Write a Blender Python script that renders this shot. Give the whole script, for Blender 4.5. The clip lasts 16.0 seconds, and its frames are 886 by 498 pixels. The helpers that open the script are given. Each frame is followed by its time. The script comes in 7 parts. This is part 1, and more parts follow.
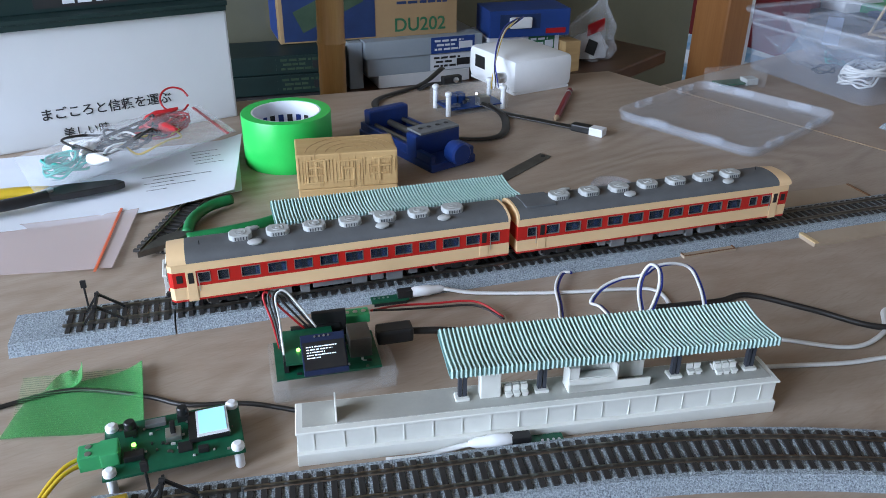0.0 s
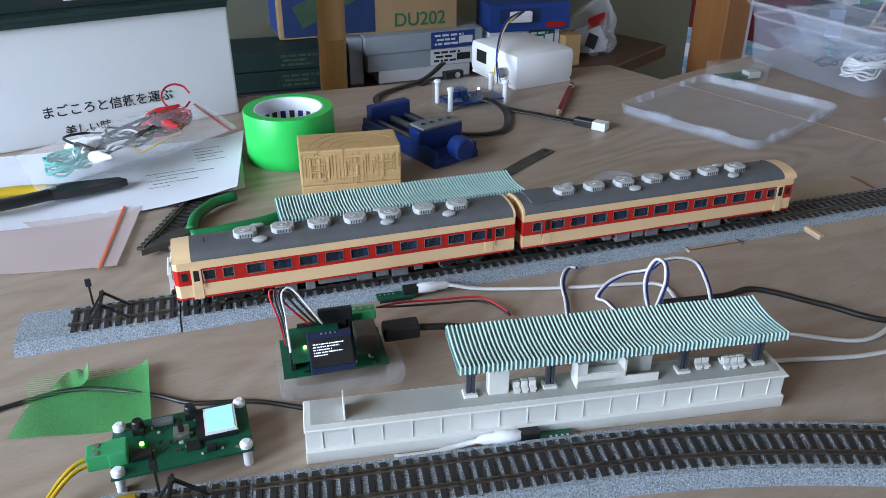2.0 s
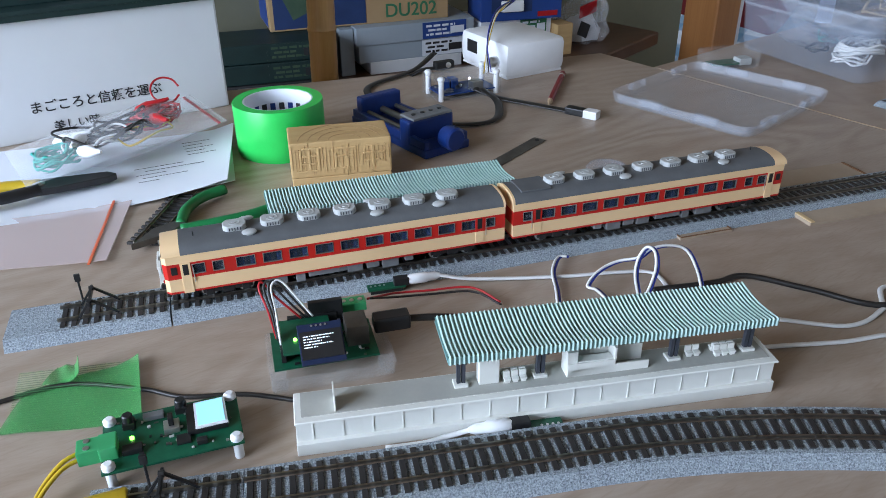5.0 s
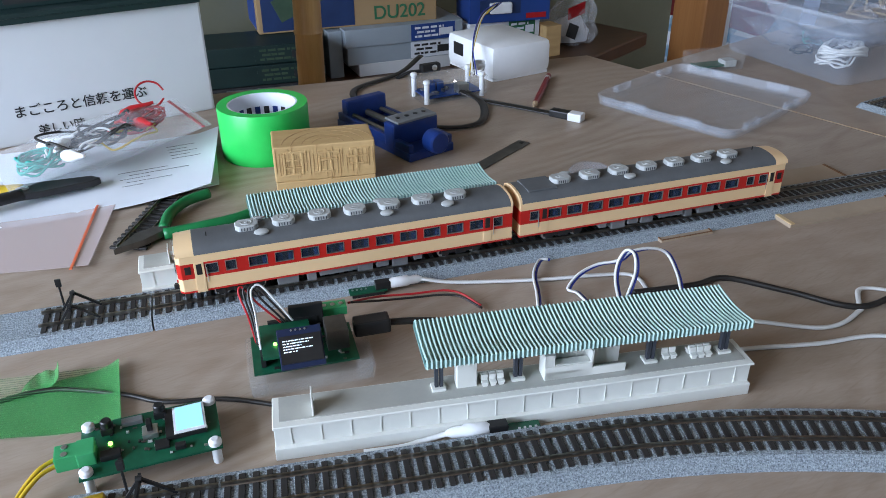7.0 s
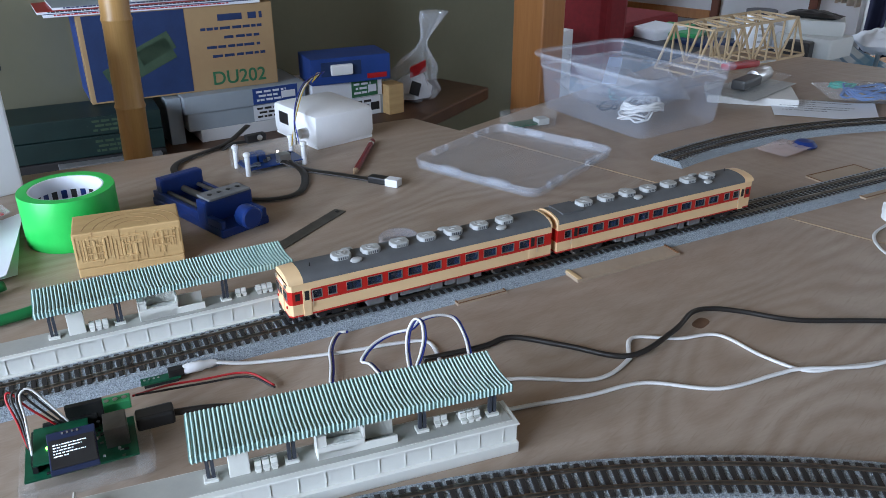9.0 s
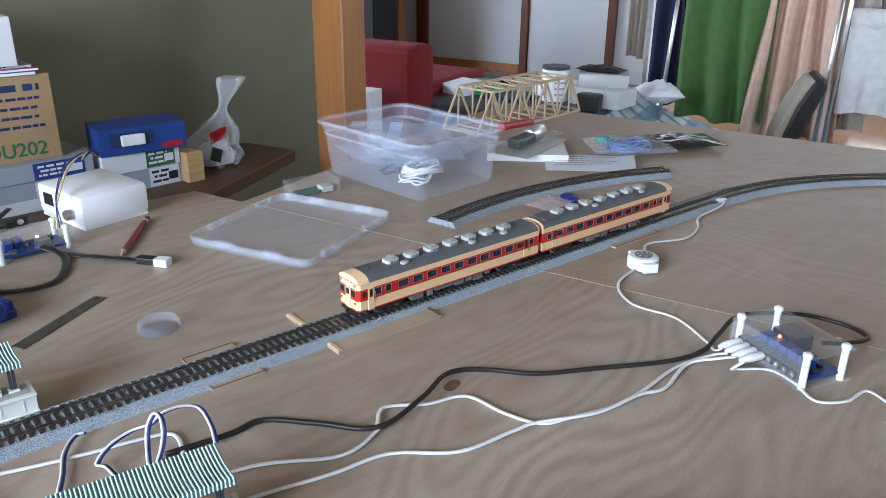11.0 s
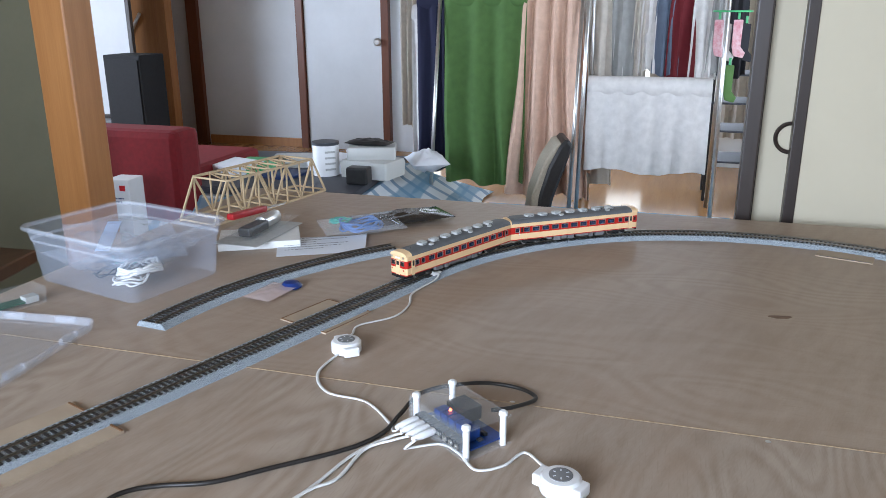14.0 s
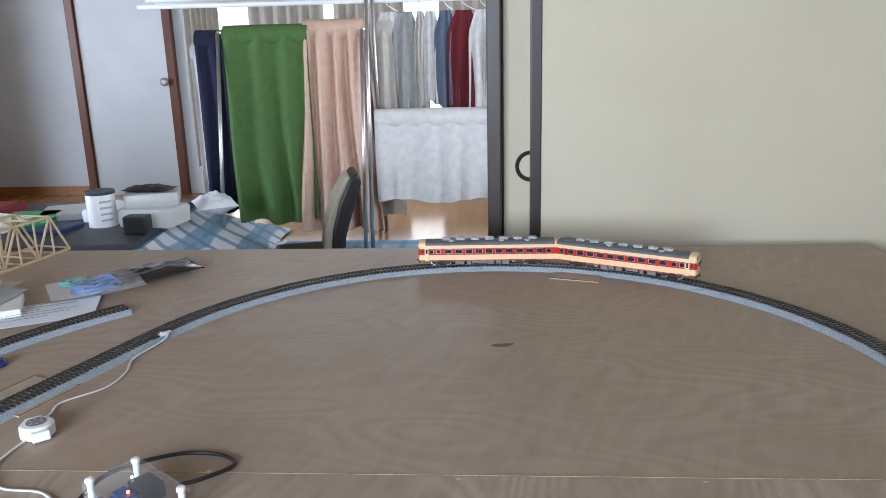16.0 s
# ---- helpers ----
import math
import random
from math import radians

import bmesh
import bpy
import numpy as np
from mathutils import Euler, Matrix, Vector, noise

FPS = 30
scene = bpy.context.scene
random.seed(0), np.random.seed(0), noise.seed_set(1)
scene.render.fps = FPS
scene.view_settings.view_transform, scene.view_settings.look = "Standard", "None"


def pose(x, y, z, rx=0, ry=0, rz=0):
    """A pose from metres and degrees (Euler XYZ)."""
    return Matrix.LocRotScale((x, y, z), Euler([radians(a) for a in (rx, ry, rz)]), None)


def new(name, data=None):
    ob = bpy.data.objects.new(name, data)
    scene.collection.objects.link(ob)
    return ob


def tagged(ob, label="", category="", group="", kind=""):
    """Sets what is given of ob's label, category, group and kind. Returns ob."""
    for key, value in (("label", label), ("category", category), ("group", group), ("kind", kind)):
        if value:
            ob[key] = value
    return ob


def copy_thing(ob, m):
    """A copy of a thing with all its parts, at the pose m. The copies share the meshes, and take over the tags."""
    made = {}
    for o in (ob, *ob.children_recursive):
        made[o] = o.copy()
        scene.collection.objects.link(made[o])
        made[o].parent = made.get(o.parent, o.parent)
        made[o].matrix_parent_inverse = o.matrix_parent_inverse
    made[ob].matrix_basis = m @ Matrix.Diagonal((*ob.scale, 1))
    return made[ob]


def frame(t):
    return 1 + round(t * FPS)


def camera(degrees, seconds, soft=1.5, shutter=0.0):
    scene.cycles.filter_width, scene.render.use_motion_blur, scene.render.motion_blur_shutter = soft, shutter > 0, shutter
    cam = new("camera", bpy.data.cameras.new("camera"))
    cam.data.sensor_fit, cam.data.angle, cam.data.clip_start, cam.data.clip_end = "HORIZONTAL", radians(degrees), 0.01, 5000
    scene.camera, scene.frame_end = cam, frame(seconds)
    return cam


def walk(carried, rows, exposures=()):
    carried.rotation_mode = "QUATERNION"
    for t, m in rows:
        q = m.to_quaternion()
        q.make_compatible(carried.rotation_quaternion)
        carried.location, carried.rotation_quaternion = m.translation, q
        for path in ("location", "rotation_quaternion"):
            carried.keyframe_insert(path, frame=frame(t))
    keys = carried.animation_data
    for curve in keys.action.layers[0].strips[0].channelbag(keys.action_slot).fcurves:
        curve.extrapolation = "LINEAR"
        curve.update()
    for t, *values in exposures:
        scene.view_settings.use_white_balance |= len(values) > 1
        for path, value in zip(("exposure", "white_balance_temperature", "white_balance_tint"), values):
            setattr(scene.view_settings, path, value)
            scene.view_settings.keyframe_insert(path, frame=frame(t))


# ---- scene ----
cam = camera(59.0, 16.0, 0.6)
# seconds, eye x y z in metres, yaw, pitch, roll in degrees; z = 0 is the table top
ROWS = [
    (0, 0.0431, -0.5164, 0.3235, -17.45, -27.98, 0.46),
    (0.5, 0.0425, -0.5158, 0.3231, -17.48, -28.10, 0.35),
    (1, 0.0419, -0.5161, 0.3234, -17.55, -28.20, 0.14),
    (1.5, 0.0405, -0.5152, 0.3233, -17.52, -28.23, 0.15),
    (2, 0.0393, -0.5132, 0.3234, -17.50, -28.35, 0.10),
    (2.5, 0.0423, -0.5135, 0.3224, -17.54, -28.59, -0.01),
    (3, 0.0434, -0.5144, 0.3225, -17.67, -28.71, -0.26),
    (3.5, 0.0437, -0.5143, 0.3225, -17.67, -28.81, -0.41),
    (4, 0.0436, -0.5139, 0.3224, -17.72, -28.89, -0.42),
    (6.5, 0.0456, -0.5152, 0.3229, -17.96, -29.05, -0.51),
    (7, 0.0526, -0.5182, 0.3259, -18.34, -28.97, -0.44),
    (7.5, 0.0659, -0.5258, 0.3310, -19.82, -28.59, -0.48),
    (8, 0.0813, -0.5326, 0.3375, -22.07, -27.97, -0.24),
    (8.5, 0.0980, -0.5424, 0.3472, -24.52, -27.01, 0.11),
    (9, 0.1209, -0.5557, 0.3570, -27.55, -25.73, -0.05),
    (9.5, 0.1401, -0.5676, 0.3641, -30.92, -24.77, 0.14),
    (10, 0.1603, -0.5790, 0.3694, -34.20, -23.85, 0.54),
    (12.5, 0.2382, -0.6459, 0.4021, -45.96, -19.46, 0.14),
    (13, 0.2540, -0.6627, 0.4079, -47.86, -18.72, 0.08),
    (13.5, 0.2712, -0.6856, 0.4151, -50.24, -18.04, 0.03),
    (14, 0.2916, -0.7164, 0.4202, -53.61, -17.23, -0.19),
    (14.5, 0.3090, -0.7488, 0.4276, -56.90, -16.46, -0.30),
    (15, 0.3310, -0.7779, 0.4353, -60.31, -15.78, -0.51),
    (15.5, 0.3594, -0.8089, 0.4340, -63.46, -15.38, -1.14),
    (16, 0.3930, -0.8447, 0.4381, -66.12, -15.29, -1.47),
]


def eye_pose(x, y, z, yaw, pitch, roll):
    return pose(x, y, z) @ pose(0, 0, 0, 0, 0, yaw) @ pose(0, 0, 0, 90 + pitch) @ pose(0, 0, 0, 0, 0, roll)


walk(cam, [(t, eye_pose(*r)) for t, *r in ROWS], [(0, 0.0, 6500, 10), (8.5, 0.0, 6500, 10), (10, 0.34, 6540, 10), (12.5, 0.72, 6600, 10), (16, 0.64, 6800, 10)])

# ---- world and light ----
FLOOR, CEIL = -0.508, 1.74         # the table top is z = 0
NEAR, DEEP = 0.83, -0.70           # the next room is laid out on a grid of its own, which is set in with this scale
DEEP_TOP = 0.43 + (CEIL - 0.43) / NEAR
TURN = 20.0                        # the house stands turned against the track
world = bpy.data.worlds.new("world")
scene.world = world
world.use_nodes = True
sky = world.node_tree.nodes.new("ShaderNodeTexSky")
sky.sky_type, sky.sun_disc = "NISHITA", False
sky.sun_elevation, sky.sun_rotation = radians(40), radians(200)
world.node_tree.links.new(sky.outputs[0], world.node_tree.nodes["Background"].inputs[0])
world.node_tree.nodes["Background"].inputs[1].default_value = 0.07


def house(p, q, z, rz=0.0):
    """A pose in the frame of the house: p towards the far room, q to its left."""
    a = radians(TURN)
    return pose(p * math.cos(a) - q * math.sin(a), p * math.sin(a) + q * math.cos(a), z, 0, 0, TURN + rz)


def beyond(p, q, z, rz=0.0):
    """A pose on the grid of the next room."""
    return house(0.045, -0.844, 0.43) @ Matrix.Scale(NEAR, 4) @ pose(p - 0.045, q + 0.844, z - 0.43, 0, 0, rz)


def window_light(p, q, z, width, height, watts, rz, tint=(0.655, 0.785, 1.0)):
    data = bpy.data.lights.new("window_light", "AREA")
    data.shape, data.size, data.size_y, data.energy, data.color = "RECTANGLE", width, height, watts, tint
    ob = new("window_light", data)
    ob.matrix_world = house(p, q, z, rz) @ pose(0, 0, 0, 90)
    return ob


window_light(-1.75, 0.05, 0.66, 1.5, 1.1, 116, -90)     # left window, light runs along +p
window_light(0.0, -2.55, 0.75, 1.8, 1.1, 4, 0)          # fill lamp, an unseen window added behind the camera
window_light(4.80, -0.27, 0.53, 1.8, 1.5, 14, 90)       # glass doors of the far room
window_light(2.91, -1.52, 0.53, 1.2, 1.1, 15, 0)        # fill lamp added for the laundry; the side wall has no window
window_light(2.36, 3.40, 0.57, 1.6, 1.2, 90, 180)      # fill lamp added to brighten the far walls, at an unseen end wall


# ---- materials ----
def material(name, colour, second=None, scale=40.0, rough=0.5, metal=0.0, bump=0.0, stretch=(1, 1, 1), fine=0.0, ior=1.45, coat=0.0):
    """Two tones mixed by two noises, with relief."""
    m = bpy.data.materials.new(name)
    m.use_nodes = True
    nt = m.node_tree
    b = nt.nodes["Principled BSDF"]
    b.inputs["Roughness"].default_value, b.inputs["Metallic"].default_value = rough, metal
    b.inputs["IOR"].default_value, b.inputs["Coat Weight"].default_value = ior, coat
    if second is None:
        second = tuple(c * 0.82 for c in colour)
    tc, mp = nt.nodes.new("ShaderNodeTexCoord"), nt.nodes.new("ShaderNodeMapping")
    mp.inputs["Scale"].default_value = stretch
    nt.links.new(tc.outputs["Object"], mp.inputs[0])
    n1, n2 = nt.nodes.new("ShaderNodeTexNoise"), nt.nodes.new("ShaderNodeTexNoise")
    n1.inputs["Scale"].default_value, n2.inputs["Scale"].default_value = scale, scale * 9
    n1.inputs["Detail"].default_value = n2.inputs["Detail"].default_value = 3
    for n in (n1, n2):
        nt.links.new(mp.outputs[0], n.inputs["Vector"])
    mid = nt.nodes.new("ShaderNodeMath")
    mid.operation = "MULTIPLY_ADD"
    mid.inputs[1].default_value = 0.25 + fine
    nt.links.new(n2.outputs[0], mid.inputs[0])
    nt.links.new(n1.outputs[0], mid.inputs[2])
    ramp = nt.nodes.new("ShaderNodeMapRange")
    ramp.inputs[1].default_value, ramp.inputs[2].default_value = 0.42, 0.86 + fine
    nt.links.new(mid.outputs[0], ramp.inputs[0])
    mix = nt.nodes.new("ShaderNodeMix")
    mix.data_type = "RGBA"
    mix.inputs["A"].default_value, mix.inputs["B"].default_value = (*colour, 1), (*second, 1)
    nt.links.new(ramp.outputs[0], mix.inputs["Factor"])
    nt.links.new(mix.outputs["Result"], b.inputs["Base Color"])
    if bump:
        bp = nt.nodes.new("ShaderNodeBump")
        bp.inputs["Strength"].default_value, bp.inputs["Distance"].default_value = min(1.0, bump), 0.0015
        nt.links.new(mid.outputs[0], bp.inputs["Height"])
        nt.links.new(bp.outputs[0], b.inputs["Normal"])
    return m


def clear(name, colour=(1, 1, 1), rough=0.06, weight=1.0, alpha=1.0, ior=1.4):
    m = material(name, colour, colour, 30, rough, ior=ior)
    b = m.node_tree.nodes["Principled BSDF"]
    b.inputs["Transmission Weight"].default_value, b.inputs["Alpha"].default_value = weight, alpha
    b.inputs["Specular IOR Level"].default_value = 0.7
    return m


def glow(name, colour, strength):
    m = material(name, colour, colour, 20, 0.3)
    b = m.node_tree.nodes["Principled BSDF"]
    b.inputs["Emission Color"].default_value, b.inputs["Emission Strength"].default_value = (*colour, 1), strength
    return m


def plywood_material(name, light, dark, ring, stain, amount, rough, grain, knot, spread):
    """Rotary-cut veneer: rings that drift along the grain and close round a knot, pores, broad stains."""
    m = material(name, light, dark, 16.0, rough, bump=0.10, stretch=(0.7, 4.0, 1.0), fine=0.40)
    nt = m.node_tree
    b = nt.nodes["Principled BSDF"]
    old = b.inputs["Base Color"].links[0].from_socket
    tc = nt.nodes.new("ShaderNodeTexCoord")
    turn = nt.nodes.new("ShaderNodeVectorRotate")
    turn.rotation_type = "Z_AXIS"
    turn.inputs["Center"].default_value, turn.inputs["Angle"].default_value = knot, radians(-grain)
    nt.links.new(tc.outputs["Object"], turn.inputs["Vector"])

    def stretched(sx, sy):
        mp = nt.nodes.new("ShaderNodeMapping")
        mp.inputs["Location"].default_value = (-knot[0] * sx, -knot[1] * sy, 0)
        mp.inputs["Scale"].default_value = (sx, sy, 1)
        nt.links.new(turn.outputs[0], mp.inputs[0])
        return mp.outputs[0]

    def tex(vector, scale, detail):
        n = nt.nodes.new("ShaderNodeTexNoise")
        n.inputs["Scale"].default_value, n.inputs["Detail"].default_value = scale, detail
        nt.links.new(vector, n.inputs["Vector"])
        return n.outputs[0]

    def calc(op, *vals):
        n = nt.nodes.new("ShaderNodeMath")
        n.operation = op
        for k, v in enumerate(vals):
            if isinstance(v, (int, float)):
                n.inputs[k].default_value = v
            else:
                nt.links.new(v, n.inputs[k])
        return n.outputs[0]

    def span(v, lo, hi, top):
        n = nt.nodes.new("ShaderNodeMapRange")
        n.inputs[1].default_value, n.inputs[2].default_value, n.inputs[4].default_value = lo, hi, top
        nt.links.new(v, n.inputs[0])
        return n.outputs[0]

    def blend(f, base, tone):
        n = nt.nodes.new("ShaderNodeMix")
        n.data_type = "RGBA"
        nt.links.new(f, n.inputs["Factor"])
        nt.links.new(base, n.inputs["A"])
        n.inputs["B"].default_value = (*tone, 1)
        return n.outputs["Result"]

    broad = tex(stretched(0.9, 2.9), 1.9, 1.6)
    far = nt.nodes.new("ShaderNodeVectorMath")
    far.operation = "LENGTH"
    nt.links.new(stretched(0.55 / spread, 1.0 / spread), far.inputs[0])
    near_knot = calc("DIVIDE", 5.0, calc("ADD", 1.0, calc("POWER", far.outputs["Value"], 2.0)))
    rings = calc("PINGPONG", calc("MULTIPLY_ADD", broad, 46.0, near_knot), 1.0)
    area = span(tex(stretched(1.0, 1.6), 2.6, 1.0), 0.38, 0.62, 1.0)
    pale = calc("MULTIPLY", span(rings, 0.15, 0.75, amount), calc("MULTIPLY_ADD", area, 0.75, 0.25))
    tone = blend(pale, old, ring)
    tone = blend(span(tex(stretched(1.2, 3.0), 3.1, 3.0), 0.50, 0.72, 0.55), tone, stain)
    pores = span(tex(stretched(9.0, 120.0), 4.0, 2.0), 0.56, 0.72, 0.42)
    tone = blend(pores, tone, dark)
    nt.links.new(tone, b.inputs["Base Color"])
    b.inputs["Specular IOR Level"].default_value = 0.25
    return m


PLY = plywood_material("plywood", (0.40, 0.32, 0.255), (0.28, 0.21, 0.155), (0.58, 0.50, 0.42), (0.335, 0.235, 0.165), 0.27, 0.42, 20.0, (0.594, -0.137, 0), 0.05)
PLY_FAR = plywood_material("reddish_plywood", (0.395, 0.305, 0.235), (0.30, 0.22, 0.16), (0.47, 0.385, 0.305), (0.325, 0.24, 0.175), 0.30, 0.40, 110.0, (1.398, -0.491, 0), 0.06)
SHIM_WOOD = material("shim_wood", (0.42, 0.33, 0.24), (0.37, 0.285, 0.205), 30, 0.7, bump=0.05)
PLY_EDGE = material("plywood_edge", (0.5, 0.37, 0.24), (0.3, 0.2, 0.12), 200, 0.7)
BALLAST = material("ballast", (0.48, 0.545, 0.59), (0.085, 0.10, 0.12), 950, 0.9, bump=0.9, fine=0.10)
TIE = material("tie_plastic", (0.018, 0.017, 0.017), (0.035, 0.032, 0.03), 90, 0.6)
RAIL = material("rail_metal", (0.42, 0.39, 0.34), (0.25, 0.22, 0.19), 60, 0.32, 1.0)
CREAM = material("cream_paint", (0.82, 0.57, 0.32), (0.78, 0.535, 0.295), 30, 0.38)
RED = material("red_paint", (0.52, 0.018, 0.012), (0.46, 0.015, 0.012), 30, 0.36)
ROOF_GREY = material("roof_grey", (0.12, 0.125, 0.13), (0.095, 0.10, 0.105), 60, 0.55)
UNIT_GREY = material("unit_grey", (0.46, 0.47, 0.46), (0.38, 0.39, 0.38), 120, 0.5)
DARK_GREY = material("dark_grey_plastic", (0.05, 0.055, 0.07), (0.035, 0.04, 0.05), 80, 0.5)
BLACK = material("black_plastic", (0.012, 0.012, 0.013), (0.02, 0.02, 0.02), 60, 0.42)
UNDER = material("underfloor_grey", (0.20, 0.205, 0.21), (0.13, 0.135, 0.14), 90, 0.6)
BLUE_SEAT = material("blue_moquette", (0.05, 0.16, 0.50), (0.04, 0.12, 0.40), 60, 0.7)
PANE = clear("window_pane", (0.04, 0.05, 0.07), 0.03, 0.0, 0.42)
SILVER = material("silver_trim", (0.62, 0.62, 0.6), (0.5, 0.5, 0.5), 80, 0.3, 0.9)
IVORY = material("ivory_plastic", (0.74, 0.74, 0.69), (0.69, 0.69, 0.64), 30, 0.45)
DECK = material("platform_deck", (0.42, 0.42, 0.38), (0.36, 0.36, 0.33), 60, 0.7, bump=0.1)
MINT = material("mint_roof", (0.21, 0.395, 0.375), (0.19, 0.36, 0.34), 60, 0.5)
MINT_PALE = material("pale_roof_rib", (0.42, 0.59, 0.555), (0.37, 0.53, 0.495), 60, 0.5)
# brown of burnt shim edges, also of the notch shadow painted on one shim
BURN_AND_SHADE = material("burnt_edge_and_notch_shade", (0.24, 0.12, 0.055), (0.13, 0.065, 0.03), 300, 0.85, bump=0.3)
OLIVE = material("olive_plaster", (0.185, 0.180, 0.120), (0.158, 0.155, 0.102), 5, 0.9, bump=0.25)
WHITE_WALL = material("white_wall", (0.62, 0.64, 0.66), (0.57, 0.59, 0.61), 4, 0.7, bump=0.05)
PAPER_PANEL = material("paper_panel", (0.53, 0.475, 0.36), (0.50, 0.445, 0.335), 5, 0.75, bump=0.05)
DARK_FRAME = material("dark_lacquer_frame", (0.028, 0.02, 0.017), (0.05, 0.036, 0.03), 20, 0.35, stretch=(1, 1, 0.05))
ORANGE_WOOD = material("orange_pillar_wood", (0.42, 0.19, 0.065), (0.31, 0.125, 0.04), 14, 0.35, stretch=(3, 3, 0.15), fine=0.2)
FLOOR_WOOD = material("floor_wood", (0.40, 0.21, 0.085), (0.3, 0.145, 0.055), 8, 0.16, stretch=(0.25, 3, 1), fine=0.2)
BROWN_TRIM = material("brown_trim", (0.15, 0.05, 0.025), (0.1, 0.032, 0.017), 12, 0.4, stretch=(1, 1, 0.1))
PLASTER = material("ceiling_board", (0.24, 0.165, 0.105), (0.19, 0.125, 0.075), 3, 0.8, stretch=(0.2, 4, 1))
DARK_WOOD = material("dark_shelf_wood", (0.11, 0.055, 0.028), (0.07, 0.034, 0.018), 14, 0.45, stretch=(0.3, 3, 1), fine=0.2)
SKY_GLOW = glow("daylight_outside", (0.86, 0.93, 1.0), 1.8)


# ---- mesh helpers ----
def box(sx, sy, sz, at=(0, 0, 0), bevel=0.0, turn=None, bm=None):
    """A box with its middle at `at`; bevel rounds its edges."""
    b = bmesh.new()
    bmesh.ops.create_cube(b, size=1.0, matrix=Matrix.Diagonal((sx, sy, sz, 1)))
    if bevel:
        bmesh.ops.bevel(b, geom=list(b.edges), offset=bevel, segments=2, profile=0.6, affect="EDGES")
    return put(b, at, turn, bm)


def put(b, at=(0, 0, 0), turn=None, bm=None):
    m = Matrix.Translation(at) @ (turn if turn is not None else Matrix())
    bmesh.ops.transform(b, matrix=m, verts=b.verts)
    if bm is None:
        return b
    tmp = bpy.data.meshes.new("tmp")
    b.to_mesh(tmp)
    b.free()
    bm.from_mesh(tmp)
    bpy.data.meshes.remove(tmp)
    return bm


def rod(r, h, at=(0, 0, 0), seg=16, r2=None, turn=None, bevel=0.0, bm=None):
    """A cylinder or cone along z, its middle at `at`."""
    b = bmesh.new()
    bmesh.ops.create_cone(b, cap_ends=True, segments=seg, radius1=r, radius2=r if r2 is None else r2, depth=h)
    if bevel:
        rim = [e for e in b.edges if abs(e.verts[0].co.z - e.verts[1].co.z) < 1e-7]
        bmesh.ops.bevel(b, geom=rim, offset=bevel, segments=2, profile=0.5, affect="EDGES")
    return put(b, at, turn, bm)


ALONG_X, ALONG_Y = Matrix.Rotation(radians(90), 4, "Y"), Matrix.Rotation(radians(90), 4, "X")


def lathe(profile, seg=32, at=(0, 0, 0), turn=None, bm=None, closed=False):
    """Turns a profile of (radius, height) about z."""
    b = bmesh.new()
    rings = [[b.verts.new((r * math.cos(2 * math.pi * k / seg), r * math.sin(2 * math.pi * k / seg), h)) for k in range(seg)] for r, h in profile]
    pairs = list(zip(rings, rings[1:])) + ([(rings[-1], rings[0])] if closed else [])
    for lo, hi in pairs:
        for k in range(seg):
            b.faces.new((lo[k], lo[(k + 1) % seg], hi[(k + 1) % seg], hi[k]))
    if not closed:
        b.faces.new(rings[0][::-1])
        b.faces.new(rings[-1])
    bmesh.ops.recalc_face_normals(b, faces=b.faces)
    return put(b, at, turn, bm)


def slab(outline, z0, z1, bevel=0.0, bm=None):
    """A plate of any outline (x, y), anticlockwise."""
    b = bmesh.new()
    lo = [b.verts.new((x, y, z0)) for x, y in outline]
    hi = [b.verts.new((x, y, z1)) for x, y in outline]
    b.faces.new(lo[::-1])
    b.faces.new(hi)
    n = len(outline)
    for k in range(n):
        b.faces.new((lo[k], lo[(k + 1) % n], hi[(k + 1) % n], hi[k]))
    bmesh.ops.recalc_face_normals(b, faces=b.faces)
    if bevel:
        bmesh.ops.bevel(b, geom=[e for e in b.edges], offset=bevel, segments=1, affect="EDGES")
    return put(b, bm=bm)


def smooth_line(points, steps=8):
    """Catmull-Rom through the points."""
    p = [Vector(q) for q in points]
    p = [2 * p[0] - p[1]] + p + [2 * p[-1] - p[-2]]
    out = []
    for a, b, c, d in zip(p, p[1:], p[2:], p[3:]):
        for k in range(steps):
            t = k / steps
            out.append(0.5 * (2 * b + (c - a) * t + (2 * a - 5 * b + 4 * c - d) * t * t + (3 * b - a - 3 * c + d) * t ** 3))
    return out + [p[-2]]


def tube(points, r, seg=8, flat=1.0, steps=8, bm=None):
    """A cable along smoothed points; flat < 1 makes it a ribbon lying flat."""
    line = smooth_line(points, steps) if steps else [Vector(q) for q in points]
    b = bmesh.new()
    rings = []
    for k, c in enumerate(line):
        way = (line[min(k + 1, len(line) - 1)] - line[max(k - 1, 0)]).normalized()
        side = way.cross(Vector((0, 0, 1)))
        side = side.normalized() if side.length > 1e-3 else Vector((1, 0, 0))
        up = side.cross(way)
        rings.append([b.verts.new(c + r * (math.cos(a) * side + flat * math.sin(a) * up)) for a in (2 * math.pi * j / seg for j in range(seg))])
    for lo, hi in zip(rings, rings[1:]):
        for j in range(seg):
            b.faces.new((lo[j], lo[(j + 1) % seg], hi[(j + 1) % seg], hi[j]))
    b.faces.new(rings[0][::-1])
    b.faces.new(rings[-1])
    bmesh.ops.recalc_face_normals(b, faces=b.faces)
    for f in b.faces:
        f.smooth = True
    return put(b, bm=bm)


def mesh_of(name, b, mat):
    me = bpy.data.meshes.new(name)
    b.to_mesh(me)
    b.free()
    for m in (mat if isinstance(mat, (list, tuple)) else [mat]):
        me.materials.append(m)
    return me


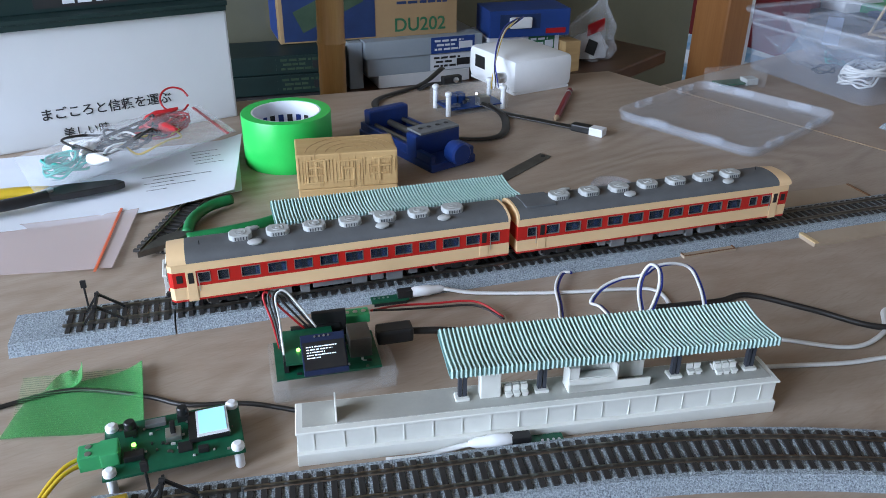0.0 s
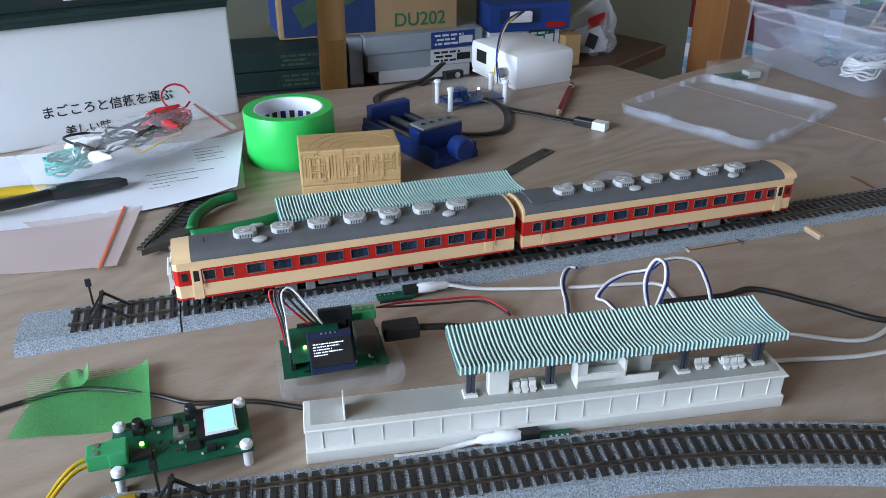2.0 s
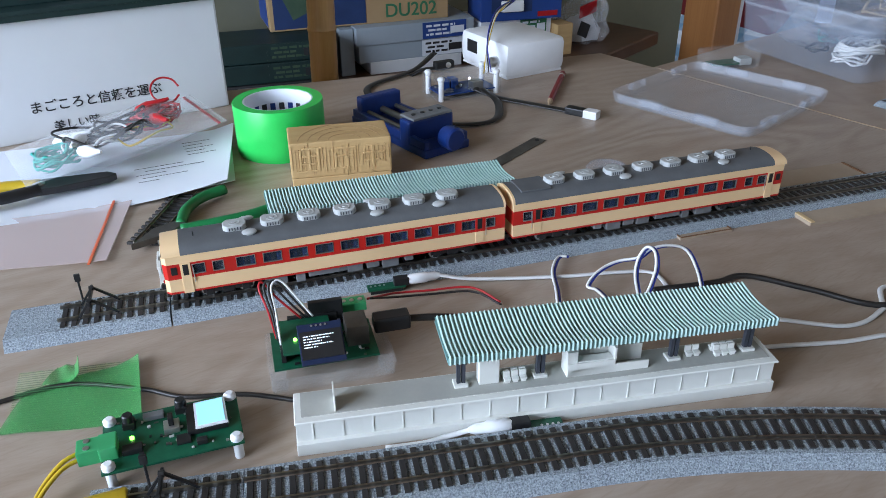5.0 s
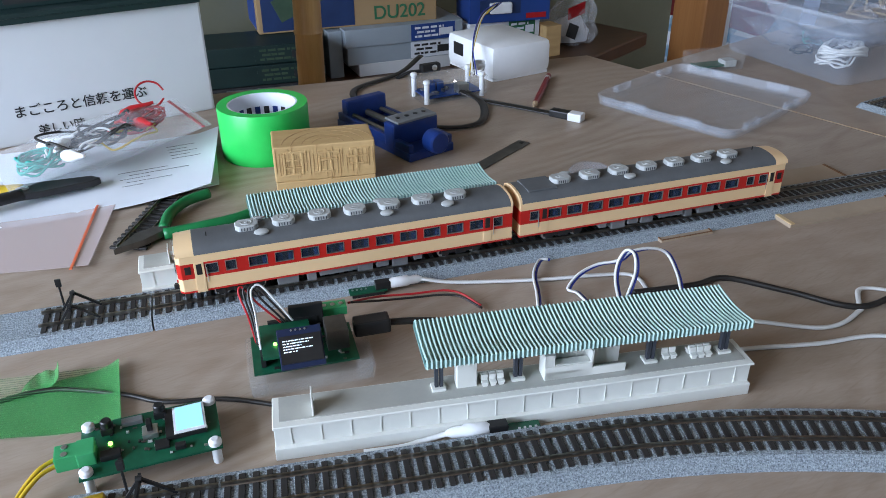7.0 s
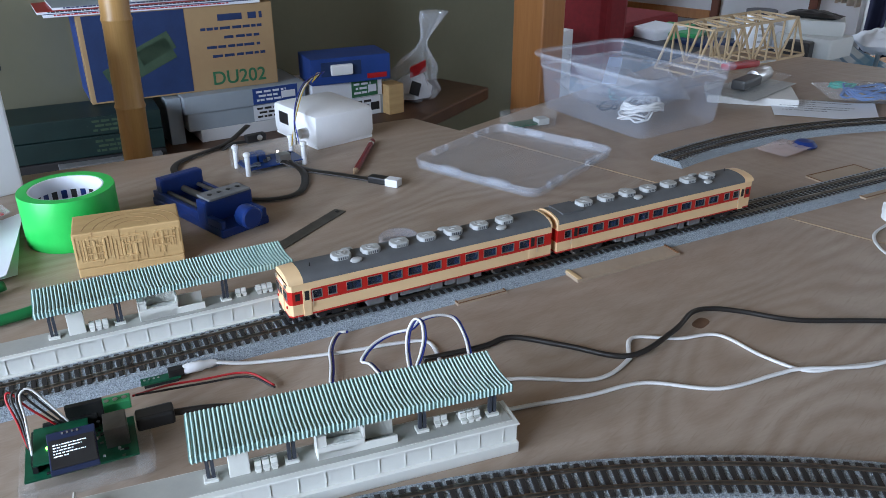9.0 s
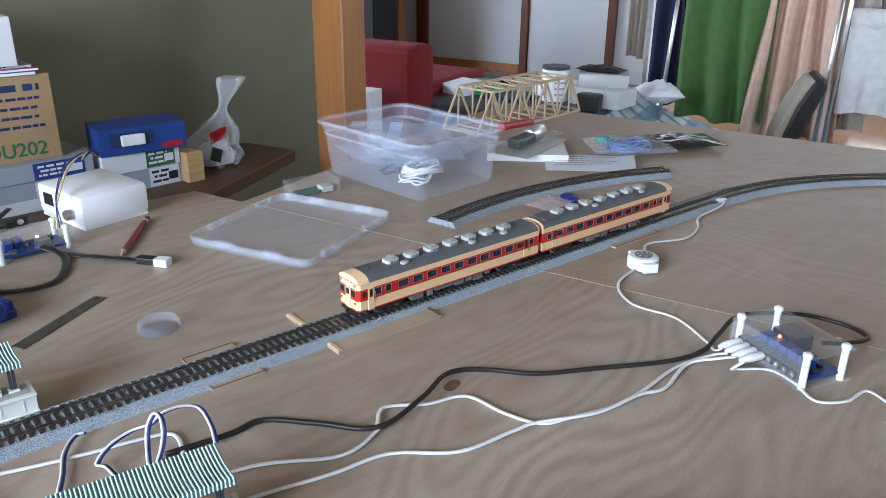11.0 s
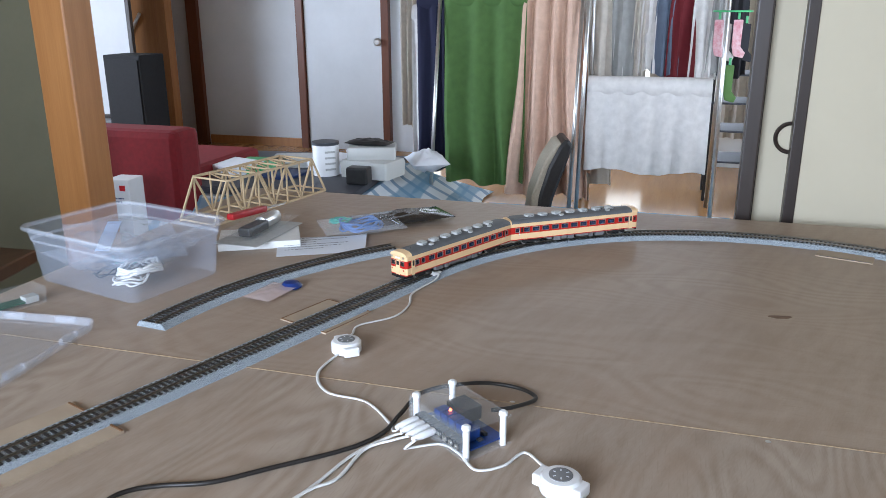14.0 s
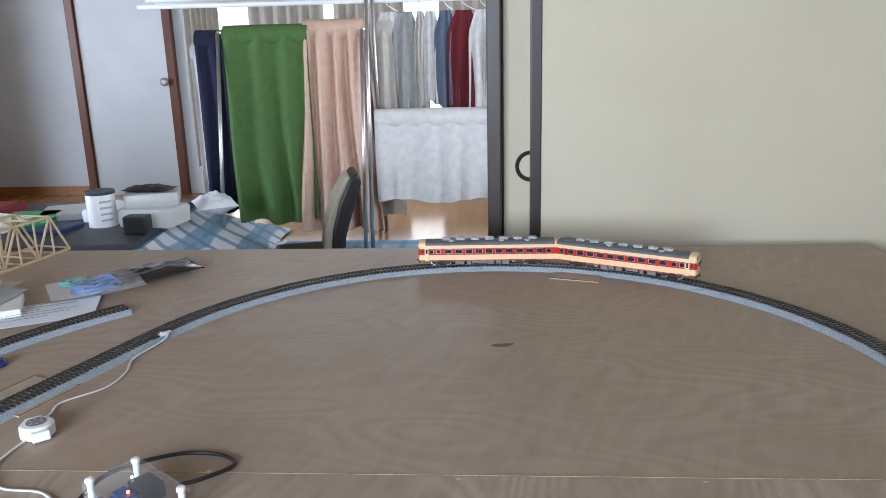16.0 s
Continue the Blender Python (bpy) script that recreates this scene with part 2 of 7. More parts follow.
def part(name, b, mat, parent=None, label="", smooth=False, at=None):
    me = b if isinstance(b, bpy.types.Mesh) else mesh_of(name, b, mat)
    if smooth:
        for f in me.polygons:
            f.use_smooth = True
        me.set_sharp_from_angle(angle=radians(35))
    ob = new(name, me)
    ob.parent = parent
    if at is not None:
        ob.matrix_basis = at
    if label:
        ob["label"] = label
    return ob


def thing(name, label, category, m=None, group="", kind=""):
    ob = new(name)
    ob.empty_display_size = 0.02
    if m is not None:
        ob.matrix_basis = m
    return tagged(ob, label, category, group, kind)


def solid(name, b, mat, label, category, m=None, group="", kind="", smooth=False):
    """A thing of one mesh."""
    ob = part(name, b, mat, None, "", smooth)
    if m is not None:
        ob.matrix_basis = m
    return tagged(ob, label, category, group, kind)


def structure(name, b, mat, label, category, m=None):
    return solid(name, b, mat, label, category, m, kind="structure")


# ---- the room ----
H0 = house(0, 0, 0)
ROOM_H = CEIL - FLOOR
structure("floor", box(10.2, 9.4, 0.06, (2.3, 1.0, FLOOR - 0.03)), FLOOR_WOOD, "glossy orange-brown wooden board floor", "floor", H0)
structure("ceiling", box(10.2, 9.4, 0.06, (2.3, 1.0, CEIL + 0.03)), PLASTER, "brown wooden ceiling boards", "ceiling", H0)
structure("wall_olive", box(4.175, 0.12, ROOM_H, (0.1625, 1.26, (FLOOR + CEIL) / 2)), OLIVE, "dark olive green plastered wall", "wall", H0)
structure("wall_pillar", box(0.104, 0.104, ROOM_H, (1.773, 0.762, (FLOOR + CEIL) / 2), 0.006), ORANGE_WOOD, "orange-brown varnished wooden pillar", "pillar", H0)
b = box(0.12, 2.3, 0.56, (-1.9, 0.05, FLOOR + 0.28))
box(0.12, 2.3, 0.45, (-1.9, 0.05, CEIL - 0.225), bm=b)
box(0.12, 0.44, 1.24, (-1.9, -0.88, 0.67), bm=b)
box(0.12, 0.12, ROOM_H, (-1.9, 1.26, (FLOOR + CEIL) / 2), bm=b)
box(0.12, 1.1, ROOM_H, (-1.9, -2.15, (FLOOR + CEIL) / 2), bm=b)
box(0.12, 0.5, 1.22, (-1.9, -1.35, 0.68), bm=b)
structure("wall_left", b, OLIVE, "olive plastered wall with a wide window", "wall", H0)
# wall out of view; its window opening is added to go with the fill lamp
b = box(2.9, 0.12, ROOM_H, (-0.35 - 1.0, -2.76, (FLOOR + CEIL) / 2))
box(2.5, 0.12, ROOM_H, (2.2, -2.76, (FLOOR + CEIL) / 2), bm=b)
box(0.9, 0.12, 0.75, (0.5, -2.76, FLOOR + 0.375), bm=b)
structure("wall_near", b, OLIVE, "unseen olive plastered wall with an added window opening", "wall", H0)
HB = beyond(0, 0, 0)
DEEP_H, DEEP_MID = DEEP_TOP - DEEP, (DEEP_TOP + DEEP) / 2
structure("wall_far", box(0.1, 3.25, DEEP_H, (6.0, 2.745, DEEP_MID)), WHITE_WALL, "white papered wall of the next room", "wall", HB)
# end wall out of view; the opening is added to suit the fill lamp
b = box(1.6, 0.1, DEEP_H, (0.93, 4.42, DEEP_MID))
box(3.2, 0.1, DEEP_H, (5.53, 4.42, DEEP_MID), bm=b)
box(2.2, 0.1, 0.55, (2.83, 4.42, DEEP + 0.275), bm=b)
box(2.2, 0.1, 0.40, (2.83, 4.42, DEEP_TOP - 0.20), bm=b)
structure("wall_far_end", b, WHITE_WALL, "unseen white end wall of the next room with an added window opening", "wall", HB)
structure("wall_right_end", box(4.0, 0.1, DEEP_H, (4.25, -1.80, DEEP_MID)), PAPER_PANEL, "pale side wall of the next room", "wall", HB)
b = box(0.1, 3.6, 0.25, (6.0, -0.8, DEEP + 0.125))
box(0.1, 3.6, 0.3, (6.0, -0.8, DEEP_TOP - 0.15), bm=b)
structure("wall_far_window", b, WHITE_WALL, "wall above and below wide glass doors", "wall", HB)
structure("backdrop", box(0.02, 4.5, 2.6, (6.6, -0.7, 0.4)), SKY_GLOW, "bright overcast daylight outside the glass doors", "backdrop", HB)


def sliding_door(name, q0, q1, m):
    """A papered sliding panel with a dark lacquered frame and a round recessed pull."""
    ob = thing(name, "cream papered sliding door with dark lacquered frame", "sliding door", m, kind="structure")
    w, h = q1 - q0, ROOM_H
    part("panel", box(0.018, w, h - 0.02, (0, (q0 + q1) / 2, (FLOOR + CEIL) / 2)), PAPER_PANEL, ob)
    for q in (q0, q1):
        part("stile", box(0.028, 0.023, h, (0, q, (FLOOR + CEIL) / 2), 0.002), DARK_FRAME, ob)
    part("rail", box(0.03, w, 0.03, (0, (q0 + q1) / 2, FLOOR + 0.018), 0.002), DARK_FRAME, ob)
    return ob


door = sliding_door("door_1", -3.05, -1.018, house(1.765, 0, 0))
door2 = sliding_door("door_2", -1.60, -0.939, house(1.800, 0, 0))
part("pull", lathe([(0.026, 0.0), (0.034, 0.0), (0.034, 0.006), (0.031, 0.008), (0.026, 0.005)], 28, closed=True), DARK_FRAME, door2, "dark round metal door pull ring", True, pose(-0.011, -1.009, 0.157, 0, -90))
part("pull_dish", lathe([(0.0255, 0.0002), (0.0255, 0.0012), (0.002, 0.0010)], 28), PAPER_PANEL, door2, "", True, pose(-0.011, -1.009, 0.157, 0, -90))
structure("door_post", box(0.040, 0.030, ROOM_H, (1.770, -0.930, (FLOOR + CEIL) / 2), 0.003), DARK_FRAME, "dark lacquered door post", "door post", H0)


def leaf_door(name, q0, q1, knob_q):
    ob = thing(name, "plain white flush door in a brown frame", "door", beyond(5.93, 0, 0), kind="structure")
    part("door_leaf", box(0.03, q1 - q0, 2.0, (0, (q0 + q1) / 2, DEEP + 1.0), 0.003), WHITE_WALL, ob)
    for q in (q0 - 0.035, q1 + 0.035):
        part("jamb", box(0.06, 0.06, 2.08, (-0.01, q, DEEP + 1.04), 0.004), BROWN_TRIM, ob)
    part("lintel", box(0.06, q1 - q0 + 0.2, 0.06, (-0.013, (q0 + q1) / 2, DEEP + 2.05), 0.004), BROWN_TRIM, ob)
    part("knob", lathe([(0.012, 0), (0.012, 0.03), (0.03, 0.045), (0.03, 0.06), (0.018, 0.07)], 20), SILVER, ob, "round chrome door knob", True, pose(-0.015, knob_q, 0.155, 0, -90))
    return ob


leaf_door("door_3", 1.465, 2.115, 1.480)
structure("baseboard", box(0.02, 0.86, 0.07, (5.935, 2.63, DEEP + 0.035), 0.003), ORANGE_WOOD, "brown wooden baseboard along the white wall", "baseboard", HB)

# ---- the table: two sheets of plywood, turned against the track ----
def on_sheet(p, q):
    a = radians(TURN)
    return p * math.cos(a) - q * math.sin(a), p * math.sin(a) + q * math.cos(a)


EDGE_P = 0.797
far_sheet = [on_sheet(EDGE_P, -1.70), on_sheet(1.69, -1.70), on_sheet(1.69, 0.20), on_sheet(EDGE_P, 0.20)]
near_sheet = [(-0.75, -1.15), on_sheet(EDGE_P - 0.0012, -1.55), on_sheet(EDGE_P - 0.0012, 0.30), (-0.75, 0.548)]


def worktable(label, outline, legs, mat):
    ob = thing("worktable", label, "table")
    part("tabletop", slab(outline, -0.012, 0.0, 0.0008), mat, ob)
    part("underframe", slab([(x * 0.94 + 0.06 * sum(p[0] for p in outline) / 4, y * 0.94 + 0.06 * sum(p[1] for p in outline) / 4) for x, y in outline], -0.07, -0.0135), DARK_WOOD, ob)
    for x, y in legs:
        part("leg", box(0.06, 0.06, -FLOOR - 0.07, (x, y, (FLOOR - 0.07) / 2), 0.004), DARK_WOOD, ob)
    return ob


worktable("plywood sheet table top with knots and swirling grain", near_sheet, [(-0.6, -0.95), (-0.6, 0.42), (0.6, 0.36), (0.95, -0.95)], PLY)
worktable("plywood sheet table top with faint grain and a dark knot", far_sheet, [on_sheet(0.95, -1.5), on_sheet(1.55, -1.5), on_sheet(1.55, 0.05), on_sheet(0.95, 0.05)], PLY_FAR)
b = bmesh.new()
for q in range(9):
    x0, y0 = on_sheet(EDGE_P - 0.0004, -1.55 + 0.20 * q)
    box(0.0016, 0.196, 0.0006, (x0, y0, 0.0002), turn=Matrix.Rotation(radians(TURN), 4, "Z"), bm=b)
x0, y0 = on_sheet(EDGE_P - 0.0004, 0.12)
structure("trim_seam", b, PLY_EDGE, "pale raw edge along the joint of the sheets", "seam")
KNOT = material("dark_knot", (0.10, 0.05, 0.028), (0.19, 0.11, 0.065), 90, 0.6, fine=0.3)
solid("wood_knot", slab([(0.015 * math.cos(a) * (1 + 0.25 * math.sin(3 * a)), 0.007 * math.sin(a) * (1 + 0.2 * math.cos(2 * a))) for a in (2 * math.pi * k / 18 for k in range(18))], 0.0, 0.0004), KNOT, "small dark knot in the plywood top", "knot", pose(1.398, -0.491, 0.0002, 0, 0, -60))
solid("wood_knot", slab([(0.010 * math.cos(a), 0.007 * math.sin(a) * (1 + 0.2 * math.cos(2 * a))) for a in (2 * math.pi * k / 18 for k in range(18))], 0.0, 0.0004), KNOT, "brown oval knot in the plywood top", "knot", pose(0.594, -0.137, 0.0002, 0, 0, 20))
for x, y in ((1.046, -0.567), (0.965, -0.315), (0.845, 0.035), (1.13, -0.80)):
    solid("screw", lathe([(0.0001, 0.0004), (0.002, 0.0006), (0.003, 0.0)], 12), SILVER, "small screw head sunk in the plywood", "screw", pose(x, y, 0.0), "screws in the table top")


# ---- model railway track ----
TRACK_Y, RADIUS, CURVE_X, PITCH, RAIL_TOP = 0.018, 0.55, 1.247, 0.00747, 0.0115
tie_mesh = mesh_of("tie", box(0.0036, 0.0325, 0.0022, (0, 0, 0.0079), 0.0003), TIE)
clip_mesh = mesh_of("rail_clip", box(0.002, 0.0036, 0.0012, (0, 0.00835, 0.0093)), TIE)


def sweep(profile, line):
    """Runs a cross-section (across, up) along a line of (x, y, heading)."""
    b = bmesh.new()
    rings = [[b.verts.new((x - y2 * math.sin(a), y + y2 * math.cos(a), z2)) for y2, z2 in profile] for x, y, a in line]
    n = len(profile)
    for lo, hi in zip(rings, rings[1:]):
        for k in range(n):
            b.faces.new((lo[k], lo[(k + 1) % n], hi[(k + 1) % n], hi[k]))
    b.faces.new(rings[0])
    b.faces.new(rings[-1][::-1])
    bmesh.ops.recalc_face_normals(b, faces=b.faces)
    return b


def arc(length, radius, step=0.012):
    """Points of (x, y, heading) from the origin along +x; radius > 0 turns right, 0 is straight."""
    n = max(1, round(length / step)) if radius else 1
    out = []
    for k in range(n + 1):
        s = length * k / n
        out.append((radius * math.sin(s / radius), radius * (math.cos(s / radius) - 1), -s / radius) if radius else (s, 0.0, 0.0))
    return out


def on_arc(s, radius):
    return (radius * math.sin(s / radius), radius * (math.cos(s / radius) - 1), -s / radius) if radius else (s, 0.0, 0.0)


def track_section(label, length, radius, m, bed=True, group="track sections of the layout", name="track_section"):
    ob = thing(name, label, "model track", m, group)
    gap = 0.0004
    line = arc(length, radius)
    x0, y0, a0 = line[0]
    line[0] = (x0 + gap, y0, a0)
    drop = 0.0 if bed else -0.0066
    if bed:
        part("roadbed", sweep([(-0.025, 0.0), (-0.0195, 0.0080), (0.0195, 0.0080), (0.025 if radius else 0.0203, 0.0)], line), BALLAST, ob, "blue-grey ballasted plastic roadbed")
    for side in (-1, 1):
        y = side * 0.0088
        part("rail", sweep([(y - 0.0011, 0.0089 + drop), (y - 0.0004, 0.0095 + drop), (y - 0.0006, RAIL_TOP + drop), (y + 0.0006, RAIL_TOP + drop), (y + 0.0004, 0.0095 + drop), (y + 0.0011, 0.0089 + drop)], line), RAIL, ob, "nickel silver rail")
    n = round(length / PITCH)
    for k in range(n):
        x, y, a = on_arc((k + 0.5) * length / n, radius)
        part("tie", tie_mesh, None, ob, at=pose(x, y, drop, 0, 0, math.degrees(a)))
    return ob


LEN = 0.2492
first = track_section("straight ballasted model track section with dark ties", LEN, 0, pose(0.001, TRACK_Y, 0))
for k in range(1, 5):
    copy_thing(first, pose(0.001 + k * LEN, TRACK_Y, 0))
ARC_LEN = RADIUS * math.radians(22.5)
bend = track_section("curved ballasted model track section with dark ties", ARC_LEN, RADIUS, pose(CURVE_X, TRACK_Y, 0))
for k in range(1, 9):
    x, y, a = on_arc(k * ARC_LEN, RADIUS)
    copy_thing(bend, pose(CURVE_X + x, TRACK_Y + y, 0, 0, 0, math.degrees(a)))

# end of line with a buffer stop
BUFFER_M = pose(-0.110, TRACK_Y + 0.002, 0, 0, 0, -1)
end = thing("buffer_track", "end-of-line track section with black buffer stop", "model track", BUFFER_M)
part("roadbed", sweep([(-0.025, 0.0), (-0.0195, 0.0080), (0.0195, 0.0080), (0.025, 0.0)], [(0, 0, 0), (0.1105, 0, 0)]), BALLAST, end, "blue-grey ballasted plastic roadbed")
for y in (-0.0088, 0.0088):
    part("rail", box(0.076, 0.0014, 0.0026, (0.0725, y, RAIL_TOP - 0.0013)), RAIL, end)
for k in range(10):
    part("tie", tie_mesh, None, end, at=pose(0.038 + k * PITCH, 0, 0))


def buffer_stop(parent, x):
    b = box(0.0016, 0.026, 0.0035, (x, 0, 0.0215), 0.0003)
    for y in (-0.0088, 0.0088):
        box(0.022, 0.0016, 0.0016, (x + 0.009, y, 0.0165), turn=Matrix.Rotation(radians(38), 4, "Y"), bm=b)
        box(0.014, 0.0016, 0.0016, (x - 0.005, y, 0.0155), turn=Matrix.Rotation(radians(-55), 4, "Y"), bm=b)
        rod(0.002, 0.003, (x - 0.0, y, 0.0225), 10, turn=ALONG_X, bm=b)
    part("buffer_stop", b, BLACK, parent, "black plastic buffer stop frame")
    s = rod(0.0008, 0.02, (x - 0.008, 0.012, 0.019), 8)
    box(0.004, 0.002, 0.006, (x - 0.008, 0.012, 0.031), 0.0004, bm=s)
    part("stop_marker", s, BLACK, parent, "black marker post")


buffer_stop(end, 0.058)

# front line: a straight, then a wide curve
FRONT = pose(-0.155, -0.1725, 0, 0, 0, -6.9)
front_end = thing("buffer_track", "end-of-line track section with buffer stop beside the green circuit board", "model track", FRONT)
part("roadbed", sweep([(-0.025, 0.0), (-0.0195, 0.0080), (0.0195, 0.0080), (0.025, 0.0)], [(0.11, 0, 0), (0.190, 0, 0)]), BALLAST, front_end)
for y in (-0.0088, 0.0088):
    part("rail", box(0.060, 0.0014, 0.0026, (0.159, y, RAIL_TOP - 0.0013)), RAIL, front_end)
for k in range(8):
    part("tie", tie_mesh, None, front_end, at=pose(0.133 + k * PITCH, 0, 0))
buffer_stop(front_end, 0.150)
s1 = track_section("straight ballasted model track section beside the platform", 0.18, 0, FRONT @ pose(0.190, 0, 0))
FRONT_R = 0.73
bend2 = track_section("wide curved ballasted model track section", FRONT_R * math.radians(11.25), FRONT_R, FRONT @ pose(0.370, 0, 0))
for k in range(1, 6):
    x, y, a = on_arc(k * FRONT_R * math.radians(11.25), FRONT_R)
    copy_thing(bend2, FRONT @ pose(0.370 + x, y, 0, 0, 0, math.degrees(a)))

# unused pieces: two curves near the storage box and one bare length behind the train
x, y, a = on_arc(0.24, 0.73)
track_section("unused curved model track lying loose on the table", 0.24, 0.73, pose(0.853, 0.195, 0, 0, 0, 14), group="loose track")
track_section("unused curved model track lying loose on the table", 0.24, 0.73, pose(0.853, 0.195, 0, 0, 0, 14) @ pose(x, y, 0, 0, 0, math.degrees(a)), group="loose track")
track_section("short loose length of dark bare track", 0.105, 0, pose(-0.0200, 0.1265, 0, 0, 0, 67), False, group="loose track")


def shim(x0, y0, x1, y1, h, mat, label, pale_end=False):
    ob = thing("track_shim", label, "shim", None, "shims under the track")
    part("shim_sheet", box(x1 - x0, y1 - y0, h, ((x0 + x1) / 2, (y0 + y1) / 2, h / 2), 0.0003), mat, ob)
    if pale_end:
        part("raw_end", box(0.0045, y1 - y0 - 0.001, 0.0012, (x0 + 0.003, (y0 + y1) / 2, h + 0.0004), 0.0003), RAW_END, ob, "pale raw wooden strip")
        # dark strip stands in for the shadow in the notch at this end
        part("dark_end", box(0.0026, y1 - y0 - 0.001, 0.0010, (x1 - 0.002, (y0 + y1) / 2, h + 0.0004), 0.0003), BURN_AND_SHADE, ob, "dark edge strip, burnt edge and painted notch shade")
    else:
        for y in (y0 + 0.001, y1 - 0.001):
            part("dark_edge", box(x1 - x0 - 0.002, 0.0012, 0.0008, ((x0 + x1) / 2, y, h + 0.0002)), BURN_AND_SHADE, ob, "dark edge strip, burnt edge and painted notch shade")
        for x in (x0 + 0.001, x1 - 0.001):
            part("dark_edge", box(0.0012, y1 - y0 - 0.005, 0.0008, (x, (y0 + y1) / 2, h + 0.0002)), BURN_AND_SHADE, ob, "dark edge strip, burnt edge and painted notch shade")


RAW_END = material("raw_wood_end", (0.66, 0.50, 0.28), (0.58, 0.42, 0.22), 60, 0.7)
shim(0.5435, -0.026, 0.673, 0.078, 0.0030, SHIM_WOOD, "thin pale plywood shim under the track", True)
shim(0.978, -0.0145, 1.073, 0.0735, 0.0020, SHIM_WOOD, "thin wooden shim with dark burnt edges under the track")
shim(0.420, -0.012, 0.473, 0.058, 0.0020, SHIM_WOOD, "thin wooden shim with dark burnt edges under the track")
x, y, a = on_arc(0.84, RADIUS)
cs = thing("track_shim", "thin wooden shim under the curved track", "shim", pose(CURVE_X + x, TRACK_Y + y, 0, 0, 0, math.degrees(a)), "shims under the track")
part("shim_sheet", box(0.09, 0.11, 0.002, (0, -0.01, 0.001), 0.0003), SHIM_WOOD, cs)
part("dark_edge", box(0.088, 0.0014, 0.0008, (0, -0.064, 0.0022)), DARK_FRAME, cs, "dark edge strip, burnt edge and painted notch shade")


# ---- the two-car diesel train ----
CAR_L, CAR_W = 0.260, 0.036
WINDOWS = [(0.0245, 0.0085), (0.038, 0.0075)] + [(0.0575 + 0.0192 * k, 0.0132) for k in range(10)] + [(0.2475, 0.0075), (0.2535, 0.0001)]
Z_SILL, Z_RED, Z_TOP, Z_EAVE, Z_ROOF = 0.0105, 0.0222, 0.0345, 0.0405, 0.0485


def frame_ring(w, h, t, depth):
    """An upright window frame in x and z, with its opening free."""
    b = box(w + 2 * t, depth, t, (0, 0, h / 2 + t / 2))
    box(w + 2 * t, depth, t, (0, 0, -h / 2 - t / 2), bm=b)
    box(t, depth, h, (-w / 2 - t / 2, 0, 0), bm=b)
    box(t, depth, h, (w / 2 + t / 2, 0, 0), bm=b)
    return b


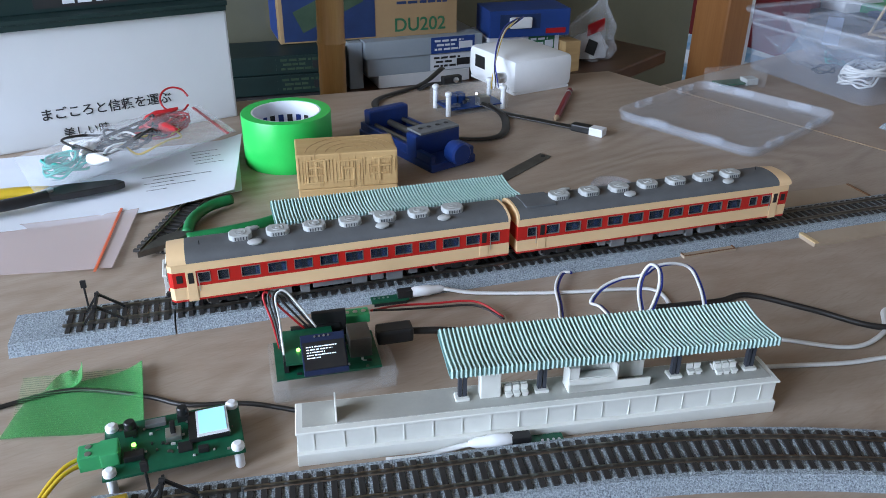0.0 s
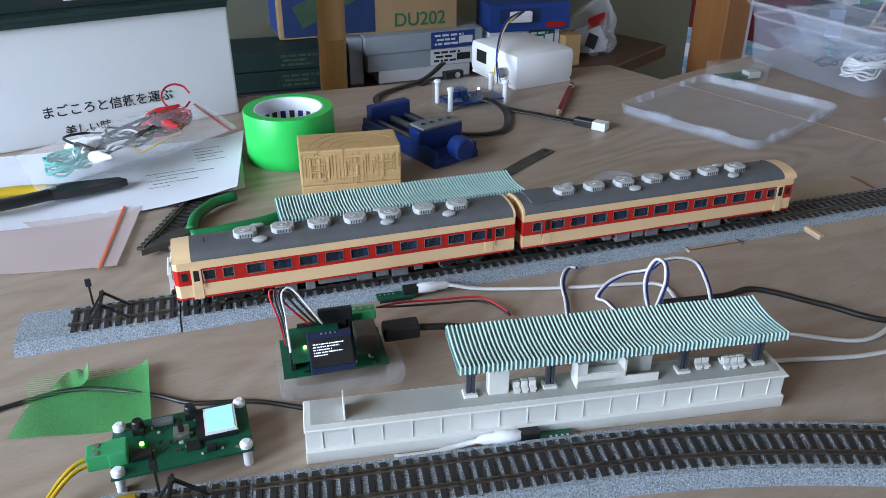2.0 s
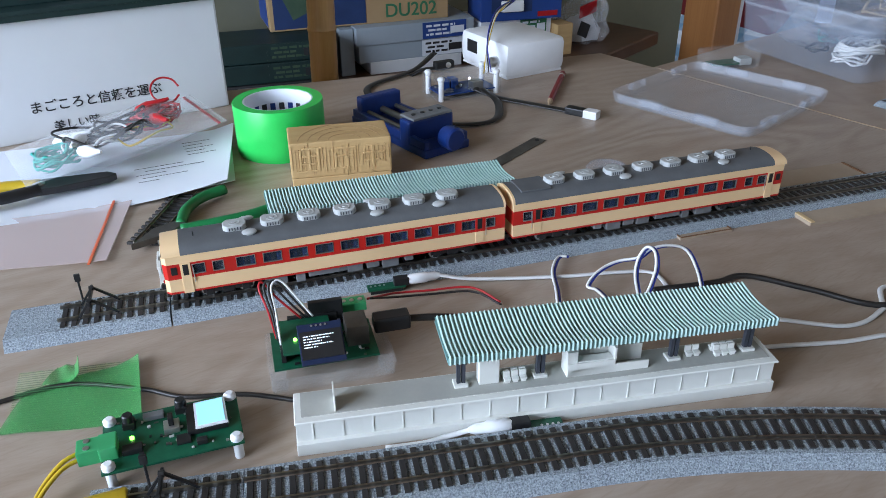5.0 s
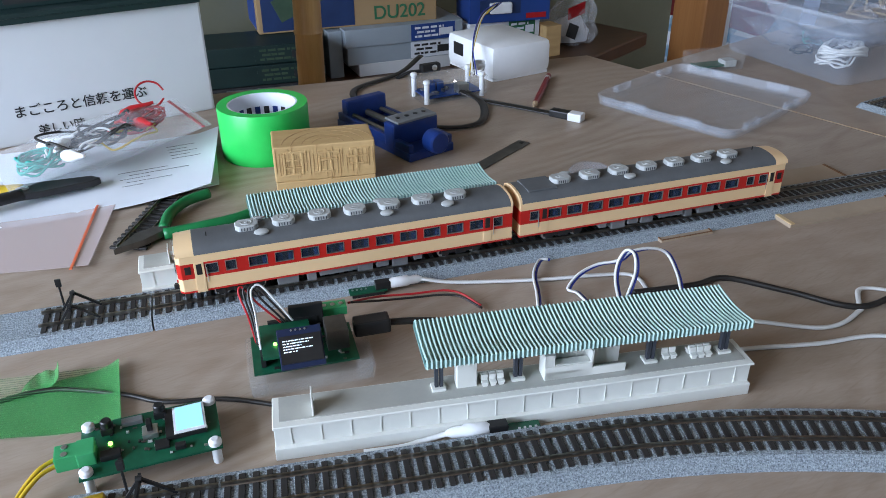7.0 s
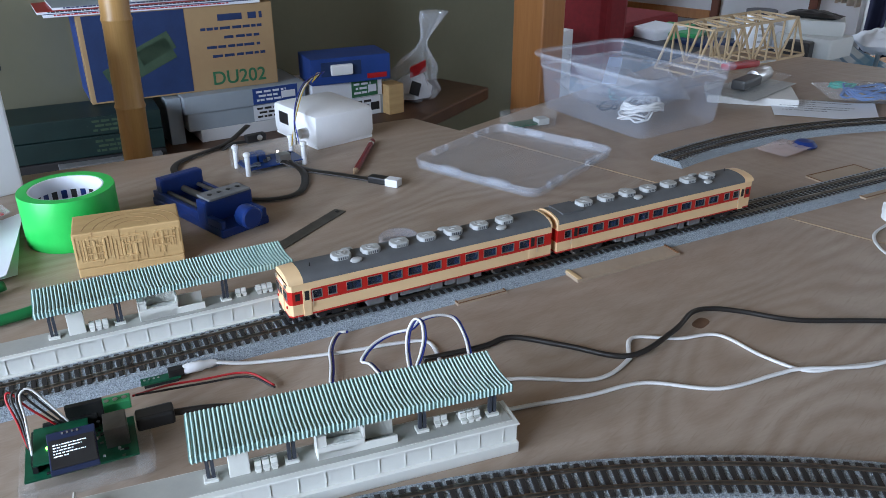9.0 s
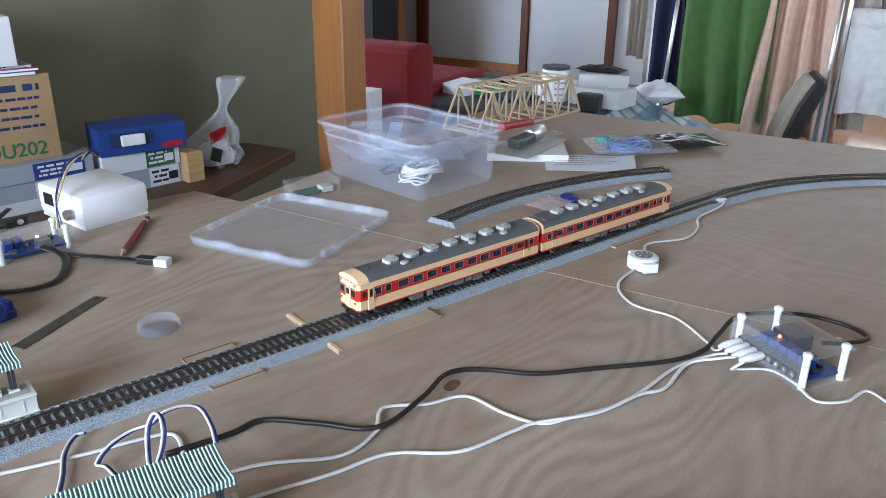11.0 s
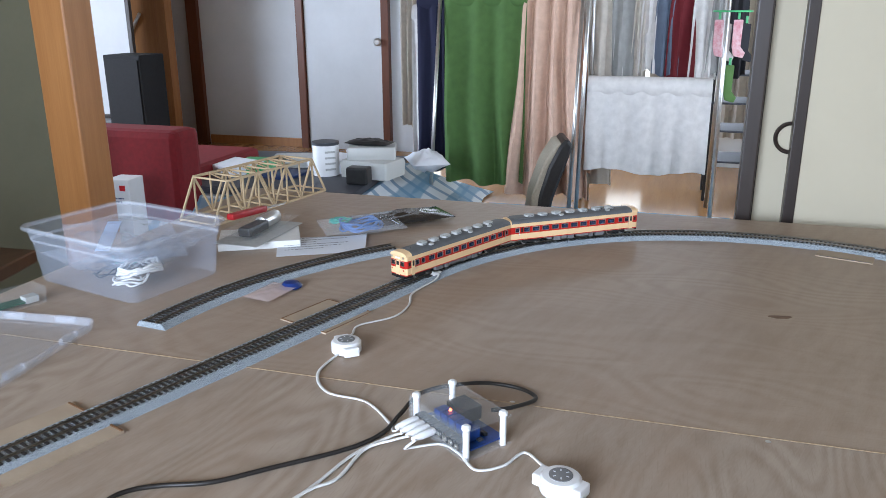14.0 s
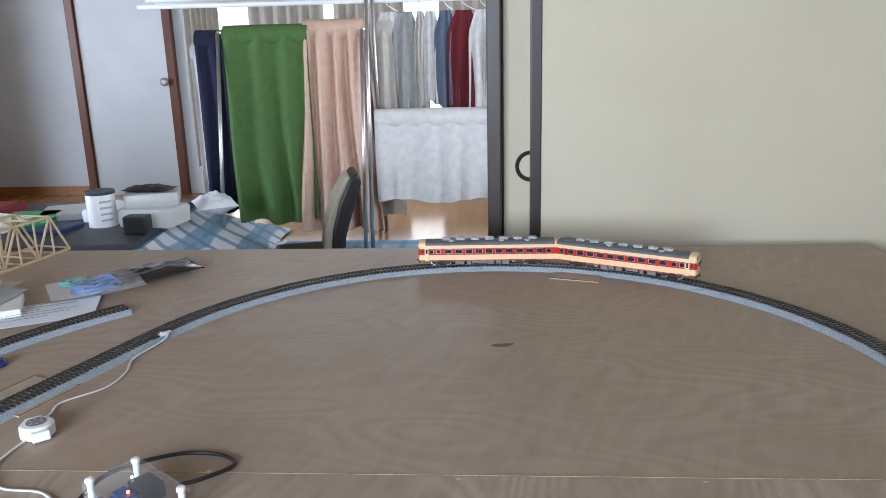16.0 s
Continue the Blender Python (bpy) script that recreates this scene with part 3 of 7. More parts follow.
def build_car(label, m, plain_box):
    car = thing("railcar", label, "model train", m, "cars of the train")
    x_of = lambda d: d - CAR_L / 2
    wins = [w for w in WINDOWS if w[1] > 0.001]
    z0, z1 = Z_RED + 0.0028, Z_TOP - 0.0018
    cream, red = bmesh.new(), bmesh.new()
    nose = 0.003
    outline = [(x_of(0), -CAR_W / 2 + nose), (x_of(nose), -CAR_W / 2), (x_of(CAR_L), -CAR_W / 2), (x_of(CAR_L), CAR_W / 2), (x_of(nose), CAR_W / 2), (x_of(0), CAR_W / 2 - nose)]

    def band(b, lo, hi, skip=()):
        for k in range(6):
            if k in skip:
                continue
            (xa, ya), (xb, yb) = outline[k], outline[(k + 1) % 6]
            b.faces.new([b.verts.new(v) for v in ((xa, ya, lo), (xb, yb, lo), (xb, yb, hi), (xa, ya, hi))])

    band(red, Z_SILL, Z_SILL + 0.0016)
    band(cream, Z_SILL + 0.0016, Z_RED)
    band(red, Z_RED, z0)
    band(red, z1, Z_TOP)
    band(cream, Z_TOP, Z_EAVE)
    band(red, z0, z1, (1, 3))
    for y in (-CAR_W / 2, CAR_W / 2):
        cuts = [x_of(nose)] + [c for d, w in wins for c in (x_of(d - w / 2), x_of(d + w / 2))] + [x_of(CAR_L)]
        for xa, xb in zip(cuts[::2], cuts[1::2]):
            red.faces.new([red.verts.new(v) for v in ((xa, y, z0), (xb, y, z0), (xb, y, z1), (xa, y, z1))])
    for b in (cream, red):
        bmesh.ops.remove_doubles(b, verts=b.verts, dist=1e-6)
        bmesh.ops.recalc_face_normals(b, faces=b.faces)
    part("body_shell", cream, CREAM, car, "cream painted body panels")
    part("red_band", red, RED, car, "red painted window band")
    # arched roof, cream at the cab end
    def roof(xa, xb, na, nb):
        b = bmesh.new()
        rings = []
        n = 14
        for k in range(7):
            f = k / 6
            x, s = xa + (xb - xa) * f, na + (nb - na) * f
            rings.append([b.verts.new((x, CAR_W / 2 * math.cos(a), Z_EAVE + (Z_ROOF - Z_EAVE) * s * math.sin(a) ** 0.72)) for a in (math.pi * j / n for j in range(n + 1))])
        for lo, hi in zip(rings, rings[1:]):
            for j in range(n):
                b.faces.new((lo[j], lo[j + 1], hi[j + 1], hi[j]))
        b.faces.new(rings[0])
        b.faces.new(rings[-1])
        bmesh.ops.recalc_face_normals(b, faces=b.faces)
        return b

    part("roof", roof(x_of(0.0135), x_of(CAR_L - 0.0015), 1.0, 1.0), ROOF_GREY, car, "dark grey arched roof", True)
    part("cab_roof", roof(x_of(0.0008), x_of(0.0135), 0.86, 1.003), CREAM, car, "cream roof over the cab", True)
    part("end_roof", roof(x_of(CAR_L - 0.0015), x_of(CAR_L + 0.0004), 1.03, 1.03), CREAM, car, "cream rim at the car end", True)
    gutter = mesh_of("rain_gutter", box(CAR_L - 0.006, 0.0007, 0.0006, (0, 0, Z_EAVE), 0.0001), CREAM)
    for y in (-CAR_W / 2, CAR_W / 2):
        part("rain_gutter", gutter, None, car, at=pose(0, y, 0))
    # windows
    rings = {}
    for d, w in wins:
        if w not in rings:
            rings[w] = (mesh_of("window_frame", frame_ring(w - 0.0004, z1 - z0 - 0.0004, 0.0005, 0.0012), SILVER), mesh_of("pane", box(w, 0.0004, z1 - z0), PANE))
        for side in (-1, 1):
            fr = part("window_frame", rings[w][0], None, car, at=pose(x_of(d), side * (CAR_W / 2 - 0.0004), (z0 + z1) / 2))
            part("pane", rings[w][1], None, fr, at=pose(0, -side * 0.0005, 0))
    # doors near both ends, cab windows
    for d, wide in ((0.0155, 0.0072), (0.2385, 0.0072)):
        for side in (-1, 1):
            if d < 0.1:
                dr = part("door", box(wide, 0.0010, Z_TOP + 0.0015 - Z_SILL - 0.001, (0, 0, (Z_TOP + Z_SILL) / 2), 0.0003), CREAM, car, "cream folding passenger door", at=pose(x_of(d), side * CAR_W / 2, 0))
            else:
                dr = part("door", box(wide, 0.0008, Z_RED - Z_SILL - 0.0022, (0, 0, (Z_RED + Z_SILL + 0.0018) / 2), 0.0003), CREAM, car, "folding passenger door", at=pose(x_of(d), side * CAR_W / 2, 0))
                part("door_top", box(wide, 0.0008, Z_TOP - Z_RED - 0.0004, (0, 0, (Z_TOP + Z_RED) / 2), 0.0003), RED, dr, "red upper half")
            part("door_window", box(wide * 0.55, 0.0013, 0.0088, (0, 0, Z_TOP - 0.0052), 0.0003), BLACK, dr)
            part("door_rail", rod(0.0003, 0.012, (wide * 0.72, side * 0.0006, Z_RED + 0.002), 6), SILVER, dr)
    for side in (-1, 1):
        part("cab_window", box(0.0042, 0.0009, 0.0062, (0, 0, 0), 0.0003), BLACK, car, at=pose(x_of(0.0075), side * CAR_W / 2, (z0 + z1) / 2 + 0.0003))
    # cab front
    for y, w in ((-0.0098, 0.0082), (0.0, 0.0066), (0.0098, 0.0082)):
        fr = part("front_window", box(0.001, w, 0.0078, (0, 0, 0), 0.0004), SILVER, car, at=pose(x_of(-0.0002), y, (z0 + z1) / 2 + 0.0008))
        part("front_pane", box(0.001, w - 0.0012, 0.0066, (-0.0003, 0, 0)), BLACK, fr)
    part("gangway_door", box(0.0012, 0.0085, 0.023, (x_of(-0.0002), 0, Z_SILL + 0.0122), 0.0004), CREAM, car)
    for y in (-0.0125, 0.0125):
        part("headlight", lathe([(0.0016, 0), (0.0016, 0.0012), (0.0012, 0.0014)], 14), SILVER, car, "round headlight", True, pose(x_of(-0.0002), y, Z_TOP + 0.0042, 0, -90))
        part("tail_light", lathe([(0.0012, 0), (0.0012, 0.0008), (0.0008, 0.001)], 12), RED, car, "red tail light", True, pose(x_of(-0.0002), y, Z_RED - 0.003, 0, -90))
    part("destination_sign", box(0.0012, 0.010, 0.0026, (x_of(-0.0002), 0, Z_TOP + 0.0036), 0.0003), IVORY, car)
    part("pilot", box(0.003, 0.028, 0.004, (x_of(0.001), 0, Z_SILL - 0.0022), 0.0006), BLACK, car)
    # roof units
    unit = slab([(-0.0085, -0.0035), (-0.0055, -0.0066), (0.0055, -0.0066), (0.0085, -0.0035), (0.0085, 0.0035), (0.0055, 0.0066), (-0.0055, 0.0066), (-0.0085, 0.0035)], 0.0, 0.0048, 0.0007)
    unit_me = mesh_of("roof_unit", unit, UNIT_GREY)
    fan = lathe([(0.0042, 0.0), (0.0042, 0.0005), (0.0037, 0.0005), (0.0034, 0.0003), (0.0016, 0.0003), (0.0014, 0.0007), (0.0002, 0.0007)], 20)
    fan_me = mesh_of("fan_grille", fan, UNIT_GREY)
    slat_me = mesh_of("louvre", box(0.0006, 0.0003, 0.0024), DARK_GREY)
    for k in range(7):
        u = part("roof_unit", unit_me, None, car, "light grey roof cooling unit", at=pose(x_of(0.0535 + 0.0273 * k), 0, Z_ROOF - 0.0012))
        part("fan_grille", fan_me, None, u, at=pose(0, 0, 0.0047))
        for j in range(5):
            for side in (-1, 1):
                part("louvre", slat_me, None, u, at=pose(-0.004 + 0.002 * j, side * 0.00662, 0.0024))
    vent_me = mesh_of("roof_vent", lathe([(0.0030, 0.0), (0.0030, 0.0014), (0.0045, 0.0018), (0.0045, 0.0030), (0.0034, 0.0036), (0.0006, 0.0037)], 10), UNIT_GREY)
    for d, s in ((0.063, -1), (0.158, -1), (0.207, -1), (0.063, 1), (0.158, 1)):
        part("roof_vent", vent_me, None, car, "oval roof ventilator", True, pose(x_of(d), s * 0.0112, Z_ROOF - 0.0022, s * -14) @ Matrix.Diagonal((1.2, 0.72, 1, 1)))
    part("aerial", rod(0.0004, 0.004, (x_of(0.024), -0.004, Z_ROOF + 0.001), 8), BLACK, car)
    if plain_box:
        part("roof_hatch", box(0.026, 0.024, 0.0018, (x_of(CAR_L - 0.022), 0, Z_ROOF - 0.0006), 0.0006), ROOF_GREY, car, "low grey raised roof panel")
    # inside
    b = box(CAR_L - 0.012, CAR_W - 0.003, 0.0012, (0, 0, Z_RED - 0.002))
    part("inner_floor", b, DARK_GREY, car)
    seat_me = mesh_of("seat", box(0.005, 0.0105, 0.0085, (0, 0, 0.0043), 0.001), BLUE_SEAT)
    for k in range(20):
        for y in (-0.0098, 0.0098):
            part("seat", seat_me, None, car, at=pose(x_of(0.054 + 0.0096 * k), y, Z_RED - 0.0014))
    # below the floor
    part("chassis", box(CAR_L - 0.006, CAR_W - 0.006, 0.0028, (0, 0, Z_SILL + 0.0016)), BLACK, car)
    sizes = [(-0.052, 0.016, 0.008), (-0.034, 0.007, 0.009), (-0.016, 0.024, 0.006), (0.008, 0.012, 0.008), (0.022, 0.010, 0.007), (0.036, 0.013, 0.009), (0.051, 0.007, 0.006)]
    for x, w, h in sizes:
        for side in (-1, 1):
            part("equipment_box", box(w, 0.008, h, (x, side * 0.0112, Z_SILL - h / 2 + 0.0005), 0.0005), UNDER, car)
    part("air_tank", rod(0.0034, 0.016, (-0.004, -0.0115, Z_SILL - 0.0035), 14, turn=ALONG_X, bevel=0.0008), UNDER, car, "grey air tank", True)
    wheel_me = mesh_of("wheel", lathe([(0.0052, -0.0012), (0.0052, 0.0004), (0.0060, 0.0006), (0.0060, 0.0011), (0.002, 0.0012)], 20, turn=ALONG_Y), SILVER)
    bogie_b = box(0.036, 0.002, 0.0034, (0, -0.0122, 0.0062), 0.0004)
    box(0.036, 0.002, 0.0034, (0, 0.0122, 0.0062), 0.0004, bm=bogie_b)
    box(0.008, 0.022, 0.003, (0, 0, 0.0078), bm=bogie_b)
    for x in (-0.0131, 0.0131):
        for y in (-0.0128, 0.0128):
            box(0.006, 0.002, 0.005, (x, y, 0.0052), 0.0006, bm=bogie_b)
    for y in (-0.013, 0.013):
        box(0.009, 0.002, 0.0048, (0, y, 0.0056), 0.0008, bm=bogie_b)
    bogie_me = mesh_of("bogie", bogie_b, BLACK)
    for d in (-0.0875, 0.0875):
        bg = part("bogie", bogie_me, None, car, "black bogie side frames", at=pose(d, 0, 0))
        for x in (-0.0131, 0.0131):
            for side in (-1, 1):
                part("wheel", wheel_me, None, bg, at=pose(x, side * 0.0084, 0.0058, 0, 0, 0 if side < 0 else 180))
    for d in (-CAR_L / 2 - 0.0015, CAR_L / 2 + 0.0005):
        cp = box(0.006, 0.0022, 0.0022, (d, 0, 0.0085), 0.0004)
        box(0.0026, 0.0036, 0.0036, (d + math.copysign(0.0012, d), 0, 0.0085), 0.0006, bm=cp)
        part("coupler", cp, BLACK, car)
    return car


REAR_CAR = build_car("cream and red model diesel railcar with grey roof units", pose(0.133, TRACK_Y, RAIL_TOP), False)
LEAD_CAR = build_car("cream and red model diesel railcar with plain roof hatch", pose(0.401, TRACK_Y, RAIL_TOP, 0, 0, 180), True)


def on_line(s):
    """The middle of the running line at a distance from the train's first rear end."""
    if s < CURVE_X:
        return Vector((s, TRACK_Y, RAIL_TOP))
    x, y, _ = on_arc(s - CURVE_X, RADIUS)
    return Vector((CURVE_X + x, TRACK_Y + y, RAIL_TOP))


def car_pose(s, turn):
    a, b = on_line(s - 0.0875), on_line(s + 0.0875)
    mid, d = (a + b) / 2, b - a
    return pose(mid.x, mid.y, mid.z, 0, 0, math.degrees(math.atan2(d.y, d.x)) + turn)


TRAIN = [(0, 0.0), (6.0, 0.0), (6.4, 0.0), (6.6, 0.003), (6.8, 0.010), (7.0, 0.0225), (7.25, 0.042), (7.5, 0.066), (8, 0.124), (8.5, 0.193), (9, 0.267), (9.5, 0.344), (10, 0.423), (10.5, 0.503), (11, 0.584), (11.5, 0.667), (12, 0.752), (12.5, 0.841), (13, 0.937), (13.5, 1.049), (14, 1.176), (14.5, 1.319), (15, 1.466), (15.5, 1.620), (16, 1.775)]


def motions():
    walk(REAR_CAR, [(t, car_pose(s + 0.131, 0)) for t, s in TRAIN])
    walk(LEAD_CAR, [(t, car_pose(s + 0.398, 180)) for t, s in TRAIN])


# ---- station platforms ----
def platform(label, m):
    """Local: x along the front edge from 0 to 0.297, y away from the front."""
    ob = thing("platform", label, "model platform", m, "station platforms")
    L, D, Z = 0.2975, 0.027, 0.0245
    part("plinth", box(L, D + 0.001, 0.0085, (L / 2, D / 2, 0.00425), 0.0006), IVORY, ob)
    part("wall", box(L - 0.001, D - 0.003, 0.0145, (L / 2, D / 2 + 0.001, 0.01565), 0.0004), IVORY, ob)
    part("deck", slab([(0.0, -0.0006), (L, -0.0006), (L, D), (0.0, D)], Z - 0.0018, Z, 0.0005), IVORY, ob)
    part("deck_surface", box(L - 0.008, D - 0.0055, 0.0006, (L / 2, D / 2 + 0.0015, Z + 0.0001)), DECK, ob, "grey platform surface")
    rib = mesh_of("wall_rib", box(0.0005, 0.0012, 0.0130, (0, 0, 0.0152)), IVORY)
    for k in range(17):
        part("wall_rib", rib, None, ob, at=pose(0.010 + 0.0173 * k, 0.0027, 0))
    part("name_board", box(0.001, 0.013, 0.012, (0.0235, 0.012, Z + 0.006), 0.0003), IVORY, ob)
    # corrugated gull-wing roof
    x0, x1, y0, y1, z = 0.0885, 0.2915, 0.0010, 0.0425, 0.0560
    n = 76
    step = (x1 - x0) / n

    def wing(y):
        return z - 0.0022 + 0.0024 * abs((y - (y0 + y1) / 2) / (y1 - y0) * 2) ** 1.7

    ys = [y0 + (y1 - y0) * j / 8 for j in range(9)]
    sheet = bmesh.new()
    for lift, flip in ((0.0, False), (-0.0012, True)):
        rows_ = [[sheet.verts.new((x, y, wing(y) + lift)) for x in (x0, x1)] for y in ys]
        for a, c in zip(rows_, rows_[1:]):
            sheet.faces.new((a[0], a[1], c[1], c[0]))
    box(x1 - x0, 0.0008, 0.0048, ((x0 + x1) / 2, y0, wing(y0) - 0.0022), bm=sheet)
    box(x1 - x0, 0.0008, 0.0048, ((x0 + x1) / 2, y1, wing(y1) - 0.0022), bm=sheet)
    box(0.0008, y1 - y0, 0.0012, (x0, (y0 + y1) / 2, wing(0.021) - 0.0004), bm=sheet)
    bmesh.ops.recalc_face_normals(sheet, faces=sheet.faces)
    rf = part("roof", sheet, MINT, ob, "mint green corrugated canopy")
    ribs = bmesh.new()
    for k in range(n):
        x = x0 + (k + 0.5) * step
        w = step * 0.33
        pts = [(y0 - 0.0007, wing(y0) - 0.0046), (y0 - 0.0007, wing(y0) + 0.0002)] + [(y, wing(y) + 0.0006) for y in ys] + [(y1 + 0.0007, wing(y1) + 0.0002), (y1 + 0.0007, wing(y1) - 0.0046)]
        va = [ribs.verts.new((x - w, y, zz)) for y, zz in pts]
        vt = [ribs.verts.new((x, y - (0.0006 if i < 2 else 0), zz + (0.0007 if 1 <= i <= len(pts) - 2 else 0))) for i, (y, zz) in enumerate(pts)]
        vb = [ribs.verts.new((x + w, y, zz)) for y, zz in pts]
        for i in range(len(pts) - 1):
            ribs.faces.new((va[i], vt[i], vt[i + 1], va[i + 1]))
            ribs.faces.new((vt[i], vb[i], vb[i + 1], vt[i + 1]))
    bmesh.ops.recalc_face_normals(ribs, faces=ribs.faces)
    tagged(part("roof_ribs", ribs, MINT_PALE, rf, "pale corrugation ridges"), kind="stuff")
    for x in (0.0985, 0.1475, 0.2335, 0.2835):
        pb = box(0.0022, 0.0030, 0.0262, (x - 0.0013, 0.0155, Z + 0.0131))
        box(0.0022, 0.0030, 0.0262, (x + 0.0017, 0.0155, Z + 0.0131), bm=pb)
        box(0.0020, 0.026, 0.0018, (x, 0.0155, Z + 0.0255), bm=pb)
        part("post", pb, DARK_GREY, ob, "dark grey twin steel post")
        part("footing", box(0.0085, 0.0075, 0.0022, (x, 0.0155, Z + 0.0011), 0.0004), IVORY, ob)
    part("cabinet", box(0.0125, 0.0080, 0.0195, (0.1155, 0.0165, Z + 0.0098), 0.0006), IVORY, ob)
    k = box(0.0005, 0.0105, 0.018, (0.163, 0.0145, Z + 0.009))
    box(0.030, 0.0012, 0.0098, (0.178, 0.0095, Z + 0.0049), 0.0003, bm=k)
    box(0.052, 0.0012, 0.0062, (0.189, 0.0095, Z + 0.0031), 0.0003, bm=k)
    box(0.030, 0.0012, 0.018, (0.178, 0.0200, Z + 0.009), bm=k)
    box(0.0012, 0.0105, 0.018, (0.193, 0.0145, Z + 0.009), bm=k)
    box(0.020, 0.0012, 0.012, (0.2045, 0.0195, Z + 0.006), 0.0003, bm=k)
    box(0.006, 0.010, 0.018, (0.166, 0.0145, Z + 0.009), bm=k)
    box(0.028, 0.006, 0.001, (0.178, 0.0128, Z + 0.0098), bm=k)
    part("kiosk", k, IVORY, ob, "open ivory kiosk counter")
    seat = box(0.0042, 0.0042, 0.0012, (0, 0, 0.0028), 0.0003)
    box(0.0042, 0.0012, 0.0045, (0, 0.0018, 0.0048), 0.0003, bm=seat)
    box(0.0030, 0.0032, 0.0026, (0, 0, 0.0013), bm=seat)
    seat_me = mesh_of("bench_seat", seat, IVORY)
    for x in (0.1265, 0.1315, 0.1365, 0.262, 0.267, 0.272):
        part("bench_seat", seat_me, None, ob, at=pose(x, 0.0125, Z))
        part("bench_seat", seat_me, None, ob, at=pose(x, 0.0182, Z, 0, 0, 180))
    for x in (0.2445, 0.2495):
        part("bench_seat", seat_me, None, ob, at=pose(x, 0.0155, Z))
    return ob


platform("ivory model station platform with mint corrugated canopy before the track", pose(0.0665, -0.1675, 0, 0, 0, -7.3))
platform("ivory model station platform with mint green corrugated canopy behind the train", pose(-0.006, 0.0400, 0, 0, 0, -0.4))


# ---- things on the table ----
FIRST_LOOSE = set(bpy.data.objects)
CLEAR = clear("clear_acrylic", (0.80, 0.84, 0.86), 0.05, 0.0, 0.07)
POLY = clear("frosted_polypropylene", (0.68, 0.77, 0.93), 0.14, 0.0, 0.14)
POLY_RIM = clear("frosted_rim", (0.76, 0.82, 0.92), 0.16, 0.0, 0.15)
POLY_PANEL = clear("clear_lid_panel", (0.74, 0.80, 0.88), 0.12, 0.0, 0.12)
FILM = clear("plastic_film", (0.82, 0.85, 0.9), 0.10, 0.0, 0.20)
PCB_GREEN = material("green_circuit_board", (0.008, 0.10, 0.05), (0.005, 0.07, 0.035), 200, 0.35)
PCB_BLUE = material("blue_circuit_board", (0.01, 0.05, 0.22), (0.008, 0.035, 0.16), 200, 0.35)
GREEN_TERM = material("green_terminal", (0.05, 0.36, 0.14), (0.04, 0.3, 0.11), 80, 0.4)
WHITE = material("white_plastic", (0.80, 0.81, 0.82), (0.75, 0.76, 0.77), 30, 0.35)
CABLE_W = material("white_cable", (0.74, 0.74, 0.73), (0.66, 0.66, 0.65), 60, 0.4)
CABLE_K = material("black_cable", (0.016, 0.014, 0.013), (0.024, 0.022, 0.02), 60, 0.4)
CABLE_B = material("blue_wire", (0.02, 0.04, 0.30), (0.015, 0.03, 0.24), 60, 0.4)
CABLE_R = material("red_wire", (0.45, 0.015, 0.02), (0.36, 0.012, 0.015), 60, 0.4)
CABLE_Y = material("yellow_wire", (0.62, 0.42, 0.03), (0.52, 0.35, 0.02), 60, 0.4)
CABLE_T = material("teal_wire", (0.03, 0.42, 0.34), (0.02, 0.34, 0.28), 60, 0.4)
TAPE_GREEN = material("green_tape", (0.03, 0.56, 0.10), (0.025, 0.50, 0.085), 40, 0.35)
TAPE_FILM = clear("green_tape_film", (0.09, 0.40, 0.12), 0.35, 0.0, 0.50)
TAPE_RIDGE = clear("green_tape_ridge", (0.12, 0.46, 0.15), 0.35, 0.0, 0.22)
BLOCK_WOOD = material("carved_wood", (0.58, 0.39, 0.18), (0.45, 0.28, 0.115), 20, 0.55, stretch=(0.4, 4, 4), bump=0.3, fine=0.2)
VISE_BLUE = material("blue_cast_plastic", (0.010, 0.036, 0.18), (0.008, 0.026, 0.13), 60, 0.35)
STEEL = material("dull_steel", (0.13, 0.12, 0.11), (0.19, 0.18, 0.16), 60, 0.4, 0.8)
PAPER = material("white_paper", (0.72, 0.75, 0.80), (0.68, 0.71, 0.76), 6, 0.8)
PENCIL = material("dark_red_lacquer", (0.21, 0.012, 0.014), (0.16, 0.010, 0.011), 60, 0.5)
CARTON = material("white_carton", (0.66, 0.67, 0.68), (0.60, 0.61, 0.62), 4, 0.65)
DEEP_GREEN = material("dark_green_card", (0.009, 0.028, 0.026), (0.007, 0.021, 0.020), 20, 0.5)
INK = material("black_ink", (0.02, 0.02, 0.022), (0.025, 0.025, 0.025), 30, 0.6)
SCREEN_ON = glow("lit_screen", (0.30, 0.72, 1.0), 0.75)
SCREEN_TEXT = glow("screen_text", (0.8, 0.9, 1.0), 0.55)
LED_G, LED_R = glow("green_led", (0.25, 1.0, 0.1), 6.0), glow("red_led", (1.0, 0.12, 0.06), 5.0)
LED_W = glow("white_led", (0.9, 0.9, 1.0), 4.0)
STICK = material("basswood_stick", (0.56, 0.43, 0.27), (0.46, 0.34, 0.20), 40, 0.6)


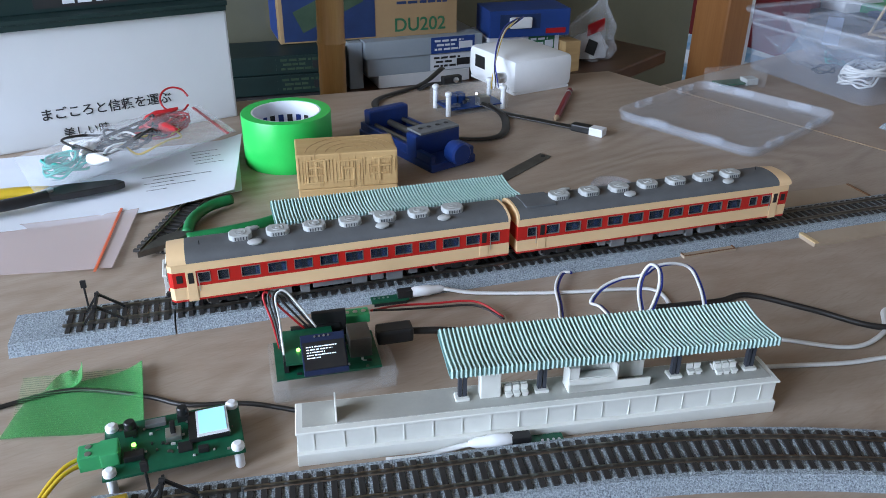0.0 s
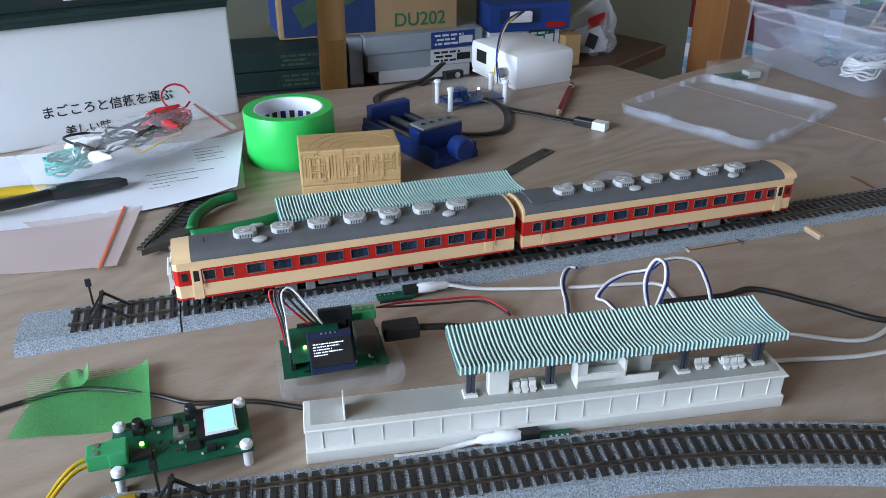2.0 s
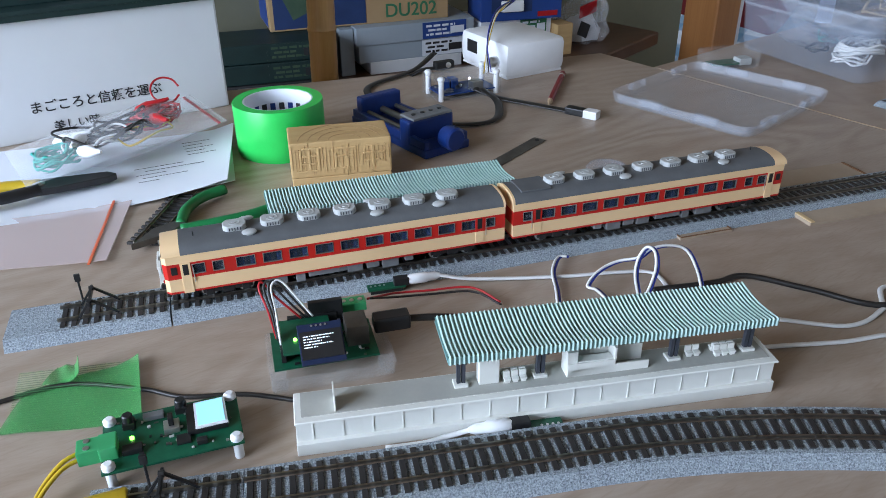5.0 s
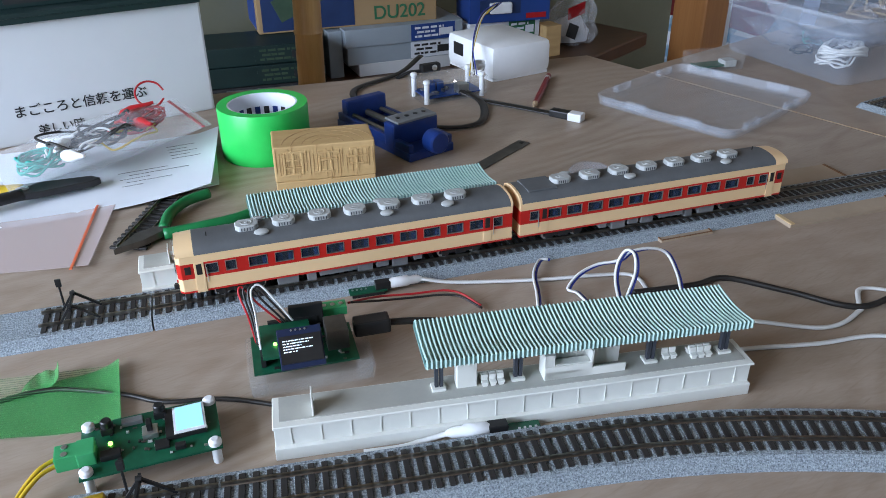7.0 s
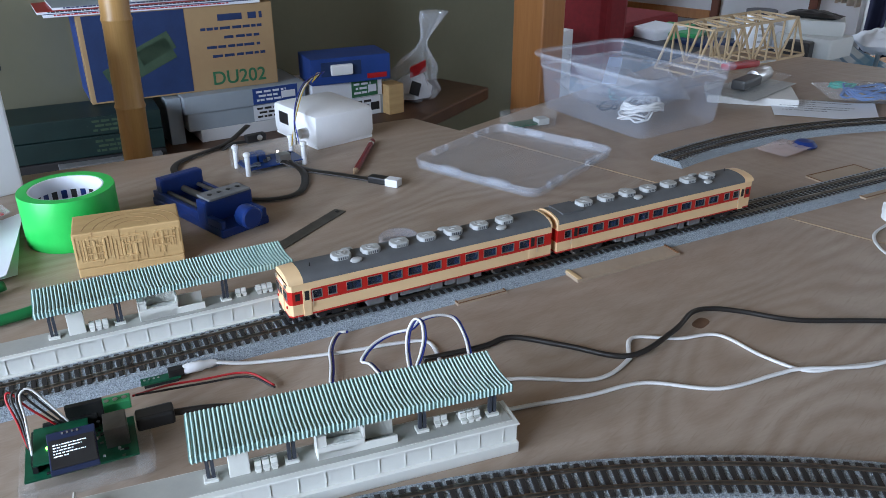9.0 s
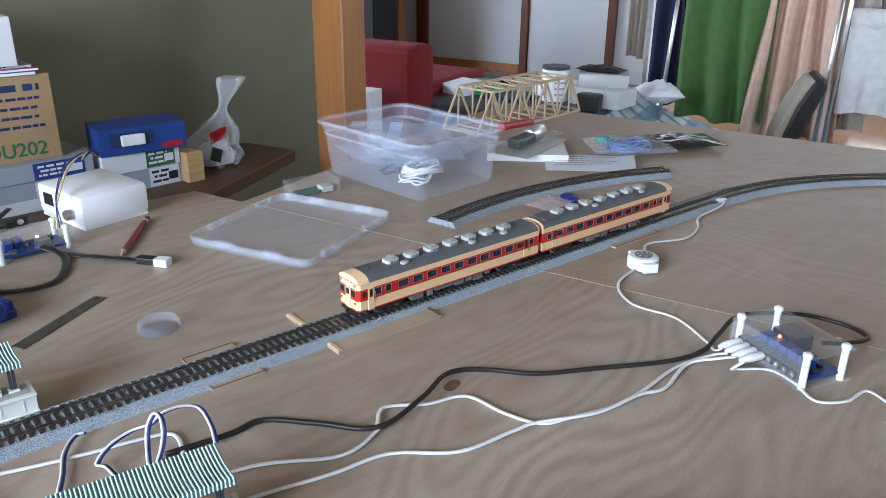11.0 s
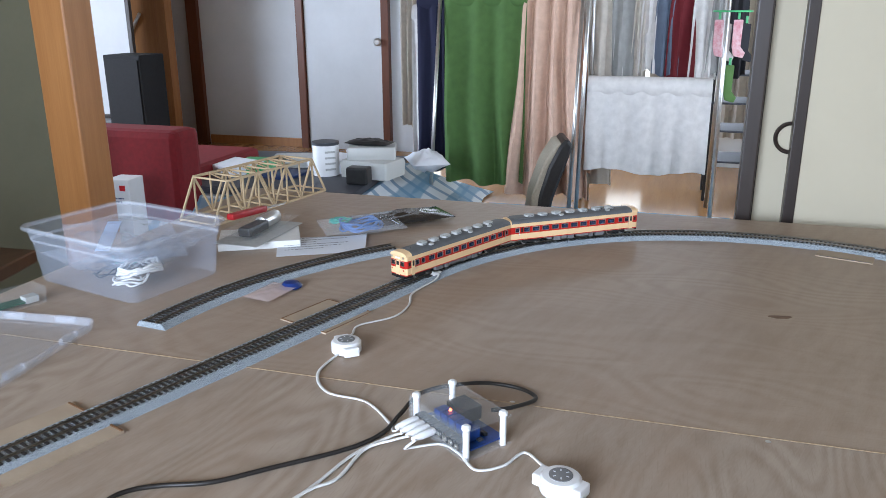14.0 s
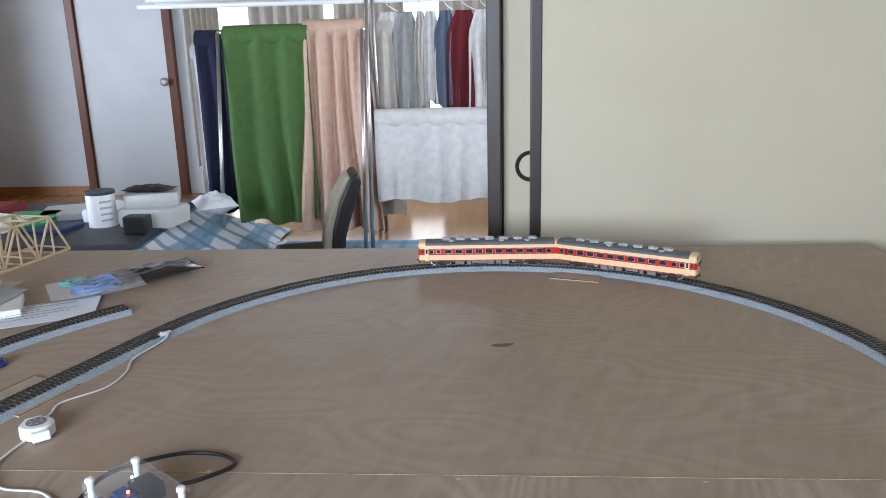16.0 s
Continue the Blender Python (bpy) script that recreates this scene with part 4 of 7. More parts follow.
def writing(text, size, mat, parent, m, label=""):
    """Flat letters lying in their own x, y plane."""
    c = bpy.data.curves.new("lettering", "FONT")
    c.body, c.size, c.extrude, c.offset = text, size, 0.00004, size * 0.012
    tmp = bpy.data.objects.new("lettering", c)
    scene.collection.objects.link(tmp)
    bpy.context.view_layer.update()
    me = bpy.data.meshes.new_from_object(tmp.evaluated_get(bpy.context.evaluated_depsgraph_get()))
    bpy.data.objects.remove(tmp)
    me.materials.clear()
    me.materials.append(mat)
    ob = new("lettering", me)
    ob.parent, ob.matrix_basis = parent, m
    if label:
        ob["label"] = label
    return ob


def bars(name, rows_, parent, mat, m, h=0.0016, gap=0.003, seed=1):
    """Unreadable writing: short plain bars in the local x, y plane."""
    rnd = random.Random(seed)
    b = bmesh.new()
    for k, (x0, w) in enumerate(rows_):
        x = x0
        while x < x0 + w:
            d = min(rnd.uniform(1.2, 4.0) * h, x0 + w - x)
            if d > h * 0.4:
                box(d, h, 0.0002, (x + d / 2, -k * gap, 0.0001), bm=b)
            x += d + h * rnd.uniform(0.4, 1.0)
    return part(name, b, mat, parent, at=m)


def cable(name, points, r, mat, label, flat=1.0, parent=None, seg=8):
    b = tube(points, r, seg, flat)
    if parent is not None:
        return part(name, b, mat, parent, label)
    return solid(name, b, mat, label, "cable")


UPRIGHT = pose(0, 0, 0, 90)

# carton with slogan
cm = pose(0.083, 0.497, 0, 0, 0, 14.5)
carton = thing("carton", "white cardboard carton with black printed slogan", "box", cm)
part("carton_body", box(0.40, 0.14, 0.137, (-0.20, 0.07, 0.0685), 0.003), CARTON, carton)
writing("まごころと信頼を運ぶ", 0.0150, INK, carton, pose(-0.231, -0.0006, 0.0335) @ UPRIGHT)
writing("美しい時", 0.0130, INK, carton, pose(-0.210, -0.0006, 0.0095) @ UPRIGHT)
lidbox = thing("model_box", "dark green flat box lying on the white carton", "box", cm @ pose(-0.2, 0.07, 0.137))
part("box_body", box(0.417, 0.177, 0.008, (-0.01, 0.01, 0.004), 0.001), DEEP_GREEN, lidbox)
part("box_top", box(0.42, 0.18, 0.0055, (-0.01, 0.01, 0.0092), 0.001), DEEP_GREEN, lidbox)
stack2 = thing("model_box", "dark navy box with a pale printed label", "box", cm @ pose(-0.2, 0.07, 0.149))
part("box_body", box(0.36, 0.15, 0.06, (0.03, 0.02, 0.03), 0.0015), DEEP_GREEN, stack2)
part("label_panel", box(0.10, 0.0006, 0.018, (0.04, -0.0552, 0.014)), INK, stack2)
bars("print_line", [(0, 0.026), (0, 0.05)], stack2, PAPER, pose(0.02, -0.0558, 0.02) @ UPRIGHT, 0.005, 0.009)

# papers and bags
def sheet_of(name, label, outline, z, mat, cat, lift=0.0, thick=0.0004):
    b = bmesh.new()
    n = 14
    (ax, ay), (bx, by), (cx, cy), (dx, dy) = outline
    grid = []
    for i in range(n + 1):
        row = []
        for j in range(n + 1):
            u, v = i / n, j / n
            x = (ax * (1 - u) + bx * u) * (1 - v) + (dx * (1 - u) + cx * u) * v
            y = (ay * (1 - u) + by * u) * (1 - v) + (dy * (1 - u) + cy * u) * v
            h = z + lift * (max(0, u - 0.7) / 0.3) ** 2 + abs(lift) * 0.25 * (1 + math.sin(9 * u + 4 * v)) * 0.5
            row.append(b.verts.new((x, y, h)))
        grid.append(row)
    for r0, r1 in zip(grid, grid[1:]):
        for j in range(n):
            b.faces.new((r0[j], r1[j], r1[j + 1], r0[j + 1]))
    bmesh.ops.recalc_face_normals(b, faces=b.faces)
    bmesh.ops.solidify(b, geom=list(b.faces), thickness=thick)
    return solid(name, b, mat, label, cat, smooth=True)


pap = sheet_of("paper_sheet", "white note paper with faint handwriting, edges curled", [(-0.27, 0.205), (0.060, 0.220), (0.080, 0.385), (-0.27, 0.37)], 0.001, PAPER, "paper", 0.012)
sheet_of("paper_sheet", "second white sheet lying under the notes", [(-0.24, 0.21), (0.068, 0.238), (0.075, 0.40), (-0.24, 0.42)], 0.0004, PAPER, "paper", 0.004)
bars("handwriting", [(0, 0.05), (0.01, 0.06), (0.0, 0.03), (0.005, 0.045), (0, 0.02)], pap, DARK_GREY, pose(-0.03, 0.29, 0.0085, 0, 0, 8), 0.0011, 0.009, 4)
bars("handwriting", [(0, 0.03), (0.0, 0.02), (0.0, 0.03), (0, 0.02), (0, 0.03)], pap, DARK_GREY, pose(0.02, 0.34, 0.013, 0, 0, 8), 0.0011, 0.009, 7)
PINKISH = clear("zip_bag_film", (0.80, 0.66, 0.64), 0.18, 0.0, 0.45)
zipb = sheet_of("zip_bag", "flat clear zip bag with an orange seal strip", [(-0.27, 0.150), (-0.050, 0.108), (-0.032, 0.226), (-0.27, 0.222)], 0.0012, PINKISH, "plastic bag", 0.002)
part("seal_strip", box(0.0022, 0.126, 0.0008, (0, 0, 0), turn=Matrix.Rotation(radians(-7), 4, "Z")), material("orange_strip", (0.8, 0.16, 0.06), None, 40, 0.4), zipb, at=pose(-0.056, 0.167, 0.0036))

# bag of test leads
def pillow(w, d, h, seed=0):
    b = bmesh.new()
    n = 16
    for s in (1, -1):
        g = [[b.verts.new((w * (i / n - 0.5), d * (j / n - 0.5), s * h * (math.sin(math.pi * i / n) * math.sin(math.pi * j / n)) ** 0.6 * (0.8 + 0.35 * noise.noise((i * 0.5 + seed, j * 0.5, s)))) ) for j in range(n + 1)] for i in range(n + 1)]
        for a, c in zip(g, g[1:]):
            for j in range(n):
                b.faces.new((a[j], c[j], c[j + 1], a[j + 1]))
    bmesh.ops.remove_doubles(b, verts=b.verts, dist=1e-5)
    bmesh.ops.recalc_face_normals(b, faces=b.faces)
    return b


leads = thing("test_lead_bag", "clear bag full of coloured crocodile-clip test leads", "bag", pose(-0.045, 0.343, 0.029, 0, -6, 18))
part("bag_film", pillow(0.21, 0.115, 0.024, 3), FILM, leads, "crinkled clear film", True)
rnd = random.Random(5)


def coil(cx, cy, cz, r, turns, mat, wire=0.0012, wobble=0.3, seed=0):
    rr = random.Random(seed)
    pts = []
    for k in range(int(turns * 9)):
        a = 2 * math.pi * k / 9
        q = r * (1 + wobble * rr.uniform(-1, 1))
        pts.append((cx + q * math.cos(a), cy + 0.7 * q * math.sin(a), cz + rr.uniform(-0.5, 0.5) * r * 0.5))
    return tube(pts, wire, 6)


part("lead_wire", coil(-0.062, -0.012, 0.0, 0.021, 5, CABLE_T, seed=1), CABLE_T, leads, "teal test lead")
part("lead_wire", coil(0.045, 0.012, 0.004, 0.026, 5, CABLE_R, seed=2), CABLE_R, leads, "red test lead")
part("lead_wire", coil(0.004, 0.006, 0.004, 0.03, 4, CABLE_K, seed=3), CABLE_K, leads, "black test lead")
part("lead_wire", coil(-0.025, -0.01, 0.006, 0.03, 2.5, CABLE_W, seed=4), CABLE_W, leads, "white test lead")
part("lead_wire", coil(0.02, -0.02, 0.002, 0.03, 1.5, CABLE_Y, seed=6), CABLE_Y, leads, "yellow test lead")
clip_b = lathe([(0.0016, 0), (0.0058, 0.006), (0.0068, 0.018), (0.0038, 0.030), (0.0015, 0.042)], 12)
clip_w, clip_r = mesh_of("crocodile_clip", clip_b.copy(), WHITE), mesh_of("crocodile_clip", clip_b, CABLE_R)
for me, x, y, a in ((clip_w, -0.045, -0.03, 20), (clip_w, -0.03, 0.005, -30), (clip_w, -0.06, 0.015, 60), (clip_r, 0.04, 0.0, 10), (clip_r, 0.058, 0.025, -50), (clip_r, 0.03, 0.03, 80)):
    part("crocodile_clip", me, None, leads, "", True, pose(x, y, 0.008, 80, 0, a))
part("lead_loop", tube([(0.075 + 0.016 * math.cos(a), 0.045 + 0.010 * math.sin(a), 0.018 + 0.012 * math.sin(a)) for a in (k * 0.7 for k in range(9))], 0.0012, 6), CABLE_R, leads, "red lead loop outside the bag")
part("zip_strip", box(0.003, 0.11, 0.0012, (0.096, 0, 0.0)), CABLE_R, leads)
part("lead_wire", coil(0.050, 0.010, 0.008, 0.022, 4, CABLE_R, 0.0016, 0.4, 12), CABLE_R, leads, "red test lead")
part("lead_wire", coil(-0.066, -0.008, 0.006, 0.018, 4, CABLE_T, 0.0016, 0.25, 13), CABLE_T, leads, "teal test lead")
part("lead_wire", coil(0.010, 0.000, 0.010, 0.034, 2.2, CABLE_K, 0.0014, 0.4, 14), CABLE_K, leads, "black test lead")
part("lead_wire", coil(-0.015, -0.012, 0.014, 0.036, 1.8, CABLE_K, 0.0014, 0.45, 15), CABLE_K, leads, "black test lead")

# wire strippers
pl = thing("wire_stripper", "wire stripper pliers with yellow and black handles", "pliers", pose(-0.105, 0.268, 0.010, 0, 0, 6))
part("jaw", slab([(-0.022, -0.013), (0.004, -0.014), (0.052, -0.008), (0.060, -0.002), (0.052, 0.007), (0.0, 0.013), (-0.022, 0.013)], -0.002, 0.005, 0.0008), BLACK, pl, "black blade jaws")
for k in range(6):
    part("notch", box(0.0012, 0.006, 0.0008, (0.012 + 0.005 * k, 0.0, 0.0043)), SILVER, pl)
part("pivot", lathe([(0.006, 0), (0.006, 0.003), (0.002, 0.004)], 16), SILVER, pl, "", True, pose(-0.012, 0, 0.003))
part("handle", tube([(-0.012, 0.006, 0.002), (-0.045, 0.012, 0.003), (-0.09, 0.012, 0.003), (-0.14, 0.004, 0.003)], 0.0085, 10, 0.65), CABLE_Y, pl, "yellow dipped handle")
part("handle", tube([(-0.012, -0.006, 0.002), (-0.045, -0.016, 0.003), (-0.09, -0.019, 0.003), (-0.14, -0.014, 0.003)], 0.0085, 10, 0.65), BLACK, pl, "black dipped handle")

# cutter with green handles, behind the train
GRIP_GREEN = material("green_grip", (0.012, 0.20, 0.06), (0.009, 0.16, 0.045), 40, 0.4)
gp = thing("nippers", "small nippers with green dipped handles", "pliers", pose(0, 0, 0))
part("handle", tube([(0.012, 0.150, 0.006), (0.018, 0.178, 0.007), (0.034, 0.200, 0.008), (0.056, 0.212, 0.008)], 0.0052, 10), GRIP_GREEN, gp, "green handle")
part("handle", tube([(0.012, 0.140, 0.006), (0.045, 0.142, 0.007), (0.075, 0.148, 0.007), (0.102, 0.160, 0.007)], 0.0052, 10), GRIP_GREEN, gp, "green handle")
part("jaw", slab([(-0.03, 0.118), (-0.004, 0.128), (0.018, 0.146), (0.010, 0.156), (-0.012, 0.145)], 0.003, 0.009, 0.0008), STEEL, gp)

# roll of green tape
roll = thing("tape_roll", "wide roll of bright green cloth tape", "tape", pose(0.128, 0.326, 0))
part("tape", lathe([(0.0385, 0.0), (0.0490, 0.0), (0.0495, 0.001), (0.0495, 0.056), (0.0490, 0.057), (0.0385, 0.057)], 64, closed=True), TAPE_GREEN, roll, "", True)
part("core", lathe([(0.0365, 0.0004), (0.0384, 0.0004), (0.0384, 0.0566), (0.0365, 0.0566)], 64, closed=True), PAPER, roll, "printed cardboard core", True)
for k in range(9):
    a = radians(30 + 16 * k)
    part("core_print", box(0.006, 0.0004, 0.010, bevel=0.0), INK if k % 2 else VISE_BLUE, roll, at=pose(0.0363 * math.cos(a), 0.0363 * math.sin(a), 0.036, 0, 0, math.degrees(a) + 90))

# carved wooden block
blk = thing("wooden_block", "light wooden block with carved relief on its face", "wood block", pose(0.1225, 0.2105, 0, 0, 0, -6.0))
part("base_slab", box(0.101, 0.050, 0.0095, (0.0505, 0.025, 0.00475), 0.0012), BLOCK_WOOD, blk)
part("block", box(0.102, 0.050, 0.0375, (0.0505, 0.025, 0.0284), 0.0016), BLOCK_WOOD, blk)
gl = bmesh.new()
rr = random.Random(11)
for k in range(30):
    x = 0.002 + 0.0333 * 0.1 * k + rr.uniform(-0.0008, 0.0008)
    box(0.0003, 0.0006, rr.uniform(0.012, 0.034), (x, -0.0001, rr.uniform(0.024, 0.032)), bm=gl)
for r in (0.016, 0.026, 0.036, 0.046):
    for j in range(13):
        ang = math.pi * (0.08 + 0.84 * j / 12)
        box(0.30 * r, 0.0006, 0.0005, (0.055 + r * math.cos(ang), 0.001 + min(0.047, r * math.sin(ang)), 0.0471), turn=Matrix.Rotation(ang + math.pi / 2, 4, "Z"), bm=gl)
tagged(part("grain_line", gl, material("dark_grain", (0.42, 0.26, 0.12), None, 40, 0.7), blk, "fine dark grain lines"), kind="stuff")
for x0_, strokes in ((0.019, ((0, 0.012, 0.020, 0.0022), (0, -0.012, 0.020, 0.0022), (-0.009, 0, 0.0022, 0.024), (0.009, 0, 0.0022, 0.024), (0, 0, 0.0022, 0.022), (0, 0.004, 0.016, 0.0018), (0, -0.004, 0.016, 0.0018))),
                     (0.052, ((0, 0.010, 0.022, 0.0022), (0.002, 0.002, 0.018, 0.0020), (-0.006, -0.004, 0.0022, 0.018), (0.006, -0.005, 0.0022, 0.016), (0, -0.011, 0.020, 0.0020))),
                     (0.083, ((0, 0.011, 0.020, 0.0022), (0, 0.003, 0.022, 0.0022), (0, -0.005, 0.016, 0.0020), (0, -0.001, 0.0024, 0.026)))):
    for dx, dz, w, h in strokes:
        part("relief_stroke", box(w, 0.0016, h * 0.95, (x0_ + dx + 0.25 * dz, 0.0001, 0.0285 + dz), 0.0004), BLOCK_WOOD, blk)

# blue bench vise
vm = pose(0.274, 0.318, 0, 0, 0, -70)
v = thing("mini_vise", "small blue plastic bench vise with metal plate", "vise", vm)
part("base", box(0.150, 0.062, 0.010, (0, 0, 0.005), 0.002), VISE_BLUE, v)
for y in (-0.027, 0.027):
    part("base_rail", box(0.146, 0.006, 0.014, (0, y, 0.012), 0.0015), VISE_BLUE, v)
part("fixed_jaw", box(0.014, 0.056, 0.03, (-0.060, 0, 0.021), 0.0025), VISE_BLUE, v)
part("moving_jaw", box(0.020, 0.062, 0.030, (0.036, 0, 0.02), 0.003), VISE_BLUE, v)
part("plate", box(0.026, 0.054, 0.003, (0.036, 0, 0.0368), 0.001), UNDER, v, "grey plate with holes")
for k in range(4):
    part("hole", rod(0.0026, 0.0008, (0.036, -0.018 + 0.012 * k, 0.0386), 10), BLACK, v)
part("lead_screw", rod(0.004, 0.09, (-0.010, 0, 0.018), 14, turn=ALONG_X), STEEL, v)
part("knob", lathe([(0.012, 0), (0.013, 0.003), (0.013, 0.016), (0.011, 0.018)], 18), VISE_BLUE, v, "", True, pose(0.072, 0, 0.020, 0, 90))
for y in (-0.02, 0.02):
    part("guide", rod(0.0026, 0.10, (-0.008, y, 0.018), 12, turn=ALONG_X), STEEL, v)

# steel rule, pencil, clear disc
solid("steel_rule", box(0.125, 0.0155, 0.001, (0, 0, 0.0009), 0.0003), STEEL, "dark narrow steel ruler", "ruler", pose(0.362, 0.2175, 0, 0, 0, 34.5))
solid("rule_hole", rod(0.0025, 0.0004, (0, 0, 0.0016), 12), BLACK, "hole at the end of the ruler", "ruler hole", pose(0.4085, 0.2495, 0))
pn = thing("pencil", "dark red hexagonal pencil", "pencil", pose(0.5135, 0.4195, 0.0040, 0, 0, 57))
part("shaft", rod(0.0042, 0.128, (0, 0, 0), 6, turn=ALONG_X), PENCIL, pn)
part("tip", rod(0.0042, 0.014, (-0.071, 0, 0), 8, 0.0005, turn=Matrix.Rotation(radians(-90), 4, "Y")), PLY_EDGE, pn)
part("band", rod(0.0044, 0.006, (0.05, 0, 0), 8, turn=ALONG_X), SILVER, pn)
solid("plastic_cap", lathe([(0.021, 0), (0.022, 0.001), (0.022, 0.008), (0.0205, 0.010), (0.012, 0.0105)], 28), POLY, "small round frosted plastic cap", "cap", pose(0.437, 0.137, 0), smooth=True)


# circuit cases
def standoffs(ob, xs, ys, h, r=0.0035, mat=WHITE):
    me = mesh_of("standoff", lathe([(r, 0), (r, h), (r * 1.35, h), (r * 1.35, h + 0.003), (r * 0.8, h + 0.0045)], 12), mat)
    for x in xs:
        for y in ys:
            part("standoff", me, None, ob, "white nylon standoff", True, pose(x, y, 0))


def chips(ob, n, w, d, z, seed, side_mats, k_=1.0):
    rr = random.Random(seed)
    for k in range(n):
        sx, sy, sz = k_ * rr.uniform(0.003, 0.010), k_ * rr.uniform(0.003, 0.008), k_ * rr.uniform(0.001, 0.004)
        part("component", box(sx, sy, sz, (rr.uniform(-w, w), rr.uniform(-d, d), z + sz / 2), 0.0003), rr.choice(side_mats), ob)


def acrylic_case(label, m, w, d, h, blue_n, led):
    ob = thing("circuit_case", label, "electronics case", m)
    part("base_plate", box(w, d, 0.002, (0, 0, 0.002), 0.0003), CLEAR, ob)
    part("top_plate", box(w, d, 0.002, (0, 0, h), 0.0003), CLEAR, ob)
    part("side_plate", box(w, 0.0018, h - 0.005, (0, d / 2 - 0.001, h / 2 + 0.001)), CLEAR, ob)
    part("side_plate", box(0.0018, d - 0.004, h - 0.005, (w / 2 - 0.001, 0, h / 2 + 0.001)), CLEAR, ob)
    standoffs(ob, (-w / 2 + 0.006, w / 2 - 0.006), (-d / 2 + 0.006, d / 2 - 0.006), h)
    part("circuit_board", box(w - 0.012, d - 0.008, 0.0016, (0, 0, 0.008)), PCB_BLUE, ob)
    for k in range(blue_n):
        part("relay", box(0.010, 0.014, 0.013, (-w / 2 + 0.022 + 0.0125 * k, 0.004, 0.0155), 0.0006), PCB_BLUE, ob, "blue relay block")
    chips(ob, 14, w / 2 - 0.014, d / 2 - 0.010, 0.0088, 3 + blue_n, [BLACK, UNDER, SILVER, DARK_GREY])
    part("led", lathe([(0.0018, 0), (0.0018, 0.0015), (0.0008, 0.0026)], 12), led, ob, "lit indicator", True, pose(0.012, 0.002, h - 0.011))
    return ob


ctrl = acrylic_case("clear acrylic controller case with blue relays and lit indicator", pose(0.893, -0.313, 0, 0, 0, 73), 0.097, 0.060, 0.034, 5, LED_R)
part("led", lathe([(0.0014, 0), (0.0014, 0.0015), (0.0006, 0.002)], 10), LED_W, ctrl, "", True, pose(0.03, -0.012, 0.026))
for k in range(8):
    jk = part("jack_socket", box(0.008, 0.012, 0.0085, (0, 0, 0), 0.0006), BLACK, ctrl, at=pose(-0.034 + 0.0098 * k, 0.023, 0.0125))
    part("jack_hole", lathe([(0.0030, 0), (0.0032, 0.0012), (0.0018, 0.0012), (0.0016, 0.0002)], 14), SILVER, jk, "", True, pose(0, 0.006, 0, -90))
part("board_box", box(0.030, 0.024, 0.016, (0.014, -0.018, 0.017), 0.0008), BLACK, ctrl)
PLUGS = (0.0042, 0.014, 0.0238, 0.0336)
for y in PLUGS:
    part("jack_plug", lathe([(0.0026, -0.004), (0.0042, 0.0), (0.0042, 0.014), (0.0030, 0.022), (0.0016, 0.026)], 14), WHITE, ctrl, "white moulded jack plug", True, pose(y, 0.031, 0.0125, -90))

ac2 = acrylic_case("clear acrylic case with a small circuit board and ribbon cable", pose(0.386, 0.447, 0, 0, 0, 8), 0.094, 0.052, 0.028, 2, LED_W)
part("socket", box(0.016, 0.014, 0.012, (0.012, -0.016, 0.0145), 0.0006), SILVER, ac2)

# white rounded box
wb = thing("white_device_box", "white rounded plastic enclosure with a socket and knob", "device box", pose(0.500, 0.549, 0, 0, 0, 13))
part("shell", box(0.104, 0.122, 0.048, (0, 0, 0.026), 0.010), WHITE, wb, "", True)
part("base", box(0.098, 0.116, 0.004, (0, 0, 0.002), 0.001), WHITE, wb)
part("socket", box(0.0015, 0.026, 0.018, (-0.0518, 0.028, 0.030), 0.0004), BLACK, wb, "black square socket")
part("knob", lathe([(0.0075, 0), (0.0075, 0.010), (0.0065, 0.012)], 20), SILVER, wb, "metal knob", True, pose(-0.052, -0.036, 0.022, 0, -90))
for k, mt in enumerate((CABLE_Y, CABLE_W, CABLE_K, CABLE_B)):
    cable("jumper_wire", [(-0.10 + 0.004 * k, -0.075, 0.022), (-0.075, -0.045, 0.045 + 0.004 * k), (-0.03, 0.0, 0.075 + 0.003 * k), (0.02 + 0.004 * k, 0.04, 0.085), (0.03, 0.075, 0.062)], 0.0008, mt, "thin jumper wire", parent=wb)

# flat black ribbon cable with white plug
rb = thing("ribbon_cable", "flat black cable with a white connector", "cable")
part("ribbon", tube([(0.396, 0.425, 0.012), (0.420, 0.401, 0.004), (0.453, 0.362, 0.0035), (0.486, 0.322, 0.0035)], 0.0062, 8, 0.3), CABLE_K, rb)
part("ribbon", tube([(0.398, 0.610, 0.012), (0.350, 0.560, 0.004), (0.272, 0.508, 0.003), (0.268, 0.435, 0.003), (0.303, 0.358, 0.003), (0.345, 0.322, 0.003), (0.388, 0.328, 0.003), (0.413, 0.385, 0.004), (0.404, 0.420, 0.012)], 0.0052, 8, 0.3), CABLE_K, rb)
part("plug_body", box(0.026, 0.013, 0.009, (0.491, 0.317, 0.005), 0.0015, Matrix.Rotation(radians(-52), 4, "Z")), BLACK, rb)
part("connector", box(0.018, 0.014, 0.010, (0.504, 0.300, 0.005), 0.001, Matrix.Rotation(radians(-52), 4, "Z")), WHITE, rb, "white connector")


